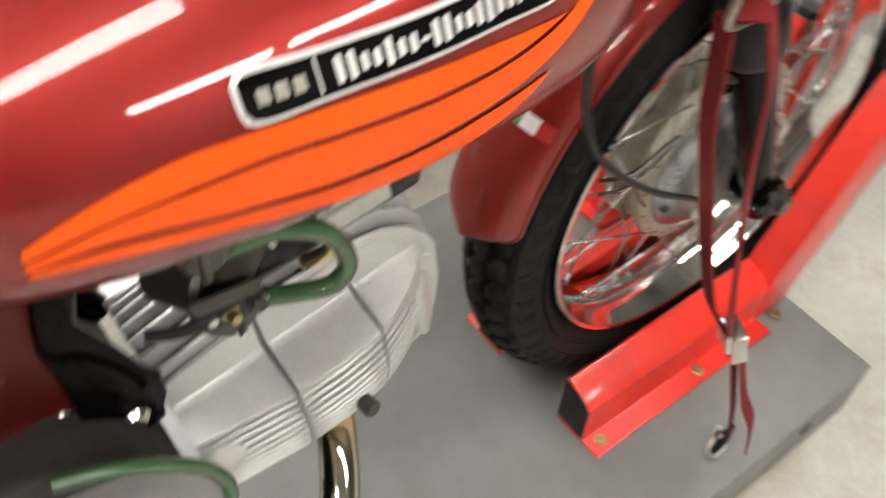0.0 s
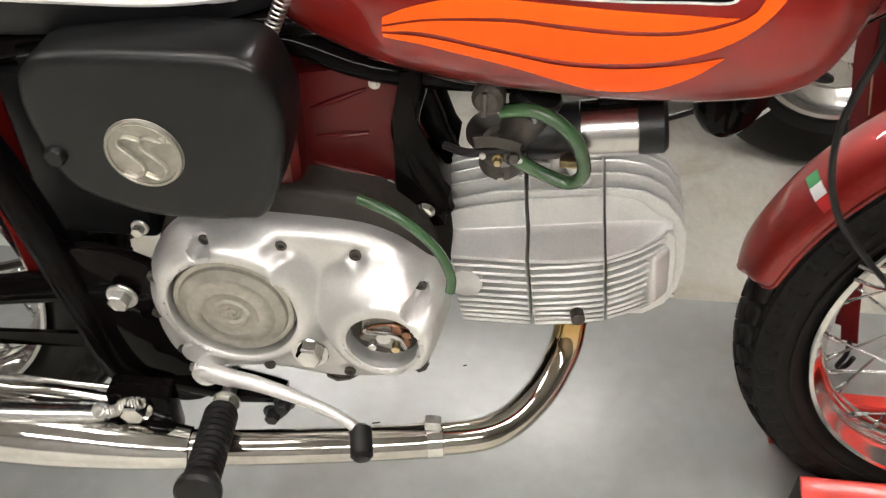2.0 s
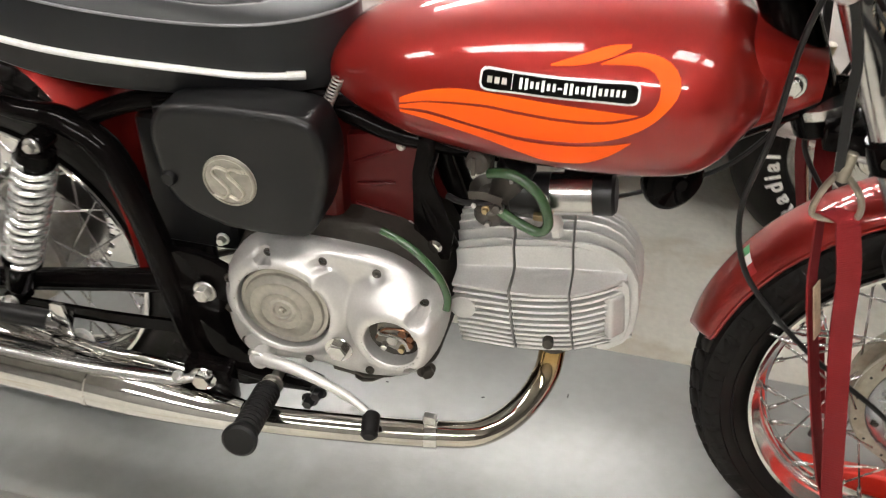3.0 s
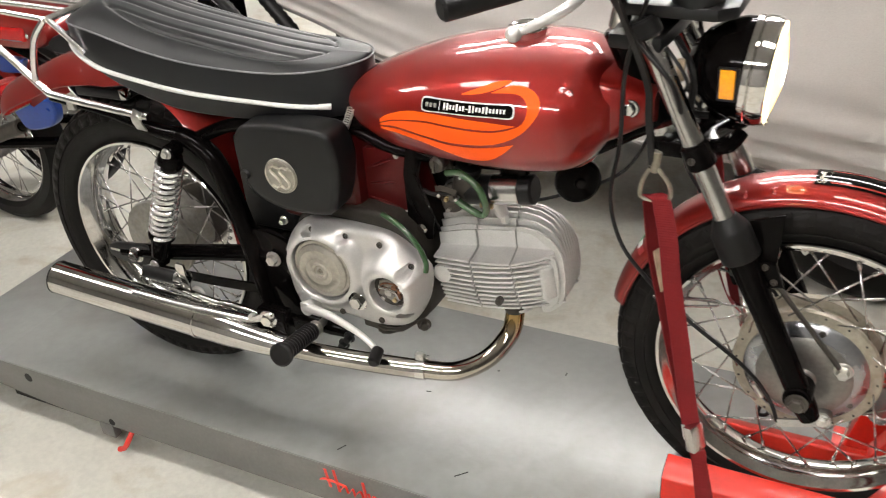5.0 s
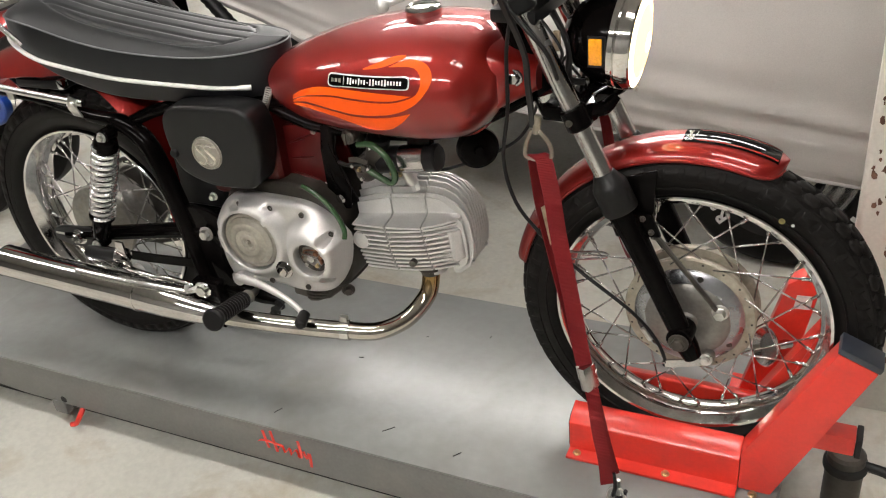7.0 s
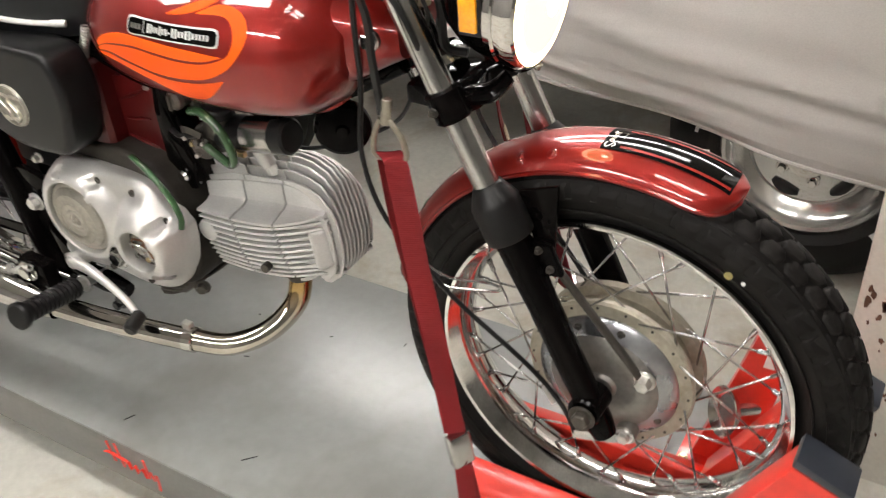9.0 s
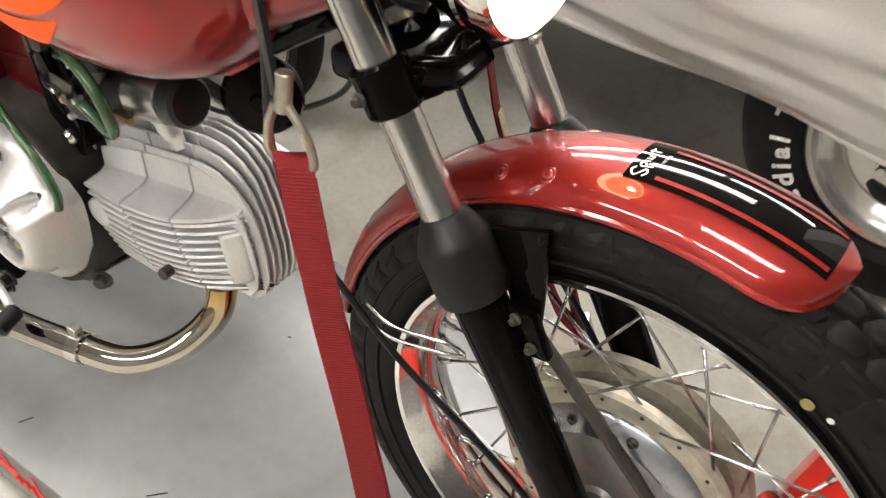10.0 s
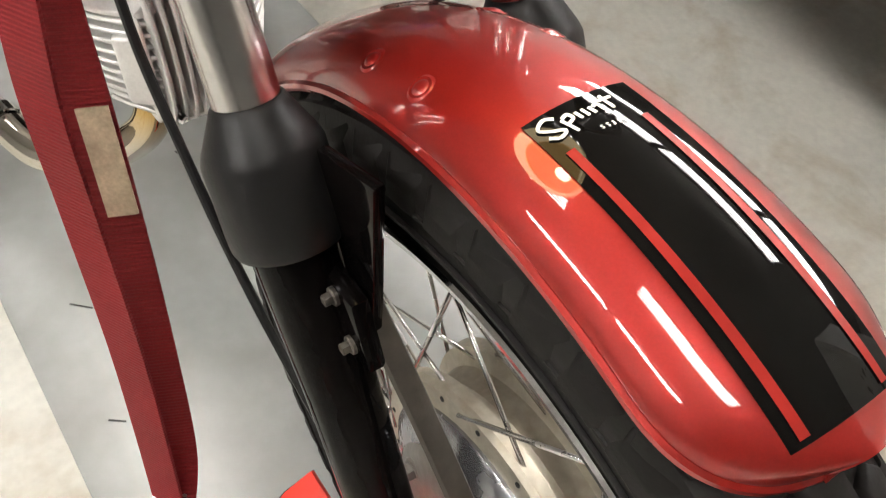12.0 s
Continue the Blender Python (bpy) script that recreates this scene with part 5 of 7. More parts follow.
nose = [(SEAT_NOSE - 0.07 + 0.07 * math.sin(math.pi * k / 40), 0, 0) for k in range(21)]
piping = round_seat(S_WELT, 0.0004, SEAT_NOSE - 0.07)
front = [(x, seat_half(x) + 0.0004, sv(x, S_WELT)) for x, _, _ in nose]
piping += front[1:] + [(x, -y, z) for x, y, z in reversed(front[1:])]
part("piping", tube(piping, 0.0019, 8, 1, closed=True), PIPING, seat, "thin piping round the seat's top edge, grey for its highlight")
part("trim_strip", tube(round_seat(S_TRIM, 0.0032, 0.548), 0.0054, 10, 1, flat=0.8), TRIM, seat, "bright trim strip")
for s in (-1, 1):
    part("trim_end", rod((0.540, s * (seat_half(0.540) + 0.003), 0.7515), (0.560, s * (seat_half(0.560) + 0.003), 0.7500), 0.0056, 10), TRIM, seat)
for s in (-1, 1):
    part("seat_bolt", rod((0.540, s * 0.080, 0.716), (0.540, s * 0.092, 0.716), 0.0068, 18), ZINC, seat)
part("seat_spring", coil((0.576, -0.075, 0.694), (0.603, -0.073, 0.753), 0.0065, 0.0013, 13, 6, 12), ZINC, bike, "small coil spring")

# side cover with its round badge
outline = smooth_outline([(0.400, 0.722), (0.44, 0.733), (0.52, 0.737), (0.582, 0.735), (0.603, 0.715), (0.612, 0.67), (0.602, 0.615), (0.585, 0.573), (0.560, 0.563), (0.50, 0.560), (0.455, 0.566), (0.405, 0.590), (0.386, 0.635), (0.382, 0.69)], 6)
for s in (-1, 1):
    lo, hi = (-0.158, -0.085) if s < 0 else (0.085, 0.158)
    cv = part("side_cover", prism(outline, lo, hi, 0.013, 4), BLACK_SATIN, bike, "satin black side cover with round metal badge", 50)
    o = s * 0.158
    part("cover_badge", lathe([(0, 0.0022), (0.0315, 0.0022), (0.0318, 0.004), (0.0345, 0.0038), (0.0355, 0.0)], (0.484, o, 0.637), (0, s, 0), 48), PEWTER_DARK, cv, "round etched metal badge")
    part("badge_ring", lathe([(0.0316, 0.0022), (0.032, 0.0046), (0.0318, 0.0044), (0.0358, 0.0)], (0.484, o, 0.637), (0, s, 0), 48), PEWTER, cv)
    yb = o + s * 0.0028
    for dx in (-0.010, 0.010):
        c0 = Vector((0.484 + dx, yb, 0.635))
        part("badge_relief", tube([c0 + Vector((0.010, 0, 0.018)), c0 + Vector((-0.004, 0, 0.021)), c0 + Vector((-0.010, 0, 0.012)), c0 + Vector((0, 0, 0.001)), c0 + Vector((0.009, 0, -0.011)), c0 + Vector((0.001, 0, -0.022)), c0 + Vector((-0.011, 0, -0.018))], 0.0042, 8, 5, flat=0.4), PEWTER, cv)
    for k in range(3):
        part("badge_bar", box((0.496 + 0.006 * k, yb - 0.0008, 0.651), (0.5005 + 0.006 * k, yb + 0.0008, 0.657), 0.0004), PEWTER, cv)
    part("cover_knob", lathe([(0.010, -0.004), (0.010, 0.004), (0.008, 0.008), (0, 0.009)], (0.401, s * 0.157, 0.628), (0, s, 0), 20), BLACK_SATIN, cv)

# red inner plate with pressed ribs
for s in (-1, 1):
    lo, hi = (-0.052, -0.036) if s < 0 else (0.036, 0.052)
    pl = part("frame_panel", prism(smooth_outline([(0.580, 0.652), (0.636, 0.669), (0.673, 0.685), (0.694, 0.678), (0.695, 0.639), (0.686, 0.605), (0.696, 0.566), (0.711, 0.536), (0.696, 0.519), (0.645, 0.520), (0.585, 0.528), (0.577, 0.59)], 4), lo, hi, 0.003), RED_SHADED, bike, "red pressed panel, darkened for shade under the tank")
    o = s * 0.0522
    for p, q in (((0.608, 0.624), (0.664, 0.650)), ((0.611, 0.592), (0.664, 0.600)), ((0.608, 0.561), (0.668, 0.549))):
        part("pressed_rib", tube([(p[0], o, p[1]), (0.5 * (p[0] + q[0]), o + s * 0.001, 0.5 * (p[1] + q[1])), (q[0], o, q[1])], [0.002, 0.0045, 0.002], 8, 4, flat=0.7), RED_SHADED, pl)
    for bx, bz in ((0.672, 0.656), (0.682, 0.538), (0.621, 0.534)):
        part("panel_bolt", hexbolt((bx, o, bz), (0, s, 0), 0.0042, 0.0035), ZINC, pl)
part("air_box", box((0.41, -0.085, 0.50), (0.60, 0.085, 0.70), 0.02, 3), RED_SHADED, bike, "red tool box, darkened for shade")
part("battery_tray", box((0.30, -0.07, 0.45), (0.43, 0.07, 0.66), 0.015, 3), BLACK_SATIN, bike)

# frame
for s in (-1, 1):
    part("frame_loop", tube([(-0.13, s * 0.112, 0.708), (0.03, s * 0.112, 0.690), (0.15, s * 0.112, 0.668), (0.225, s * 0.112, 0.660), (0.282, s * 0.112, 0.622), (0.315, s * 0.112, 0.53), (0.342, s * 0.112, 0.40), (0.362, s * 0.112, 0.29), (0.40, s * 0.11, 0.255)], [0.011, 0.012, 0.017, 0.022, 0.024, 0.024, 0.025, 0.023, 0.018], 14, 8, flat=0.8), BLACK, bike, "gloss black rear frame")
    part("seat_rail", tube([(0.24, s * 0.10, 0.655), (0.33, s * 0.085, 0.690), (0.48, s * 0.06, 0.705), (0.62, s * 0.05, 0.715), (0.72, s * 0.03, 0.740)], 0.014, 12), BLACK, bike)
    part("lower_rail", tube([(0.36, s * 0.10, 0.69), (0.46, s * 0.07, 0.70), (0.58, s * 0.055, 0.70), (0.70, s * 0.045, 0.665), (0.95, s * 0.035, 0.675), (1.13, s * 0.02, 0.76)], 0.013, 12), BLACK, bike)
    part("engine_hanger", tube([(0.700, s * 0.048, 0.705), (0.708, s * 0.048, 0.66), (0.700, s * 0.048, 0.61), (0.715, s * 0.048, 0.555), (0.738, s * 0.046, 0.505)], [0.012, 0.014, 0.014, 0.016, 0.012], 12, 6), BLACK, bike)
    part("pivot_plate", prism(smooth_outline([(0.345, 0.47), (0.43, 0.46), (0.445, 0.40), (0.44, 0.33), (0.47, 0.26), (0.42, 0.235), (0.35, 0.27), (0.335, 0.37)], 4), *((-0.118, -0.104) if s < 0 else (0.104, 0.118)), 0.003), BLACK, bike)
    part("pivot_bolt", hexbolt((0.400, s * 0.128, 0.420), (0, s, 0), 0.012, 0.012), ZINC, bike)
    part("swingarm", tube([(0.41, s * 0.100, 0.420), (0.25, s * 0.104, 0.392), (0.05, s * 0.108, 0.356), (-0.05, s * 0.108, 0.342)], [0.022, 0.018, 0.018, 0.016], 14, 6), BLACK, bike, "gloss black swingarm")
    part("axle_plate", prism(smooth_outline([(-0.075, 0.325), (-0.075, 0.360), (0.02, 0.372), (0.05, 0.36), (0.05, 0.335), (0.0, 0.318)], 4), *((-0.122, -0.112) if s < 0 else (0.112, 0.122)), 0.002), BLACK_SATIN, bike)
    part("axle_nut", hexbolt((-0.002, s * 0.122, 0.345), (0, s, 0), 0.014, 0.014), STEEL, bike)
    part("chain_adjuster", rod((-0.08, s * 0.117, 0.346), (-0.035, s * 0.117, 0.346), 0.006, 10), ZINC, bike)
part("brake_rod", tube([(0.01, -0.118, 0.275), (0.2, -0.128, 0.268), (0.42, -0.13, 0.262)], 0.004, 8), STEEL, bike)
part("torque_arm", swept_rect([(0.03, -0.098, 0.30), (0.2, -0.10, 0.305), (0.40, -0.10, 0.32)], 0.022, 0.006, across=(0, 0, 1), steps=3), BLACK, bike)
part("rear_brake_arm", swept_rect([(0.02, -0.075, 0.30), (0.02, -0.08, 0.25)], 0.014, 0.005, across=(1, 0, 0), steps=1), STEEL, bike)
part("rear_axle", rod((0, -0.11, 0.344), (0, 0.11, 0.344), 0.009, 12), STEEL, bike)
part("backbone", tube([(1.10, 0, 0.81), (0.9, 0, 0.74), (0.7, 0, 0.73), (0.58, 0, 0.70)], 0.026, 14), BLACK, bike)
part("frame_bolt", hexbolt((0.437, -0.118, 0.512), (0, -1, 0), 0.0065, 0.009), ZINC, bike)
part("engine_bolt", hexbolt((0.718, -0.042, 0.498), (0, -1, 0), 0.0095, 0.016), ZINC, bike)

# shocks
for s in (-1, 1):
    t0, t1 = Vector((0.203, s * 0.140, 0.640)), Vector((0.088, s * 0.143, 0.357))
    d = (t1 - t0)
    sh = part("shock_absorber", rod(t0 + d * 0.05, t1 - d * 0.02, 0.013, 16), BLACK, bike, "chrome-sprung shock absorber")
    part("spring", coil(t0 + d * 0.10, t0 + d * 0.72, 0.0255, 0.0048, 13, 8, 20), SPRING, sh, "bright coil spring")
    part("upper_cap", lathe([(0.010, 0), (0.024, 0.006), (0.028, 0.022), (0.026, 0.03), (0.012, 0.03)], t0 + d * 0.02, d, 24), BLACK, sh)
    part("spring_seat", lathe([(0.013, 0), (0.029, 0.002), (0.029, 0.008), (0.022, 0.012), (0.020, 0.06), (0.018, 0.064), (0.012, 0.064)], t0 + d * 0.72, d, 24), BLACK, sh)
    for p, nm in ((t0, "upper_mount"), (t1, "lower_mount")):
        part(nm, rod(p + Vector((0, s * -0.02, 0)), p + Vector((0, s * 0.014, 0)), 0.016, 18), BLACK, sh)
        part("mount_nut", hexbolt(p + Vector((0, s * 0.015, 0)), (0, s, 0), 0.008, 0.008), ZINC, sh)

# rear fender, rack, tail lamp
path = catmull([(-0.440, 0, 0.640), (-0.36, 0, 0.692), (-0.265, 0, 0.732), (-0.15, 0, 0.774), (0.0, 0, 0.790), (0.12, 0, 0.766), (0.205, 0, 0.705), (0.262, 0, 0.61), (0.292, 0, 0.50), (0.300, 0, 0.40)], 6)
secs = []
for i, c in enumerate(path):
    d = (path[min(i + 1, len(path) - 1)] - path[max(i - 1, 0)]).normalized()
    nrm = Vector((-d.z, 0, d.x))
    hw = 0.084 * math.sqrt(min(1.0, 0.25 + i / 6))
    outer = [(v * hw * (1 if abs(v) < 0.99 else 1), -(0.056 if i < 24 else max(0.030, 0.056 - 0.005 * (i - 24))) * abs(v) ** 3) for v in np.linspace(-1, 1, 15)]
    secs.append([c + Vector((0, y, 0)) + nrm * h for y, h in outer] + [c + Vector((0, y * 0.975, 0)) + nrm * (h - 0.0025) for y, h in reversed(outer)])
part("rear_fender", loft(secs), RED, bike, "glossy red rear fender", 50)
for s in (-1, 1):
    part("rack_rail", tube([(0.172, s * 0.146, 0.712), (0.10, s * 0.146, 0.716), (-0.07, s * 0.146, 0.730), (-0.105, s * 0.146, 0.742), (-0.20, s * 0.144, 0.815), (-0.33, s * 0.135, 0.885), (-0.50, s * 0.12, 0.90)], 0.0078, 12, 6), RACK, bike, "chromed rack rail")
    part("rack_upright", tube([(-0.122, s * 0.146, 0.756), (-0.110, s * 0.146, 0.80), (-0.090, s * 0.143, 0.85), (-0.055, s * 0.136, 0.888)], 0.0072, 12, 6), RACK, bike)
    part("rack_stay", tube([(-0.045, s * 0.132, 0.885), (0.00, s * 0.128, 0.844), (0.020, s * 0.124, 0.822)], 0.0062, 10, 4), RACK, bike)
    part("rack_clip", swept_rect([(0.150, s * 0.150, 0.724), (0.145, s * 0.154, 0.705), (0.140, s * 0.140, 0.678)], 0.024, 0.003, across=(1, 0, 0), steps=4), ZINC, bike)
    part("rack_clip_bolt", hexbolt((0.152, s * 0.153, 0.712), (0, s, 0), 0.006, 0.005), ZINC, bike)
    part("rail_tab", box((-0.055, s * 0.14 - 0.004, 0.700), (-0.035, s * 0.14 + 0.004, 0.726), 0.002), ZINC, bike)
part("rack_front_bar", tube([(-0.05, -0.135, 0.888), (-0.03, -0.06, 0.896), (-0.03, 0.06, 0.896), (-0.05, 0.135, 0.888)], 0.0072, 10, 5), RACK, bike)
for y in (-0.135, -0.09, -0.045, 0.0, 0.045, 0.09, 0.135):
    part("rack_slat", tube([(-0.035 if abs(y) < 0.1 else -0.05, y, 0.894 if abs(y) < 0.1 else 0.888), (-0.25, y, 0.900), (-0.50, y, 0.900)], 0.0058, 10, 3), RACK, bike)
part("tail_lamp", box((-0.46, -0.045, 0.60), (-0.40, 0.045, 0.67), 0.015, 3), LAMP_RED, bike, "red tail lamp")

fg = part("fender_guard", box((-0.115, -0.066, 0.695), (0.030, 0.066, 0.720), 0.010, 3), BLACK_SATIN, bike)
part("guard_end", box((0.018, -0.068, 0.700), (0.036, -0.050, 0.722), 0.004, 2), CHROME, fg)

# exhaust
part("header_pipe", tube([(0.886, -0.020, 0.375), (0.886, -0.022, 0.335), (0.880, -0.040, 0.294), (0.852, -0.085, 0.260), (0.805, -0.130, 0.248), (0.740, -0.150, 0.249)], 0.0192, 20, 8), HEADER, bike, "heat-tinted chrome header pipe")
part("exhaust_pipe", tube([(0.748, -0.150, 0.249), (0.66, -0.168, 0.252), (0.54, -0.190, 0.258), (0.44, -0.205, 0.265)], 0.0200, 20, 5), PIPE_CHROME, bike, "chromed exhaust pipe")
part("pipe_clamp", lathe([(0.0203, -0.010), (0.0222, -0.009), (0.0222, 0.009), (0.0203, 0.010)], (0.738, -0.1505, 0.2495), (1, 0.2, 0), 28), CHROME, bike)
part("clamp_lug", box((0.728, -0.156, 0.272), (0.746, -0.144, 0.286), 0.002), ZINC, bike)
part("exhaust_flange", lathe([(0.020, 0), (0.030, 0.002), (0.030, 0.014), (0.024, 0.018), (0.0205, 0.03)], (0.886, -0.020, 0.372), (0, 0, -1), 28), ALU_DARK, bike)
muf = part("muffler", tube([(0.47, -0.201, 0.262), (0.40, -0.209, 0.272), (0.32, -0.214, 0.283), (0.22, -0.217, 0.292), (0.0, -0.220, 0.303), (-0.150, -0.221, 0.311)], [0.0235, 0.030, 0.0365, 0.0385, 0.0385, 0.0385], 32, 6, caps=False), CHROME, bike, "long chromed muffler")
part("muffler_band", lathe([(0.0385, -0.004), (0.0402, -0.003), (0.0402, 0.003), (0.0385, 0.004)], (0.250, -0.2160, 0.2895), (1, 0, -0.06), 36), CHROME, muf)
part("muffler_end", lathe([(0.0385, 0), (0.0392, -0.003), (0.036, -0.004), (0.037, 0.05), (0.012, 0.055), (0.012, 0.02), (0.0, 0.02)], (-0.150, -0.221, 0.311), (1, 0, -0.07), 32), DARK, muf)
part("heat_shield", tube([(0.388, -0.203, 0.314), (0.375, -0.205, 0.316), (0.305, -0.219, 0.326), (0.221, -0.231, 0.334), (0.10, -0.236, 0.341)], [0.007, 0.0115, 0.0125, 0.0125, 0.0125], 14, 4, flat=0.6), STEEL, muf, "satin steel heat shield")
part("shield_bolt", hexbolt((0.383, -0.208, 0.324), (0, -0.6, 0.8), 0.0062, 0.006), ZINC, muf)
part("brake_rod", tube([(0.10, -0.170, 0.335), (0.25, -0.183, 0.318), (0.32, -0.186, 0.322), (0.405, -0.184, 0.313)], [0.006, 0.0085, 0.0085, 0.005], 12, 4), CHROME, bike, "chromed rear brake rod")
part("adjuster_nut", hexbolt((0.190, -0.150, 0.300), (0, -1, 0.1), 0.013, 0.014), ALU_COVER, bike)
part("shield_spring", coil((0.388, -0.206, 0.318), (0.430, -0.200, 0.335), 0.0055, 0.0013, 12, 6, 12), ZINC, muf)
part("muffler_bracket", box((0.385, -0.195, 0.262), (0.455, -0.165, 0.338), 0.006), BLACK, muf)
part("bracket_bolt", hexbolt((0.418, -0.200, 0.322), (0.1, -1, 0), 0.014, 0.01), CHROME, muf)
part("muffler_hanger", prism([(0.17, 0.33), (0.21, 0.335), (0.205, 0.40), (0.185, 0.40)], -0.19, -0.183, 0.002), CHROME, bike)
part("passenger_peg", rod((0.075, -0.175, 0.349), (0.17, -0.175, 0.352), 0.015, 18, 0.003), RUBBER_SOFT, bike, "folded rubber passenger peg")
part("passenger_peg_clamp", lathe([(0.012, 0), (0.020, 0.003), (0.020, 0.022), (0.012, 0.026)], (0.168, -0.175, 0.352), (1, 0, 0.03), 20), STEEL, bike)

# footpeg and brake pedal
peg = part("footpeg", lathe([(0, -0.004), (0.014, -0.003), (0.0175, 0.0)] + [(0.0172 if k % 2 else 0.0190, 0.006 + 0.0048 * k) for k in range(23)] + [(0.0225, 0.118), (0.024, 0.122), (0.024, 0.128), (0.020, 0.131), (0, 0.131)], (0.505, -0.178, 0.300), (0.018, -0.13, 0.034), 28), RUBBER_SOFT, bike, "ribbed black rubber footpeg")
part("peg_stub", rod((0.496, -0.10, 0.280), (0.506, -0.182, 0.301), 0.0085, 14), ZINC, bike)
part("peg_nut", hexbolt((0.504, -0.160, 0.296), (0.1, -1, 0.2), 0.011, 0.012), ZINC, bike)
part("peg_bracket", tube([(0.40, -0.105, 0.265), (0.45, -0.11, 0.270), (0.51, -0.115, 0.272), (0.56, -0.115, 0.268)], [0.014, 0.018, 0.020, 0.013], 12, 5), BLACK, bike)
part("bracket_bolts", hexbolt((0.56, -0.13, 0.265), (0, -1, 0), 0.009, 0.012), BLACK_SATIN, bike)
part("bracket_bolts", hexbolt((0.545, -0.13, 0.245), (0, -1, 0), 0.009, 0.012), BLACK_SATIN, bike)
part("brake_pedal", tube([(0.484, -0.150, 0.334), (0.51, -0.158, 0.338), (0.55, -0.164, 0.337), (0.61, -0.172, 0.322), (0.645, -0.178, 0.306), (0.664, -0.186, 0.293)], [0.011, 0.010, 0.0085, 0.0065, 0.006, 0.006], 12, 6), ALU_COVER, bike, "plain metal brake pedal")
part("pedal_boss", rod((0.486, -0.122, 0.330), (0.484, -0.158, 0.334), 0.0145, 18), ALU_COVER, bike)
part("pedal_pinch_bolt", hexbolt((0.475, -0.150, 0.340), (-1, 0, 0), 0.005, 0.006), ZINC, bike)
part("pedal_pad", rod((0.660, -0.176, 0.296), (0.668, -0.214, 0.288), 0.0125, 20, 0.004), RUBBER_SOFT, bike, "rubber pedal pad")

# ---- engine ----
engine = part("crankcase", prism(smooth_outline([(0.445, 0.315), (0.425, 0.40), (0.45, 0.50), (0.50, 0.543), (0.60, 0.556), (0.675, 0.546), (0.718, 0.512), (0.738, 0.46), (0.738, 0.37), (0.71, 0.318), (0.6, 0.295), (0.5, 0.298)], 5), -0.096, 0.096, 0.012, 3), OILY_SHADED, bike, "oily crankcase, darkened further for the tank shade", 45)
for k in range(6):
    z = 0.300 - 0.0085 * k
    part("sump_fin", prism(smooth_outline([(0.60, -0.080), (0.690 - 0.010 * k, -0.070), (0.705 - 0.012 * k, 0.0), (0.690 - 0.010 * k, 0.070), (0.60, 0.080), (0.58, 0)], 3), z, z + 0.004, 0.001, axis="z"), ALU_DARK, engine)
part("sump", prism([(0.56, 0.256), (0.62, 0.250), (0.655, 0.262), (0.700, 0.300), (0.695, 0.312), (0.56, 0.312)], -0.072, 0.072, 0.010, 3), ALU_DARK, engine)
part("oil_plug", hexbolt((0.712, -0.080, 0.302), (0.6, -1, 0), 0.010, 0.010), ALU_DARK, engine)
cover_line = smooth_outline([(0.424, 0.410), (0.434, 0.458), (0.450, 0.490), (0.474, 0.514), (0.505, 0.525), (0.545, 0.527), (0.61, 0.526), (0.660, 0.522), (0.694, 0.510), (0.722, 0.489), (0.741, 0.468), (0.751, 0.452), (0.748, 0.415), (0.738, 0.378), (0.720, 0.344), (0.695, 0.320), (0.660, 0.308), (0.615, 0.305), (0.555, 0.312), (0.500, 0.306), (0.462, 0.306), (0.437, 0.324), (0.425, 0.362)], 4)
COVER_Y = -0.122                                # the plain face of the timing cover
CLUTCH, CLUTCH_R = Vector((0.527, 0, 0.429)), 0.069
POINTS, POINTS_R = Vector((0.688, 0, 0.423)), 0.038
COVER_SCREWS = ((0.504, 0.506), (0.582, 0.506), (0.657, 0.500), (0.722, 0.466), (0.438, 0.447), (0.432, 0.392), (0.450, 0.335), (0.716, 0.372), (0.640, 0.322), (0.548, 0.322))
_edge = [(Vector((p[0], p[1])), Vector((q[0], q[1]))) for p, q in zip(cover_line, cover_line[1:] + cover_line[:1])]


def to_segment(p, a, b):
    """Distance from p to the stretch from a to b, in the plane."""
    d = b - a
    t = min(1.0, max(0.0, (p - a).dot(d) / max(d.length_squared, 1e-12)))
    return (p - a - d * t).length


def eased(v):
    v = min(1.0, max(0.0, v))
    return v * v * (3 - 2 * v)


def cover_relief(x, z):
    """How far the cast cover stands out from its plain face at x, z."""
    p = Vector((x, z))
    rc, rp = (p - CLUTCH.xz).length, (p - POINTS.xz).length
    swell = 0.024 * eased((0.106 - rc) / 0.032)
    dome = 0.046 * eased((0.088 - rp) / 0.044)
    nub = 0.022 * math.exp(-(to_segment(p, Vector((0.712, 0.438)), Vector((0.748, 0.459))) / 0.011) ** 2)
    web = 0.006 * math.exp(-(to_segment(p, Vector((0.575, 0.478)), Vector((0.583, 0.512))) / 0.006) ** 2)
    h = (swell ** 5 + dome ** 5 + (nub + 0.4 * dome) ** 5) ** 0.2 + web
    for sx, sz in COVER_SCREWS:
        q = math.hypot(x - sx, z - sz - 0.002)
        h = h + (0.0 - h) * eased((0.0125 - q) / 0.005) if h > 0.002 else h - 0.002 * eased((0.0105 - q) / 0.003)
    edge = min(to_segment(p, a, b) for a, b in _edge)
    if edge < 0.016:
        k = 1 - edge / 0.016
        h = h * (1 - k ** 3) - 0.016 * (1 - math.sqrt(max(0.0, 1 - k * k)))
    if rc < CLUTCH_R:
        h = -0.004
    if rp < POINTS_R:
        h = 0.020
    return h


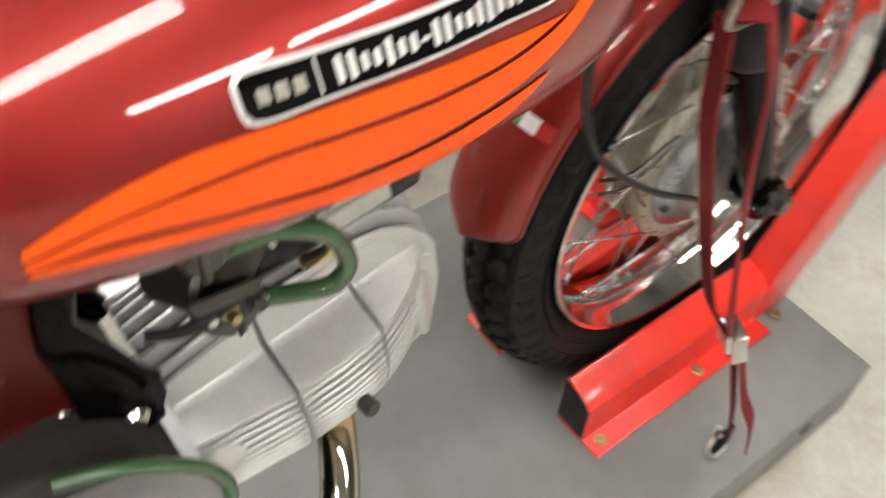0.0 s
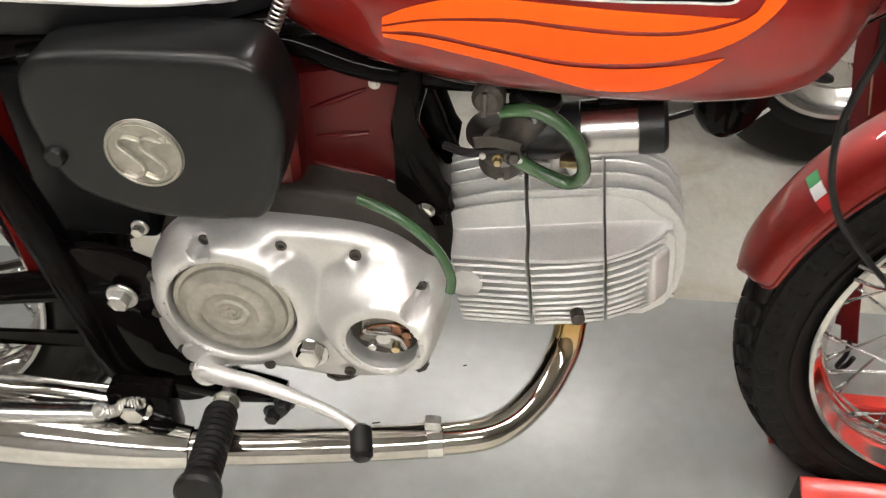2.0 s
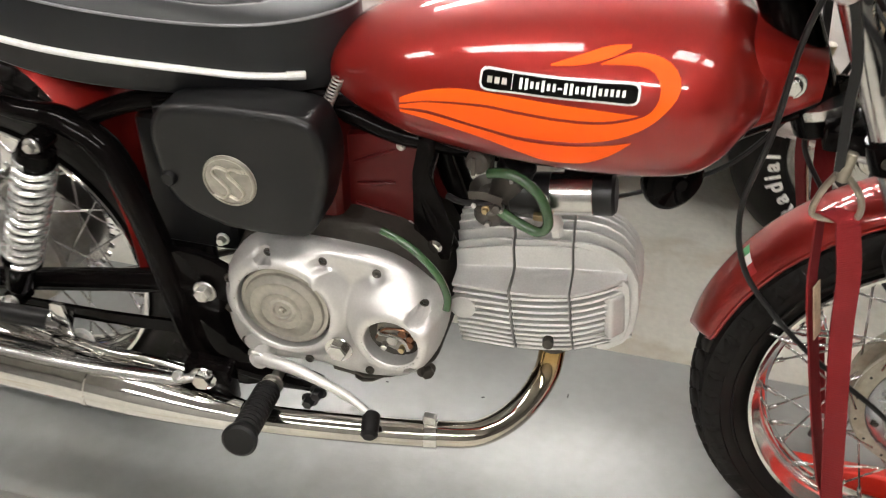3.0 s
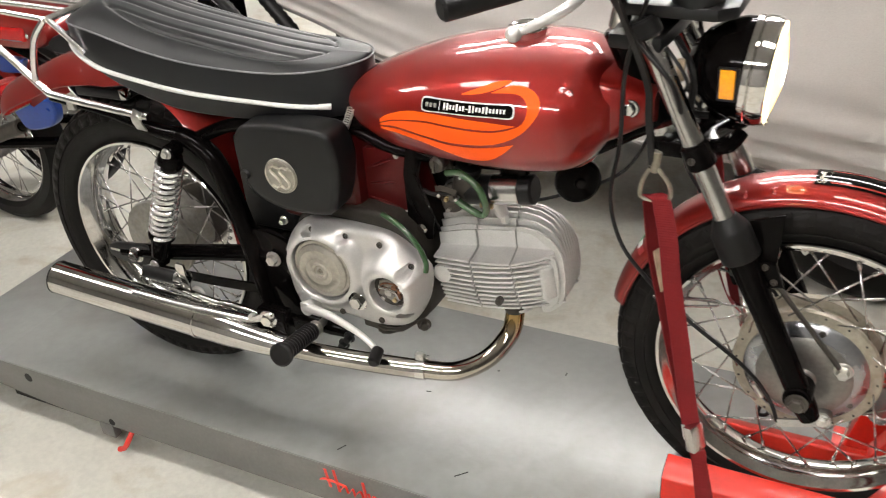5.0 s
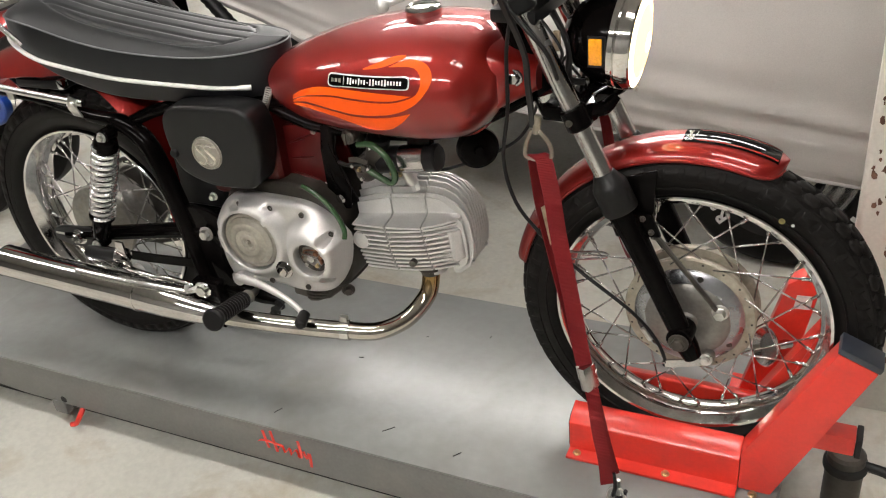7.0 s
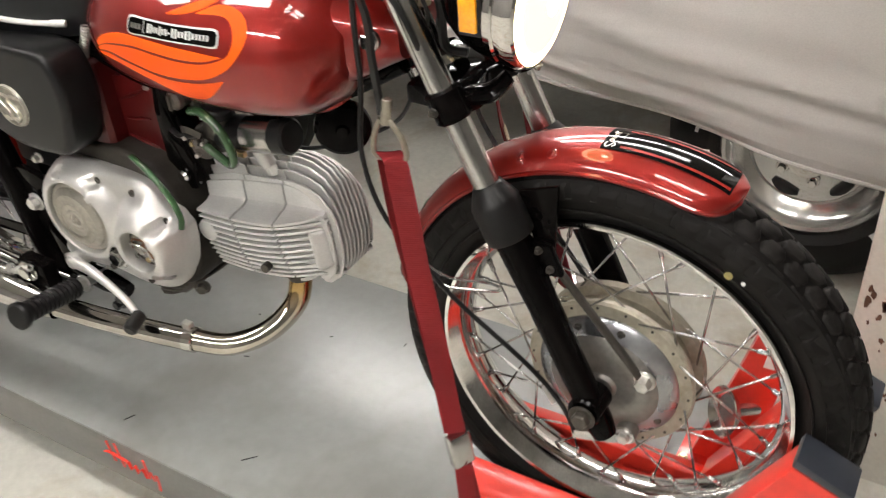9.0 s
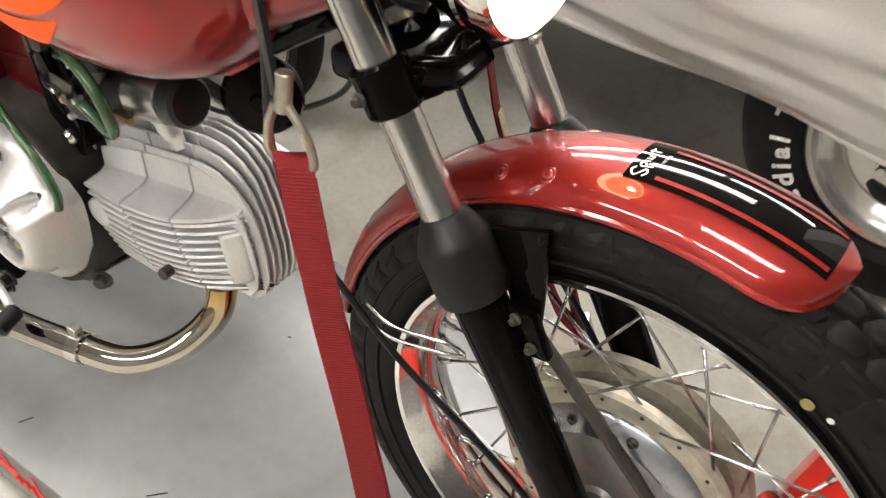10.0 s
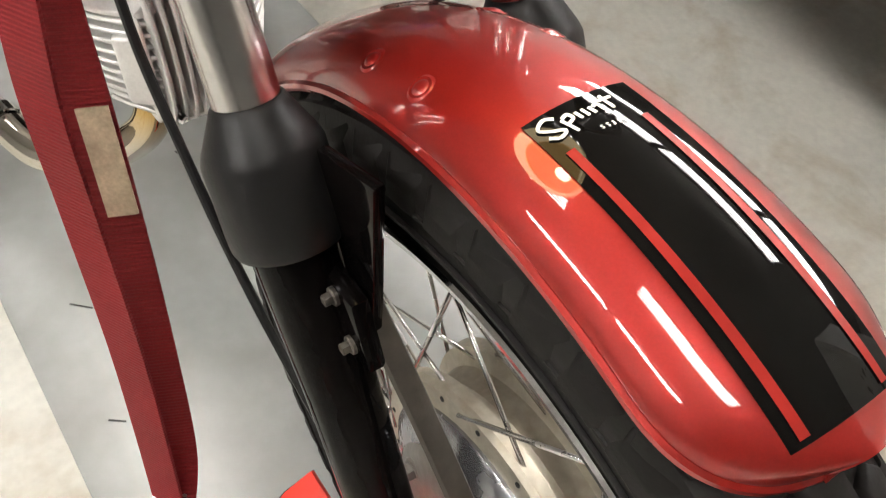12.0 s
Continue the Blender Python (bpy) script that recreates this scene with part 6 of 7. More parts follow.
hub_c = Vector((0.588, 0, 0.418))
levels = [1.0, 0.992, 0.98, 0.965, 0.948, 0.93, 0.91] + [0.89 - 0.89 * k / 48 for k in range(49)]
rim_pts = [Vector((p[0], 0, p[1])) for p in smooth_outline(cover_line, 2)]
rows = []
for f in levels:
    ring = []
    for q in rim_pts:
        s = hub_c.lerp(q, max(f, 0.004))
        ring.append(Vector((s.x, COVER_Y - cover_relief(s.x, s.z), s.z)))
    rows.append(ring)
skirt = [Vector((q.x, -0.090, q.z)) for q in rim_pts]
timing = part("timing_cover", loft([skirt] + rows), ALU_COVER, engine, "satin cast aluminium engine cover", 55)
yc = COVER_Y - 0.024
part("clutch_rim", lathe([(CLUTCH_R + 0.006, -0.0022), (CLUTCH_R + 0.003, -0.0002), (CLUTCH_R + 0.001, 0.0), (CLUTCH_R - 0.0008, -0.0014), (CLUTCH_R - 0.001, -0.026)], (CLUTCH.x, yc, CLUTCH.z), (0, -1, 0), 96), ALU_COVER, timing)
part("clutch_recess", lathe([(CLUTCH_R + 0.001, 0.003), (0.05, 0.003)], (CLUTCH.x, COVER_Y, CLUTCH.z), (0, -1, 0), 64), DARK, timing)
part("clutch_cap", lathe([(0.0645, 0.002), (0.0655, 0.013), (0.0635, 0.0165), (0.0585, 0.0175), (0.0565, 0.021), (0.0465, 0.0260), (0.0435, 0.0250), (0.033, 0.0265), (0.0300, 0.0280), (0.0270, 0.0268), (0.020, 0.0262), (0.017, 0.0282), (0.013, 0.0278), (0.011, 0.0245), (0.006, 0.0245), (0.006, 0.0275), (0, 0.0275)], (CLUTCH.x, COVER_Y, CLUTCH.z), (0, -1, 0), 72), CAP_METAL, timing, "dull domed clutch cap")
part("cap_nut", hexbolt((CLUTCH.x, COVER_Y - 0.0265, CLUTCH.z), (0, -1, 0), 0.0045, 0.004, False), CAP_METAL, timing)
yp = COVER_Y - 0.046
part("points_rim", lathe([(POINTS_R + 0.005, -0.0020), (POINTS_R + 0.0025, -0.0002), (POINTS_R + 0.0008, 0.0), (POINTS_R - 0.0008, -0.0012), (POINTS_R - 0.0010, -0.026)], (POINTS.x, yp, POINTS.z), (0, -1, 0), 72), ALU_COVER, timing, "rounded points housing")
part("points_well", lathe([(POINTS_R + 0.0005, -0.022), (0.030, -0.0225), (0, -0.0225)], (POINTS.x, yp, POINTS.z), (0, -1, 0), 40), ALU_DARK, timing)
pc = Vector((POINTS.x, yp + 0.018, POINTS.z))
part("points_plate", prism([(pc.x - 0.026, pc.z - 0.012), (pc.x + 0.012, pc.z - 0.026), (pc.x + 0.028, pc.z + 0.004), (pc.x + 0.002, pc.z + 0.028), (pc.x - 0.022, pc.z + 0.018)], pc.y - 0.002, pc.y + 0.002, 0.001), ALU_DRUM, timing)
for k, (dx, dz, r, m) in enumerate(((0, 0, 0.008, STEEL), (0.014, 0.014, 0.006, COPPER), (-0.016, 0.010, 0.0045, STEEL), (0.012, -0.015, 0.0045, BRASS), (-0.012, -0.014, 0.0045, STEEL), (0.023, -0.003, 0.006, COPPER), (0.024, 0.008, 0.005, COPPER))):
    part("points_screw", rod((pc.x + dx, pc.y - 0.001, pc.z + dz), (pc.x + dx, pc.y - 0.011, pc.z + dz), r, 14), m, timing)
part("points_arm", tube([(pc.x - 0.016, pc.y - 0.010, pc.z + 0.010), (pc.x, pc.y - 0.013, pc.z + 0.012), (pc.x + 0.016, pc.y - 0.010, pc.z + 0.004), (pc.x + 0.022, pc.y - 0.009, pc.z - 0.012)], 0.0032, 8, 4), STEEL, timing)
part("points_wire", tube([(pc.x - 0.024, pc.y - 0.004, pc.z - 0.004), (pc.x - 0.010, pc.y - 0.012, pc.z + 0.020), (pc.x + 0.014, pc.y - 0.012, pc.z + 0.024), (pc.x + 0.028, pc.y - 0.004, pc.z + 0.012)], 0.0018, 8, 5), COPPER, timing)
part("inspection_plug", hexbolt((0.604, COVER_Y - 0.022, 0.374), (0, -1, 0), 0.0145, 0.010), CHROME, timing, "bright hexagon plug")
for bx, bz in COVER_SCREWS:
    by = COVER_Y + 0.003
    part("cover_screw", lathe([(0.0066, -0.001), (0.0064, 0.0042), (0.0050, 0.0050), (0.0030, 0.0048), (0.0026, 0.0030), (0, 0.0030)], (bx, by, bz), (0, -1, 0), 16), ALU_DARK, timing)
part("kick_boss", rod((0.470, -0.10, 0.345), (0.470, -0.136, 0.345), 0.016, 20), ALU_COVER, timing)

# finned cylinder in three blocks, leaning slightly up towards the front
CYL = Matrix.Translation((0.752, 0.006, 0.438)) @ Matrix.Rotation(radians(-7.0), 4, "Y")


def cyl_part(name, bm, label="", parent=None):
    bm.transform(CYL)
    return part(name, bm, ALU, parent or bike, label, 38)


BLOCKS = ((0.0, 0.0780), (0.0815, 0.1575), (0.1600, 0.236))
PLAN = ((0.0, 0.078, 0.125, 0.157, 0.180, 0.200, 0.215, 0.229), (0.0865, 0.0950, 0.0940, 0.0890, 0.0800, 0.0690, 0.0575, 0.0445))


def plan(u):
    """Half width of the fins along the cylinder."""
    return float(np.interp(u, *PLAN))


def shoulder(u):
    """Section of the step between the side fins and the top fins: a sloping shelf and a steep cheek."""
    w = plan(u)
    z = float(np.interp(u, (0.0, 0.078, 0.157, 0.229), (0.0345, 0.0335, 0.0300, 0.0310)))
    foot = min(float(np.interp(u, (0.0, 0.157, 0.229), (0.0530, 0.0480, 0.0420))), w - 0.003)
    foot_z = float(np.interp(u, (0.0, 0.16, 0.20, 0.229), (0.0385, 0.0400, 0.0380, 0.0335)))
    top_z = float(np.interp(u, (0.0, 0.03, 0.072, 0.157, 0.172, 0.190, 0.207, 0.220, 0.229), (0.0640, 0.0690, 0.0735, 0.0750, 0.0730, 0.0665, 0.0560, 0.0450, 0.0360)))
    return [(w, z - 0.0048), (w, z), (foot + 0.008, foot_z - 0.0015), (foot, foot_z + 0.003), (foot - 0.0035, top_z), (foot - 0.0075, top_z), (foot - 0.020, z - 0.004)]


for b, (u0, u1) in enumerate(BLOCKS):
    head = b == 2
    core = [(-0.046, -0.082), (-0.066, -0.058), (-0.066, 0.030), (-0.036, 0.036), (-0.036, 0.064), (0.036, 0.064), (0.036, 0.036), (0.066, 0.030), (0.066, -0.058), (0.046, -0.082)]
    if head:
        bm = loft([[Vector((u, y * f, z)) for y, z in core] for u, f in ((u0, 1.0), (0.190, 0.96), (0.210, 0.78), (0.222, 0.60))])
    else:
        bm = prism(core, u0, u1, 0.004, axis="x")
    stations = np.linspace(u0, 0.229 if head else u1, 9 if head else 5)
    for s in (-1, 1):
        joined(bm, soften(loft([[Vector((u, s * y, z)) for y, z in shoulder(u)] for u in stations]), 0.0014, 2, 24))
    block = cyl_part("cylinder_head" if head else "cylinder_barrel", bm, "finned cast aluminium cylinder head" if head else "finned cast aluminium cylinder barrel")
    for s in (-1, 1):
        for k in range(10):
            w = -0.0765 + 0.0106 * k
            fall = 0.014 * (max(0.0, 6.0 - k) / 6.0) ** 1.6
            edge = [(u, s * (plan(u) - fall)) for u in stations]
            pts = [(u0, s * 0.05)] + edge + ([(0.2335, s * 0.036)] if head else [(u1, s * 0.05)])
            cyl_part("fin", prism(pts[::s], w, w + 0.0043, 0.0013, 1, axis="z"), parent=block)
    for k in range(9):
        v = -0.0392 + 0.0098 * k
        crest = 0.1080 - 0.027 * (abs(v) / 0.0392) ** 2
        if head:
            pts = [(u0, 0.05), (u0, crest), (u1 - 0.062, crest), (u1 - 0.036, crest - 0.006), (u1 - 0.014, crest - 0.020), (u1 + 0.001, crest - 0.042), (u1 + 0.0075, 0.02), (u1 + 0.0075, -0.026), (u1 + 0.001, -0.060), (u1 - 0.012, -0.084), (u1 - 0.036, -0.100), (u1 - 0.05, -0.100), (u1 - 0.05, 0.05)]
        else:
            drop = 0.010 if b == 0 else 0.0
            pts = [(u0, 0.05), (u0, crest - drop), (u0 + 0.05, crest), (u1, crest), (u1, 0.05)]
        cyl_part("fin", prism(pts, v - 0.0019, v + 0.0019, 0.0010, 1), parent=block)
        if not head:
            cyl_part("fin", prism([(u0, -0.07), (u1, -0.07), (u1, -0.096), (u0, -0.096)], v - 0.0017, v + 0.0017, 0.0009, 1), parent=block)
    if head:
        for v in (-0.0480, 0.0480):
            cyl_part("fin", prism([(0.190, 0.032), (0.222, 0.032), (0.2315, 0.022), (0.2335, -0.010), (0.2315, -0.045), (0.224, -0.070), (0.208, -0.086), (0.190, -0.088)], v - 0.0019, v + 0.0019, 0.0010, 1), parent=block)
bm = box((-0.014, -0.008, -0.034), (0.014, 0.008, 0.034), 0.0075, 4)
bm.transform(Matrix.Translation((0.2130, -0.0545, -0.024)) @ Matrix.Rotation(radians(46), 4, "Z"))
cyl_part("rocker_boss", bm)
cyl_part("base_boss", lathe([(0.020, 0.0), (0.018, 0.006), (0.011, 0.009), (0, 0.009)], (0.012, -0.083, -0.004), (0, -1, 0), 24))
bm = rod((0.128, -0.090, -0.047), (0.130, -0.1035, -0.046), 0.0075, 14)
bm.transform(CYL)
part("drain_screw", bm, ALU_DARK, engine)
bm = lathe([(0.026, 0), (0.026, 0.02), (0.0225, 0.03)], (0.135, -0.02, -0.078), (0, 0, -1), 24)
cyl_part("exhaust_port", bm)
bm = rod((0.135, -0.034, 0.10), (0.120, -0.040, 0.150), 0.012, 16)
bm.transform(CYL)
part("spark_plug_cap", bm, ALU_COVER, engine)
bm = rod((0.137, -0.033, 0.085), (0.135, -0.034, 0.112), 0.009, 6)
bm.transform(CYL)
part("spark_plug", bm, DECAL_WHITE, engine)

# carburettor, petcock, hoses, coil, horn
carb = part("carburettor", rod((0.775, -0.02, 0.590), (0.795, -0.068, 0.606), 0.021, 24, 0.004), ALU_DARK, bike, "grimy aluminium carburettor")
part("float_bowl", lathe([(0, -0.022), (0.017, -0.020), (0.022, -0.012), (0.022, 0.008), (0.014, 0.014)], (0.795, -0.070, 0.598), (0, -0.3, 1), 24), ALU_DARK, carb)
part("mixing_chamber", rod((0.800, -0.052, 0.585), (0.822, -0.060, 0.652), 0.021, 20, 0.003), ALU_DARK, carb)
part("carb_top", rod((0.820, -0.059, 0.646), (0.826, -0.061, 0.664), 0.024, 24, 0.003), BLACK_SATIN, carb)
part("idle_screw", hexbolt((0.792, -0.088, 0.604), (0, -1, 0.2), 0.004, 0.008), BRASS, carb)
part("intake_stub", tube([(0.80, -0.03, 0.592), (0.832, -0.012, 0.586), (0.851, 0.0, 0.562), (0.853, 0.0, 0.515)], 0.019, 18, 6), ALU_COVER, carb, "bare aluminium intake stub")
part("throttle_cable", tube([(0.826, -0.061, 0.66), (0.84, -0.05, 0.69), (0.90, -0.03, 0.70), (1.05, -0.03, 0.72), (1.14, -0.05, 0.80)], 0.0032, 8), CABLE, carb)
tap = part("petcock", lathe([(0, 0.034), (0.010, 0.034), (0.0125, 0.031), (0.0145, 0.029), (0.0150, 0.021), (0.0125, 0.017), (0.0125, 0.008), (0.009, 0.0), (0, 0.0)], (0.785, -0.070, 0.674), (-0.15, -1, 0.05), 24), ALU_DARK, bike, "fuel tap under the tank")
part("tap_body", rod((0.787, -0.064, 0.690), (0.787, -0.064, 0.650), 0.009, 14), ALU_DARK, tap)
part("tap_lever", box((0.776, -0.107, 0.662), (0.781, -0.102, 0.686), 0.0015), ALU_DARK, tap)
part("hose_clip", tube([(0.806, -0.082, 0.655), (0.818, -0.090, 0.662), (0.824, -0.095, 0.652)], 0.0022, 8), ZINC, tap)
part("fuel_hose", tube([(0.793, -0.084, 0.655), (0.825, -0.092, 0.662), (0.858, -0.096, 0.642), (0.872, -0.096, 0.606), (0.862, -0.092, 0.586), (0.838, -0.088, 0.590), (0.806, -0.086, 0.606)], 0.0068, 12, 8), GREEN_HOSE, bike, "green fuel hose")
part("breather_hose", tube([(0.660, -0.104, 0.5585), (0.690, -0.112, 0.552), (0.717, -0.116, 0.535), (0.740, -0.117, 0.508), (0.752, -0.118, 0.478), (0.752, -0.122, 0.460)], 0.0054, 12, 8), GREEN_HOSE, bike, "green breather hose")
cd = Vector((0.132, 0.0, 0.020))
c0 = Vector((0.815, -0.048, 0.609))
coil_ob = part("ignition_coil", rod(c0, c0 + cd, 0.0270, 28, 0.004), BLACK_SATIN, bike, "black ignition coil with a bare metal clamp band")
part("clamp_band", rod(c0 + cd * 0.40, c0 + cd * 0.80, 0.0280, 28, 0.001), STEEL, coil_ob)
part("coil_bracket", box((0.88, -0.05, 0.64), (0.93, -0.03, 0.70), 0.003), BLACK, coil_ob)
part("coil_tab", box((0.850, -0.078, 0.592), (0.875, -0.070, 0.600), 0.001), BRASS, coil_ob)
for bx, bz in ((0.778, 0.612), (0.812, 0.610), (0.796, 0.586)):
    part("bowl_screw", rod((bx, -0.084, bz), (bx, -0.096, bz), 0.0034, 10), ZINC, carb)
part("choke_lever", swept_rect([(0.770, -0.088, 0.622), (0.790, -0.094, 0.628), (0.812, -0.092, 0.622)], 0.010, 0.0025, across=(0, 0.2, 1), steps=3), ALU_DARK, carb)
part("banjo_bolt", hexbolt((0.806, -0.092, 0.612), (0.1, -1, 0.3), 0.0060, 0.009), ALU_DARK, carb)
part("drip_hose", tube([(0.741, -0.080, 0.611), (0.758, -0.088, 0.611), (0.772, -0.090, 0.612), (0.802, -0.090, 0.619)], 0.0042, 10, 6), CABLE, carb)
part("loom", tube([(0.70, -0.060, 0.690), (0.76, -0.062, 0.676), (0.83, -0.064, 0.682), (0.93, -0.055, 0.690)], 0.0075, 10, 6), CABLE, bike, "taped wiring loom")
for s in (-1, 1):
    part("frame_gusset", prism([(0.698, 0.676), (0.707, 0.677), (0.711, 0.627), (0.726, 0.591), (0.739, 0.554), (0.746, 0.543), (0.740, 0.496), (0.709, 0.491), (0.690, 0.540), (0.689, 0.625)], s * 0.056, s * 0.062, 0.002), BLACK, bike, "gloss black frame gusset")
    part("gusset_bolt", lathe([(0.011, 0), (0.0105, 0.004), (0.007, 0.008), (0, 0.009)], (0.720, s * 0.062, 0.517), (0, s, 0), 20), CHROME, bike)
horn = part("horn", lathe([(0.0, 0.022), (0.008, 0.022), (0.010, 0.016), (0.034, 0.013), (0.040, 0.008), (0.0415, 0.0), (0.038, -0.012), (0.020, -0.022), (0, -0.024)], (1.010, -0.010, 0.640), (0.55, -0.83, 0.05), 36), BLACK, bike, "round black horn")
part("horn_bracket", box((0.99, -0.01, 0.64), (1.00, 0.01, 0.73), 0.002), BLACK, horn)
part("clutch_cable", tube([(1.14, 0.0, 0.76), (1.095, 0.03, 0.668), (1.045, 0.038, 0.620), (0.94, 0.042, 0.567), (0.87, 0.045, 0.546), (0.80, 0.045, 0.545)], 0.0032, 8), CABLE, bike)
part("brake_cable", tube([(1.145, -0.085, 1.00), (1.112, -0.085, 0.88), (1.104, -0.080, 0.755), (1.090, -0.078, 0.655), (1.108, -0.078, 0.574), (1.150, -0.077, 0.515), (1.220, -0.076, 0.447), (1.326, -0.070, 0.364), (1.372, -0.060, 0.300), (1.390, -0.055, 0.250)], 0.0036, 10, 8), CABLE, bike, "black front brake cable")
part("speedo_cable", tube([(1.19, 0.03, 0.93), (1.20, 0.08, 0.80), (1.165, 0.095, 0.68), (1.20, 0.09, 0.60), (1.33, 0.075, 0.45), (1.40, 0.06, 0.36)], 0.0036, 8), CABLE, bike)
part("wiring_loom", tube([(1.17, -0.02, 0.91), (1.205, -0.045, 0.86), (1.20, -0.03, 0.80), (1.225, -0.02, 0.79)], 0.006, 8), CABLE, bike)
part("wire_connector", box((1.178, -0.05, 0.852), (1.190, -0.038, 0.885), 0.002), TAN, bike)
for k, dy in enumerate((-0.055, -0.03, 0.0, 0.03)):
    part("wire", tube([(1.16 + 0.01 * k, dy, 0.91), (1.20 + 0.008 * k, dy - 0.012, 0.86), (1.185, dy + 0.01, 0.82), (1.21, dy, 0.79)], 0.0028, 6), CABLE, bike)

# handlebar, controls, instruments
part("handlebar", tube([(1.00, -0.40, 1.062), (1.06, -0.33, 1.068), (1.10, -0.23, 1.055), (1.105, -0.12, 1.01), (1.095, -0.05, 0.965), (1.095, 0.06, 0.965), (1.105, 0.13, 1.01), (1.10, 0.24, 1.055), (1.06, 0.34, 1.068), (1.00, 0.41, 1.062)], 0.0111, 14, 8), CHROME, bike, "chromed handlebar")
for s in (-1, 1):
    part("grip", rod((0.985, s * 0.425, 1.060), (1.058, s * 0.335, 1.068), 0.0165, 20, 0.004), RUBBER_SOFT, bike, "black rubber grip")
    part("control_lever", tube([(1.115, s * 0.27, 1.060), (1.135, s * 0.32, 1.068), (1.130, s * 0.385, 1.060), (1.100, s * 0.415, 1.046), (1.084, s * 0.427, 1.041)], [0.006, 0.0075, 0.0068, 0.006, 0.005], 12, 6), ALU_COVER, bike, "ball-ended alloy lever")
    ball = bmesh.new()
    bmesh.ops.create_uvsphere(ball, u_segments=20, v_segments=12, radius=0.0095)
    ball.transform(Matrix.Translation((1.080, s * 0.430, 1.039)))
    part("lever_ball", ball, ALU_COVER, bike)
    part("lever_perch", rod((1.085, s * 0.26, 1.058), (1.118, s * 0.27, 1.060), 0.012, 16), BLACK, bike)
    part("bar_riser", rod((1.085, s * 0.045 + WY * 0.5, 0.925), (1.095, s * 0.045 + WY * 0.5, 0.975), 0.016, 18), CHROME, bike)
part("instrument_bracket", prism([(1.10, -0.075), (1.24, -0.085), (1.265, -0.06), (1.265, 0.06), (1.24, 0.085), (1.10, 0.075)], 0.955, 0.975, 0.007, axis="z"), BLACK_SATIN, bike, "black instrument bracket")
for s in (-1, 1):
    part("instrument", lathe([(0, -0.02), (0.036, -0.018), (0.040, -0.008), (0.041, 0.035), (0.038, 0.040), (0.034, 0.040), (0.033, 0.036), (0, 0.036)], (1.205, s * 0.043, 0.985), (-0.35, 0, 0.94), 32), BLACK_SATIN, bike, "black round instrument")
part("lever_cable", tube([(1.125, -0.285, 1.062), (1.10, -0.17, 1.03), (1.10, -0.10, 0.975), (1.135, -0.095, 0.92), (1.185, -0.098, 0.865), (1.20, -0.08, 0.80)], 0.004, 10, 8), CABLE, bike, "black control cable")
part("cable_adjuster", rod((1.118, -0.25, 1.055), (1.108, -0.21, 1.043), 0.0062, 12), ZINC, bike)
part("chalk_dot", rod((1.567, FRONT.y - 0.0474, 0.574), (1.567, FRONT.y - 0.0464, 0.574), 0.0055, 16), YELLOW, front_hub)
part("chalk_dot", rod((1.585, FRONT.y - 0.0474, 0.568), (1.585, FRONT.y - 0.0464, 0.568), 0.003, 8), DECAL_WHITE, front_hub)


# ---- the two motorcycles parked behind ----
def simple_wheel(parent, c, r, rim_r, half, name="wheel"):
    w = part(name, rod(c + Vector((0, -0.06, 0)), c + Vector((0, 0.06, 0)), 0.075, 28, 0.008), ALU_DRUM, parent)
    part("tyre", lathe([(rim_r, half * 0.7), (rim_r + 0.02, half), (r - 0.03, half), (r - 0.006, half * 0.6), (r, 0), (r - 0.006, -half * 0.6), (r - 0.03, -half), (rim_r + 0.02, -half), (rim_r, -half * 0.7)], c, (0, 1, 0), 72), RUBBER, w)
    part("rim", lathe([(rim_r + 0.006, half * 0.72), (rim_r + 0.002, half * 0.78), (rim_r - 0.012, half * 0.5), (rim_r - 0.018, 0), (rim_r - 0.012, -half * 0.5), (rim_r + 0.002, -half * 0.78), (rim_r + 0.006, -half * 0.72)], c, (0, 1, 0), 72), CHROME, w)
    sp = tube([(0.06, 0, 0.04), (rim_r - 0.015, 0, 0.0)], 0.0016, 6, 1)
    me = bpy.data.meshes.new("spoke")
    sp.to_mesh(me)
    sp.free()
    me.materials.append(STEEL)
    for k in range(32):
        a = 2 * math.pi * k / 32
        flip = Matrix.Diagonal((1, 1, -1 if k % 2 else 1, 1))
        place_mesh("spoke", me, w, m=Matrix.Translation(c + Vector((0, 0.02 if k % 4 < 2 else -0.02, 0))) @ Matrix.Rotation(a, 4, "Y") @ flip)
    return w


bike2 = thing("parked_motorcycle", "red and blue trail motorcycle parked behind the lift", "motorcycle", (-1.4, 0.60, FLOOR_Z), "parked motorcycles")
C2 = Vector((-1.40, 0.60, FLOOR_Z + 0.325))
simple_wheel(bike2, C2, 0.325, 0.245, 0.05)
part("swingarm", tube([C2 + Vector((-0.02, -0.085, 0)), C2 + Vector((0.25, -0.085, 0.04)), C2 + Vector((0.45, -0.085, 0.07))], 0.019, 10), BLACK, bike2)
part("shock_absorber", rod(C2 + Vector((0.06, -0.11, 0.03)), C2 + Vector((0.30, -0.11, 0.12)), 0.026, 18), ALU_DARK, bike2, "silver and black damper")
part("shock_rod", rod(C2 + Vector((0.28, -0.11, 0.11)), C2 + Vector((0.44, -0.11, 0.17)), 0.017, 14), BLACK, bike2)
fend = []
for k in range(15):
    a = radians(25 + 9.5 * k)
    c = C2 + Vector((0.40 * math.cos(a), 0, 0.42 * math.sin(a)))
    rr = Vector((math.cos(a), 0, math.sin(a)))
    fend.append([c + Vector((0, w, 0)) + rr * d for w, d in ((-0.085, -0.035), (-0.07, 0.0), (0, 0.015), (0.07, 0.0), (0.085, -0.035), (0.07, -0.006), (0, 0.008), (-0.07, -0.006))])
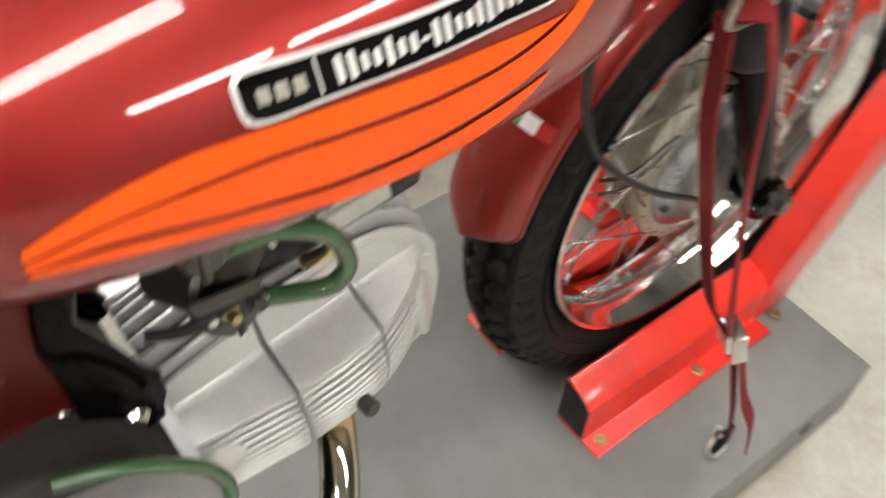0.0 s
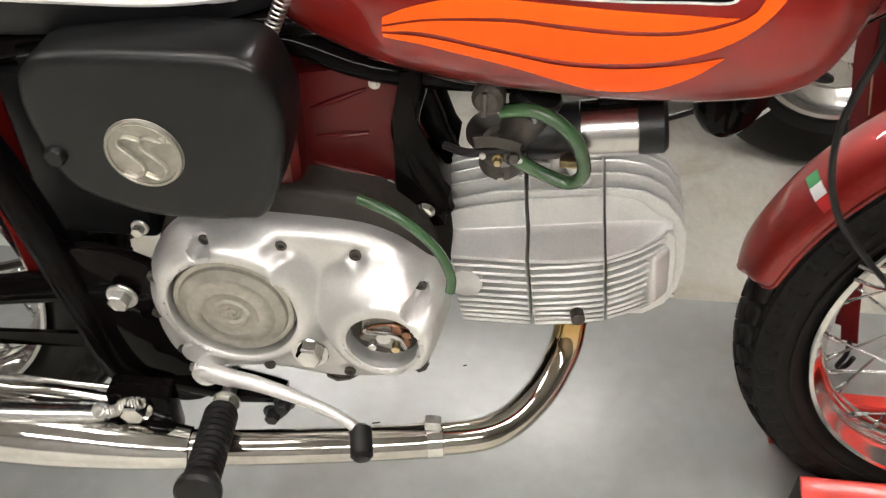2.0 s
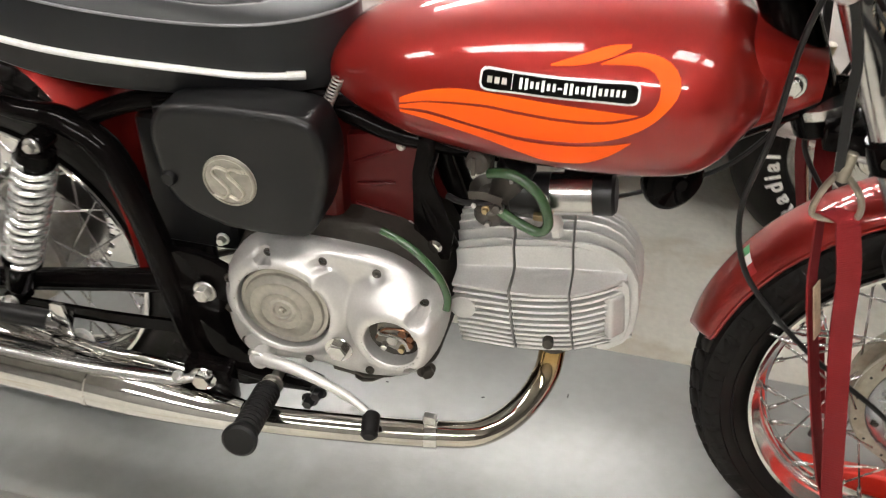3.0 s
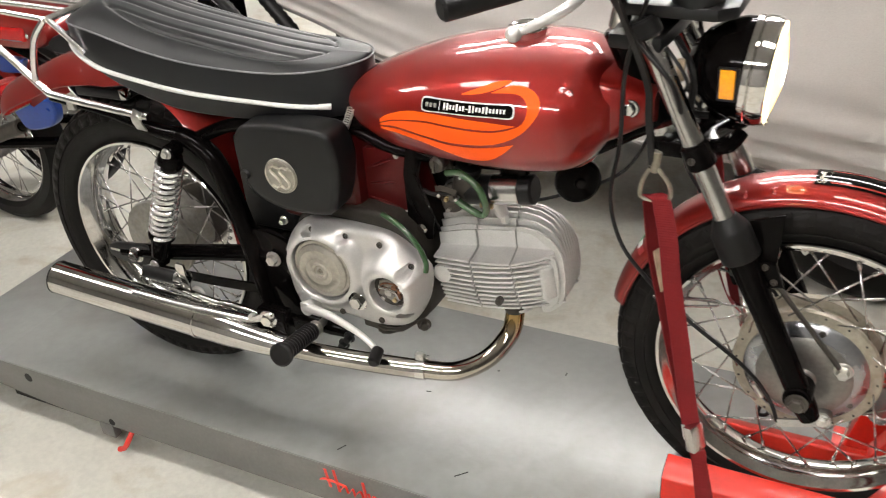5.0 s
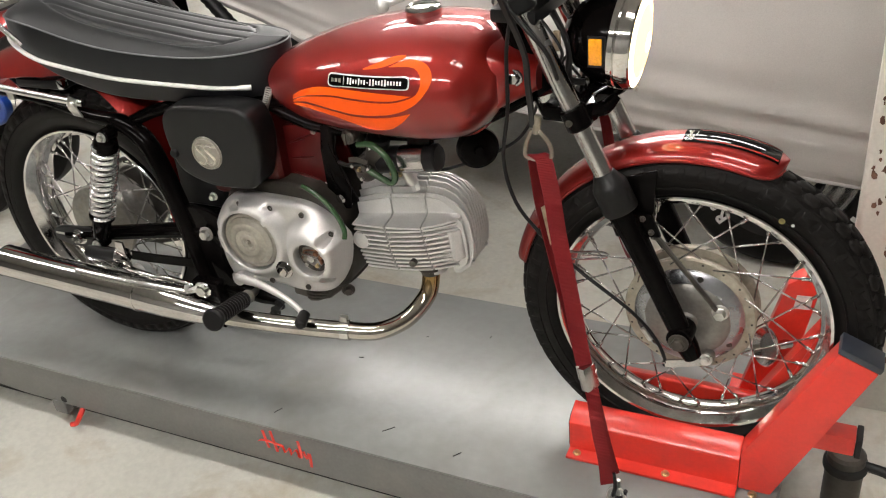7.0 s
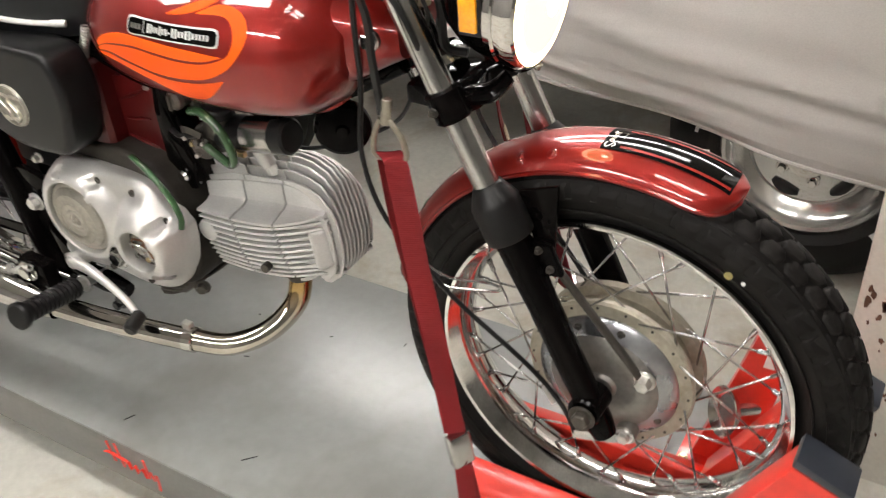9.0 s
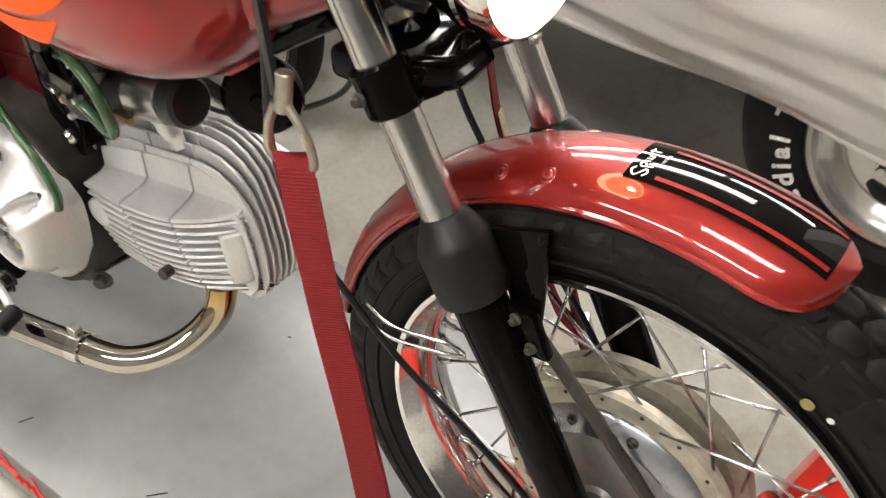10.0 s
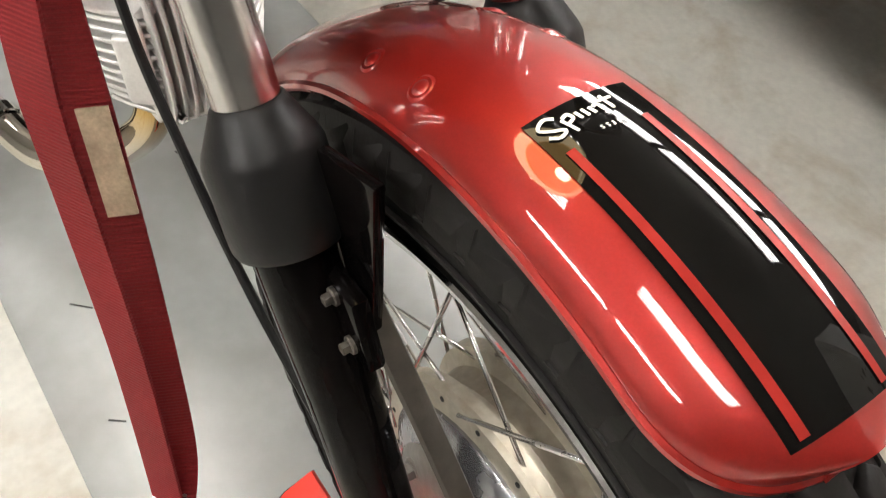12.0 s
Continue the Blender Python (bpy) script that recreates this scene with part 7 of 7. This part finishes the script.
part("rear_fender", loft(fend), RED, bike2, "glossy red rear fender")
part("tail_lamp_housing", prism(smooth_outline([(-1.20, 0.55), (-0.98, 0.535), (-0.875, 0.555), (-0.850, 0.595), (-0.89, 0.635), (-1.02, 0.655), (-1.18, 0.65)], 4), 0.49, 0.66, 0.028, 4), RED, bike2, "red tail-lamp housing")
part("tail_lamp", box((-1.06, 0.478, 0.565), (-0.94, 0.52, 0.61), 0.014, 3), LAMP_RED, bike2, "red tail-lamp lens")
for dx, dz in ((-1.075, 0.588), (-0.925, 0.588)):
    part("lens_screw", rod((dx, 0.486, dz), (dx, 0.480, dz), 0.007, 12), CHROME, bike2)
part("side_panel", prism(smooth_outline([(-1.085, 0.345), (-1.0, 0.372), (-0.905, 0.385), (-0.895, 0.33), (-0.935, 0.29), (-1.04, 0.266), (-1.075, 0.30)], 4), 0.47, 0.51, 0.014, 3), BLUE, bike2, "blue side panel")
part("side_panel", prism([(-1.30, 0.42), (-1.06, 0.44), (-1.03, 0.49), (-1.26, 0.50)], 0.52, 0.55, 0.012, 3), BLUE, bike2, "blue side panel")
part("silencer_guard", box((-1.36, 0.45, 0.335), (-1.09, 0.47, 0.405), 0.012, 3), ALU_DARK, bike2)
for k in range(9):
    part("guard_rib", rod((-1.34 + 0.028 * k, 0.447, 0.345), (-1.34 + 0.028 * k, 0.447, 0.395), 0.006, 8), ALU_DARK, bike2)
part("seat", prism([(-0.86, 0.53), (-0.55, 0.52), (-0.50, 0.57), (-0.80, 0.60), (-0.88, 0.57)], 0.50, 0.66, 0.02, 3), VINYL, bike2)
part("frame", tube([(-1.1, 0.52, 0.56), (-0.8, 0.52, 0.40), (-0.85, 0.52, 0.1)], 0.018, 10), BLACK, bike2)

bike3 = thing("parked_motorcycle", "blue dirt motorcycle parked between the lift and the covered car", "motorcycle", (-0.7, 0.86, FLOOR_Z), "parked motorcycles")
Y3 = 0.86
F3 = Vector((-0.11, Y3, FLOOR_Z + 0.33))
simple_wheel(bike3, F3, 0.33, 0.255, 0.042)
simple_wheel(bike3, Vector((-1.38, Y3, FLOOR_Z + 0.32)), 0.32, 0.24, 0.05)
secs = []
for k in range(19):
    u = k / 18
    x = -0.99 + 0.50 * u
    w = 0.115 * math.sin(math.pi * (0.10 + 0.80 * u)) ** 0.6
    zc, h = 0.700 + 0.015 * u, 0.085 * math.sin(math.pi * (0.10 + 0.78 * u)) ** 0.5
    secs.append([Vector((x, Y3 + w * math.copysign(abs(math.cos(a)) ** 0.75, math.cos(a)), zc + h * math.copysign(abs(math.sin(a)) ** 0.75, math.sin(a)))) for a in np.linspace(0, 2 * math.pi, 33)[:-1]])
tank3 = part("fuel_tank", loft(secs), BLUE, bike3, "glossy blue fuel tank with a white stripe")
part("tank_stripe", tube([(-1.00, Y3 - 0.098, 0.665), (-0.90, Y3 - 0.112, 0.672), (-0.78, Y3 - 0.114, 0.675)], 0.009, 8, flat=0.4), DECAL_WHITE, tank3)
part("seat", prism([(-1.55, 0.64), (-1.02, 0.60), (-1.0, 0.66), (-1.46, 0.73), (-1.58, 0.71)], Y3 - 0.10, Y3 + 0.10, 0.025, 3), VINYL, bike3)
part("side_plate", prism(smooth_outline([(-0.60, 0.585), (-0.535, 0.575), (-0.505, 0.62), (-0.515, 0.69), (-0.57, 0.70)], 3), Y3 - 0.120, Y3 - 0.108, 0.004, 2), CREAM, bike3, "small cream plastic plate")
part("plate_bolt", rod((-0.545, Y3 - 0.121, 0.645), (-0.545, Y3 - 0.126, 0.645), 0.014, 16), BLACK, bike3)
for s in (-1, 1):
    part("fork_leg", rod(F3 + Vector((0, 0.085 * s, 0)), (-0.27, Y3 + 0.085 * s, 0.50), 0.019, 16), ALU_DARK, bike3)
    part("fork_gaiter", lathe([(0.020, 0.0)] + [(0.021 + 0.003 * (k % 2), 0.004 + 0.012 * k) for k in range(19)] + [(0.020, 0.235)], (-0.27, Y3 + 0.085 * s, 0.50), (-0.55, 0, 0.62), 20), RUBBER_SOFT, bike3, "pleated black rubber fork gaiter")
    part("indicator", lathe([(0, 0), (0.014, 0.004), (0.017, 0.014), (0.012, 0.028), (0, 0.031)], (-0.36, Y3 + 0.13 * s, 0.695), (0.2, s, 0), 20), AMBER, bike3)
    part("indicator_stem", rod((-0.42, Y3 + 0.08 * s, 0.69), (-0.40, Y3 + 0.135 * s, 0.685), 0.006, 10), BLACK, bike3)
    part("grip", rod((-0.62, Y3 + 0.26 * s, 0.93), (-0.68, Y3 + 0.37 * s, 0.93), 0.017, 14), RUBBER_SOFT, bike3)
part("handlebar", tube([(-0.62, Y3 - 0.26, 0.93), (-0.55, Y3 - 0.14, 0.90), (-0.50, Y3, 0.84), (-0.55, Y3 + 0.14, 0.90), (-0.62, Y3 + 0.26, 0.93)], 0.011, 10), STEEL, bike3)
mud = []
for k in range(13):
    a = radians(116 + 3.6 * k)
    c = F3 + Vector((0.43 * math.cos(a), 0, 0.43 * math.sin(a)))
    rr = Vector((math.cos(a), 0, math.sin(a)))
    mud.append([c + Vector((0, w, 0)) + rr * d for w, d in ((-0.06, -0.02), (-0.05, 0.0), (0, 0.010), (0.05, 0.0), (0.06, -0.02), (0.05, -0.006), (0, 0.004), (-0.05, -0.006))])
part("front_fender", loft(mud), BLUE, bike3, "blue plastic front fender")
part("engine", box((-0.85, Y3 - 0.09, 0.12), (-0.46, Y3 + 0.09, 0.50), 0.03, 3), ALU_DARK, bike3)
part("frame", tube([(-0.47, Y3, 0.68), (-0.42, Y3, 0.3), (-0.52, Y3, 0.05), (-0.85, Y3, 0.05), (-0.95, Y3, 0.5)], 0.02, 10), BLACK, bike3)
part("cable", tube([(-0.60, Y3 - 0.10, 0.86), (-0.52, Y3 - 0.13, 0.72), (-0.47, Y3 - 0.10, 0.62), (-0.50, Y3 - 0.07, 0.52)], 0.005, 8), BLACK, bike3)
part("cable", tube([(-0.54, Y3 - 0.06, 0.86), (-0.44, Y3 - 0.12, 0.70), (-0.36, Y3 - 0.10, 0.60), (-0.26, Y3 - 0.09, 0.48)], 0.005, 8), BLACK, bike3)
part("radiator_shroud", box((-0.50, Y3 - 0.085, 0.53), (-0.44, Y3 + 0.085, 0.64), 0.015, 3), BLACK, bike3)
part("swingarm", tube([(-1.38, Y3 - 0.08, FLOOR_Z + 0.32), (-0.8, Y3 - 0.08, 0.20)], 0.018, 10, 1), BLACK, bike3)
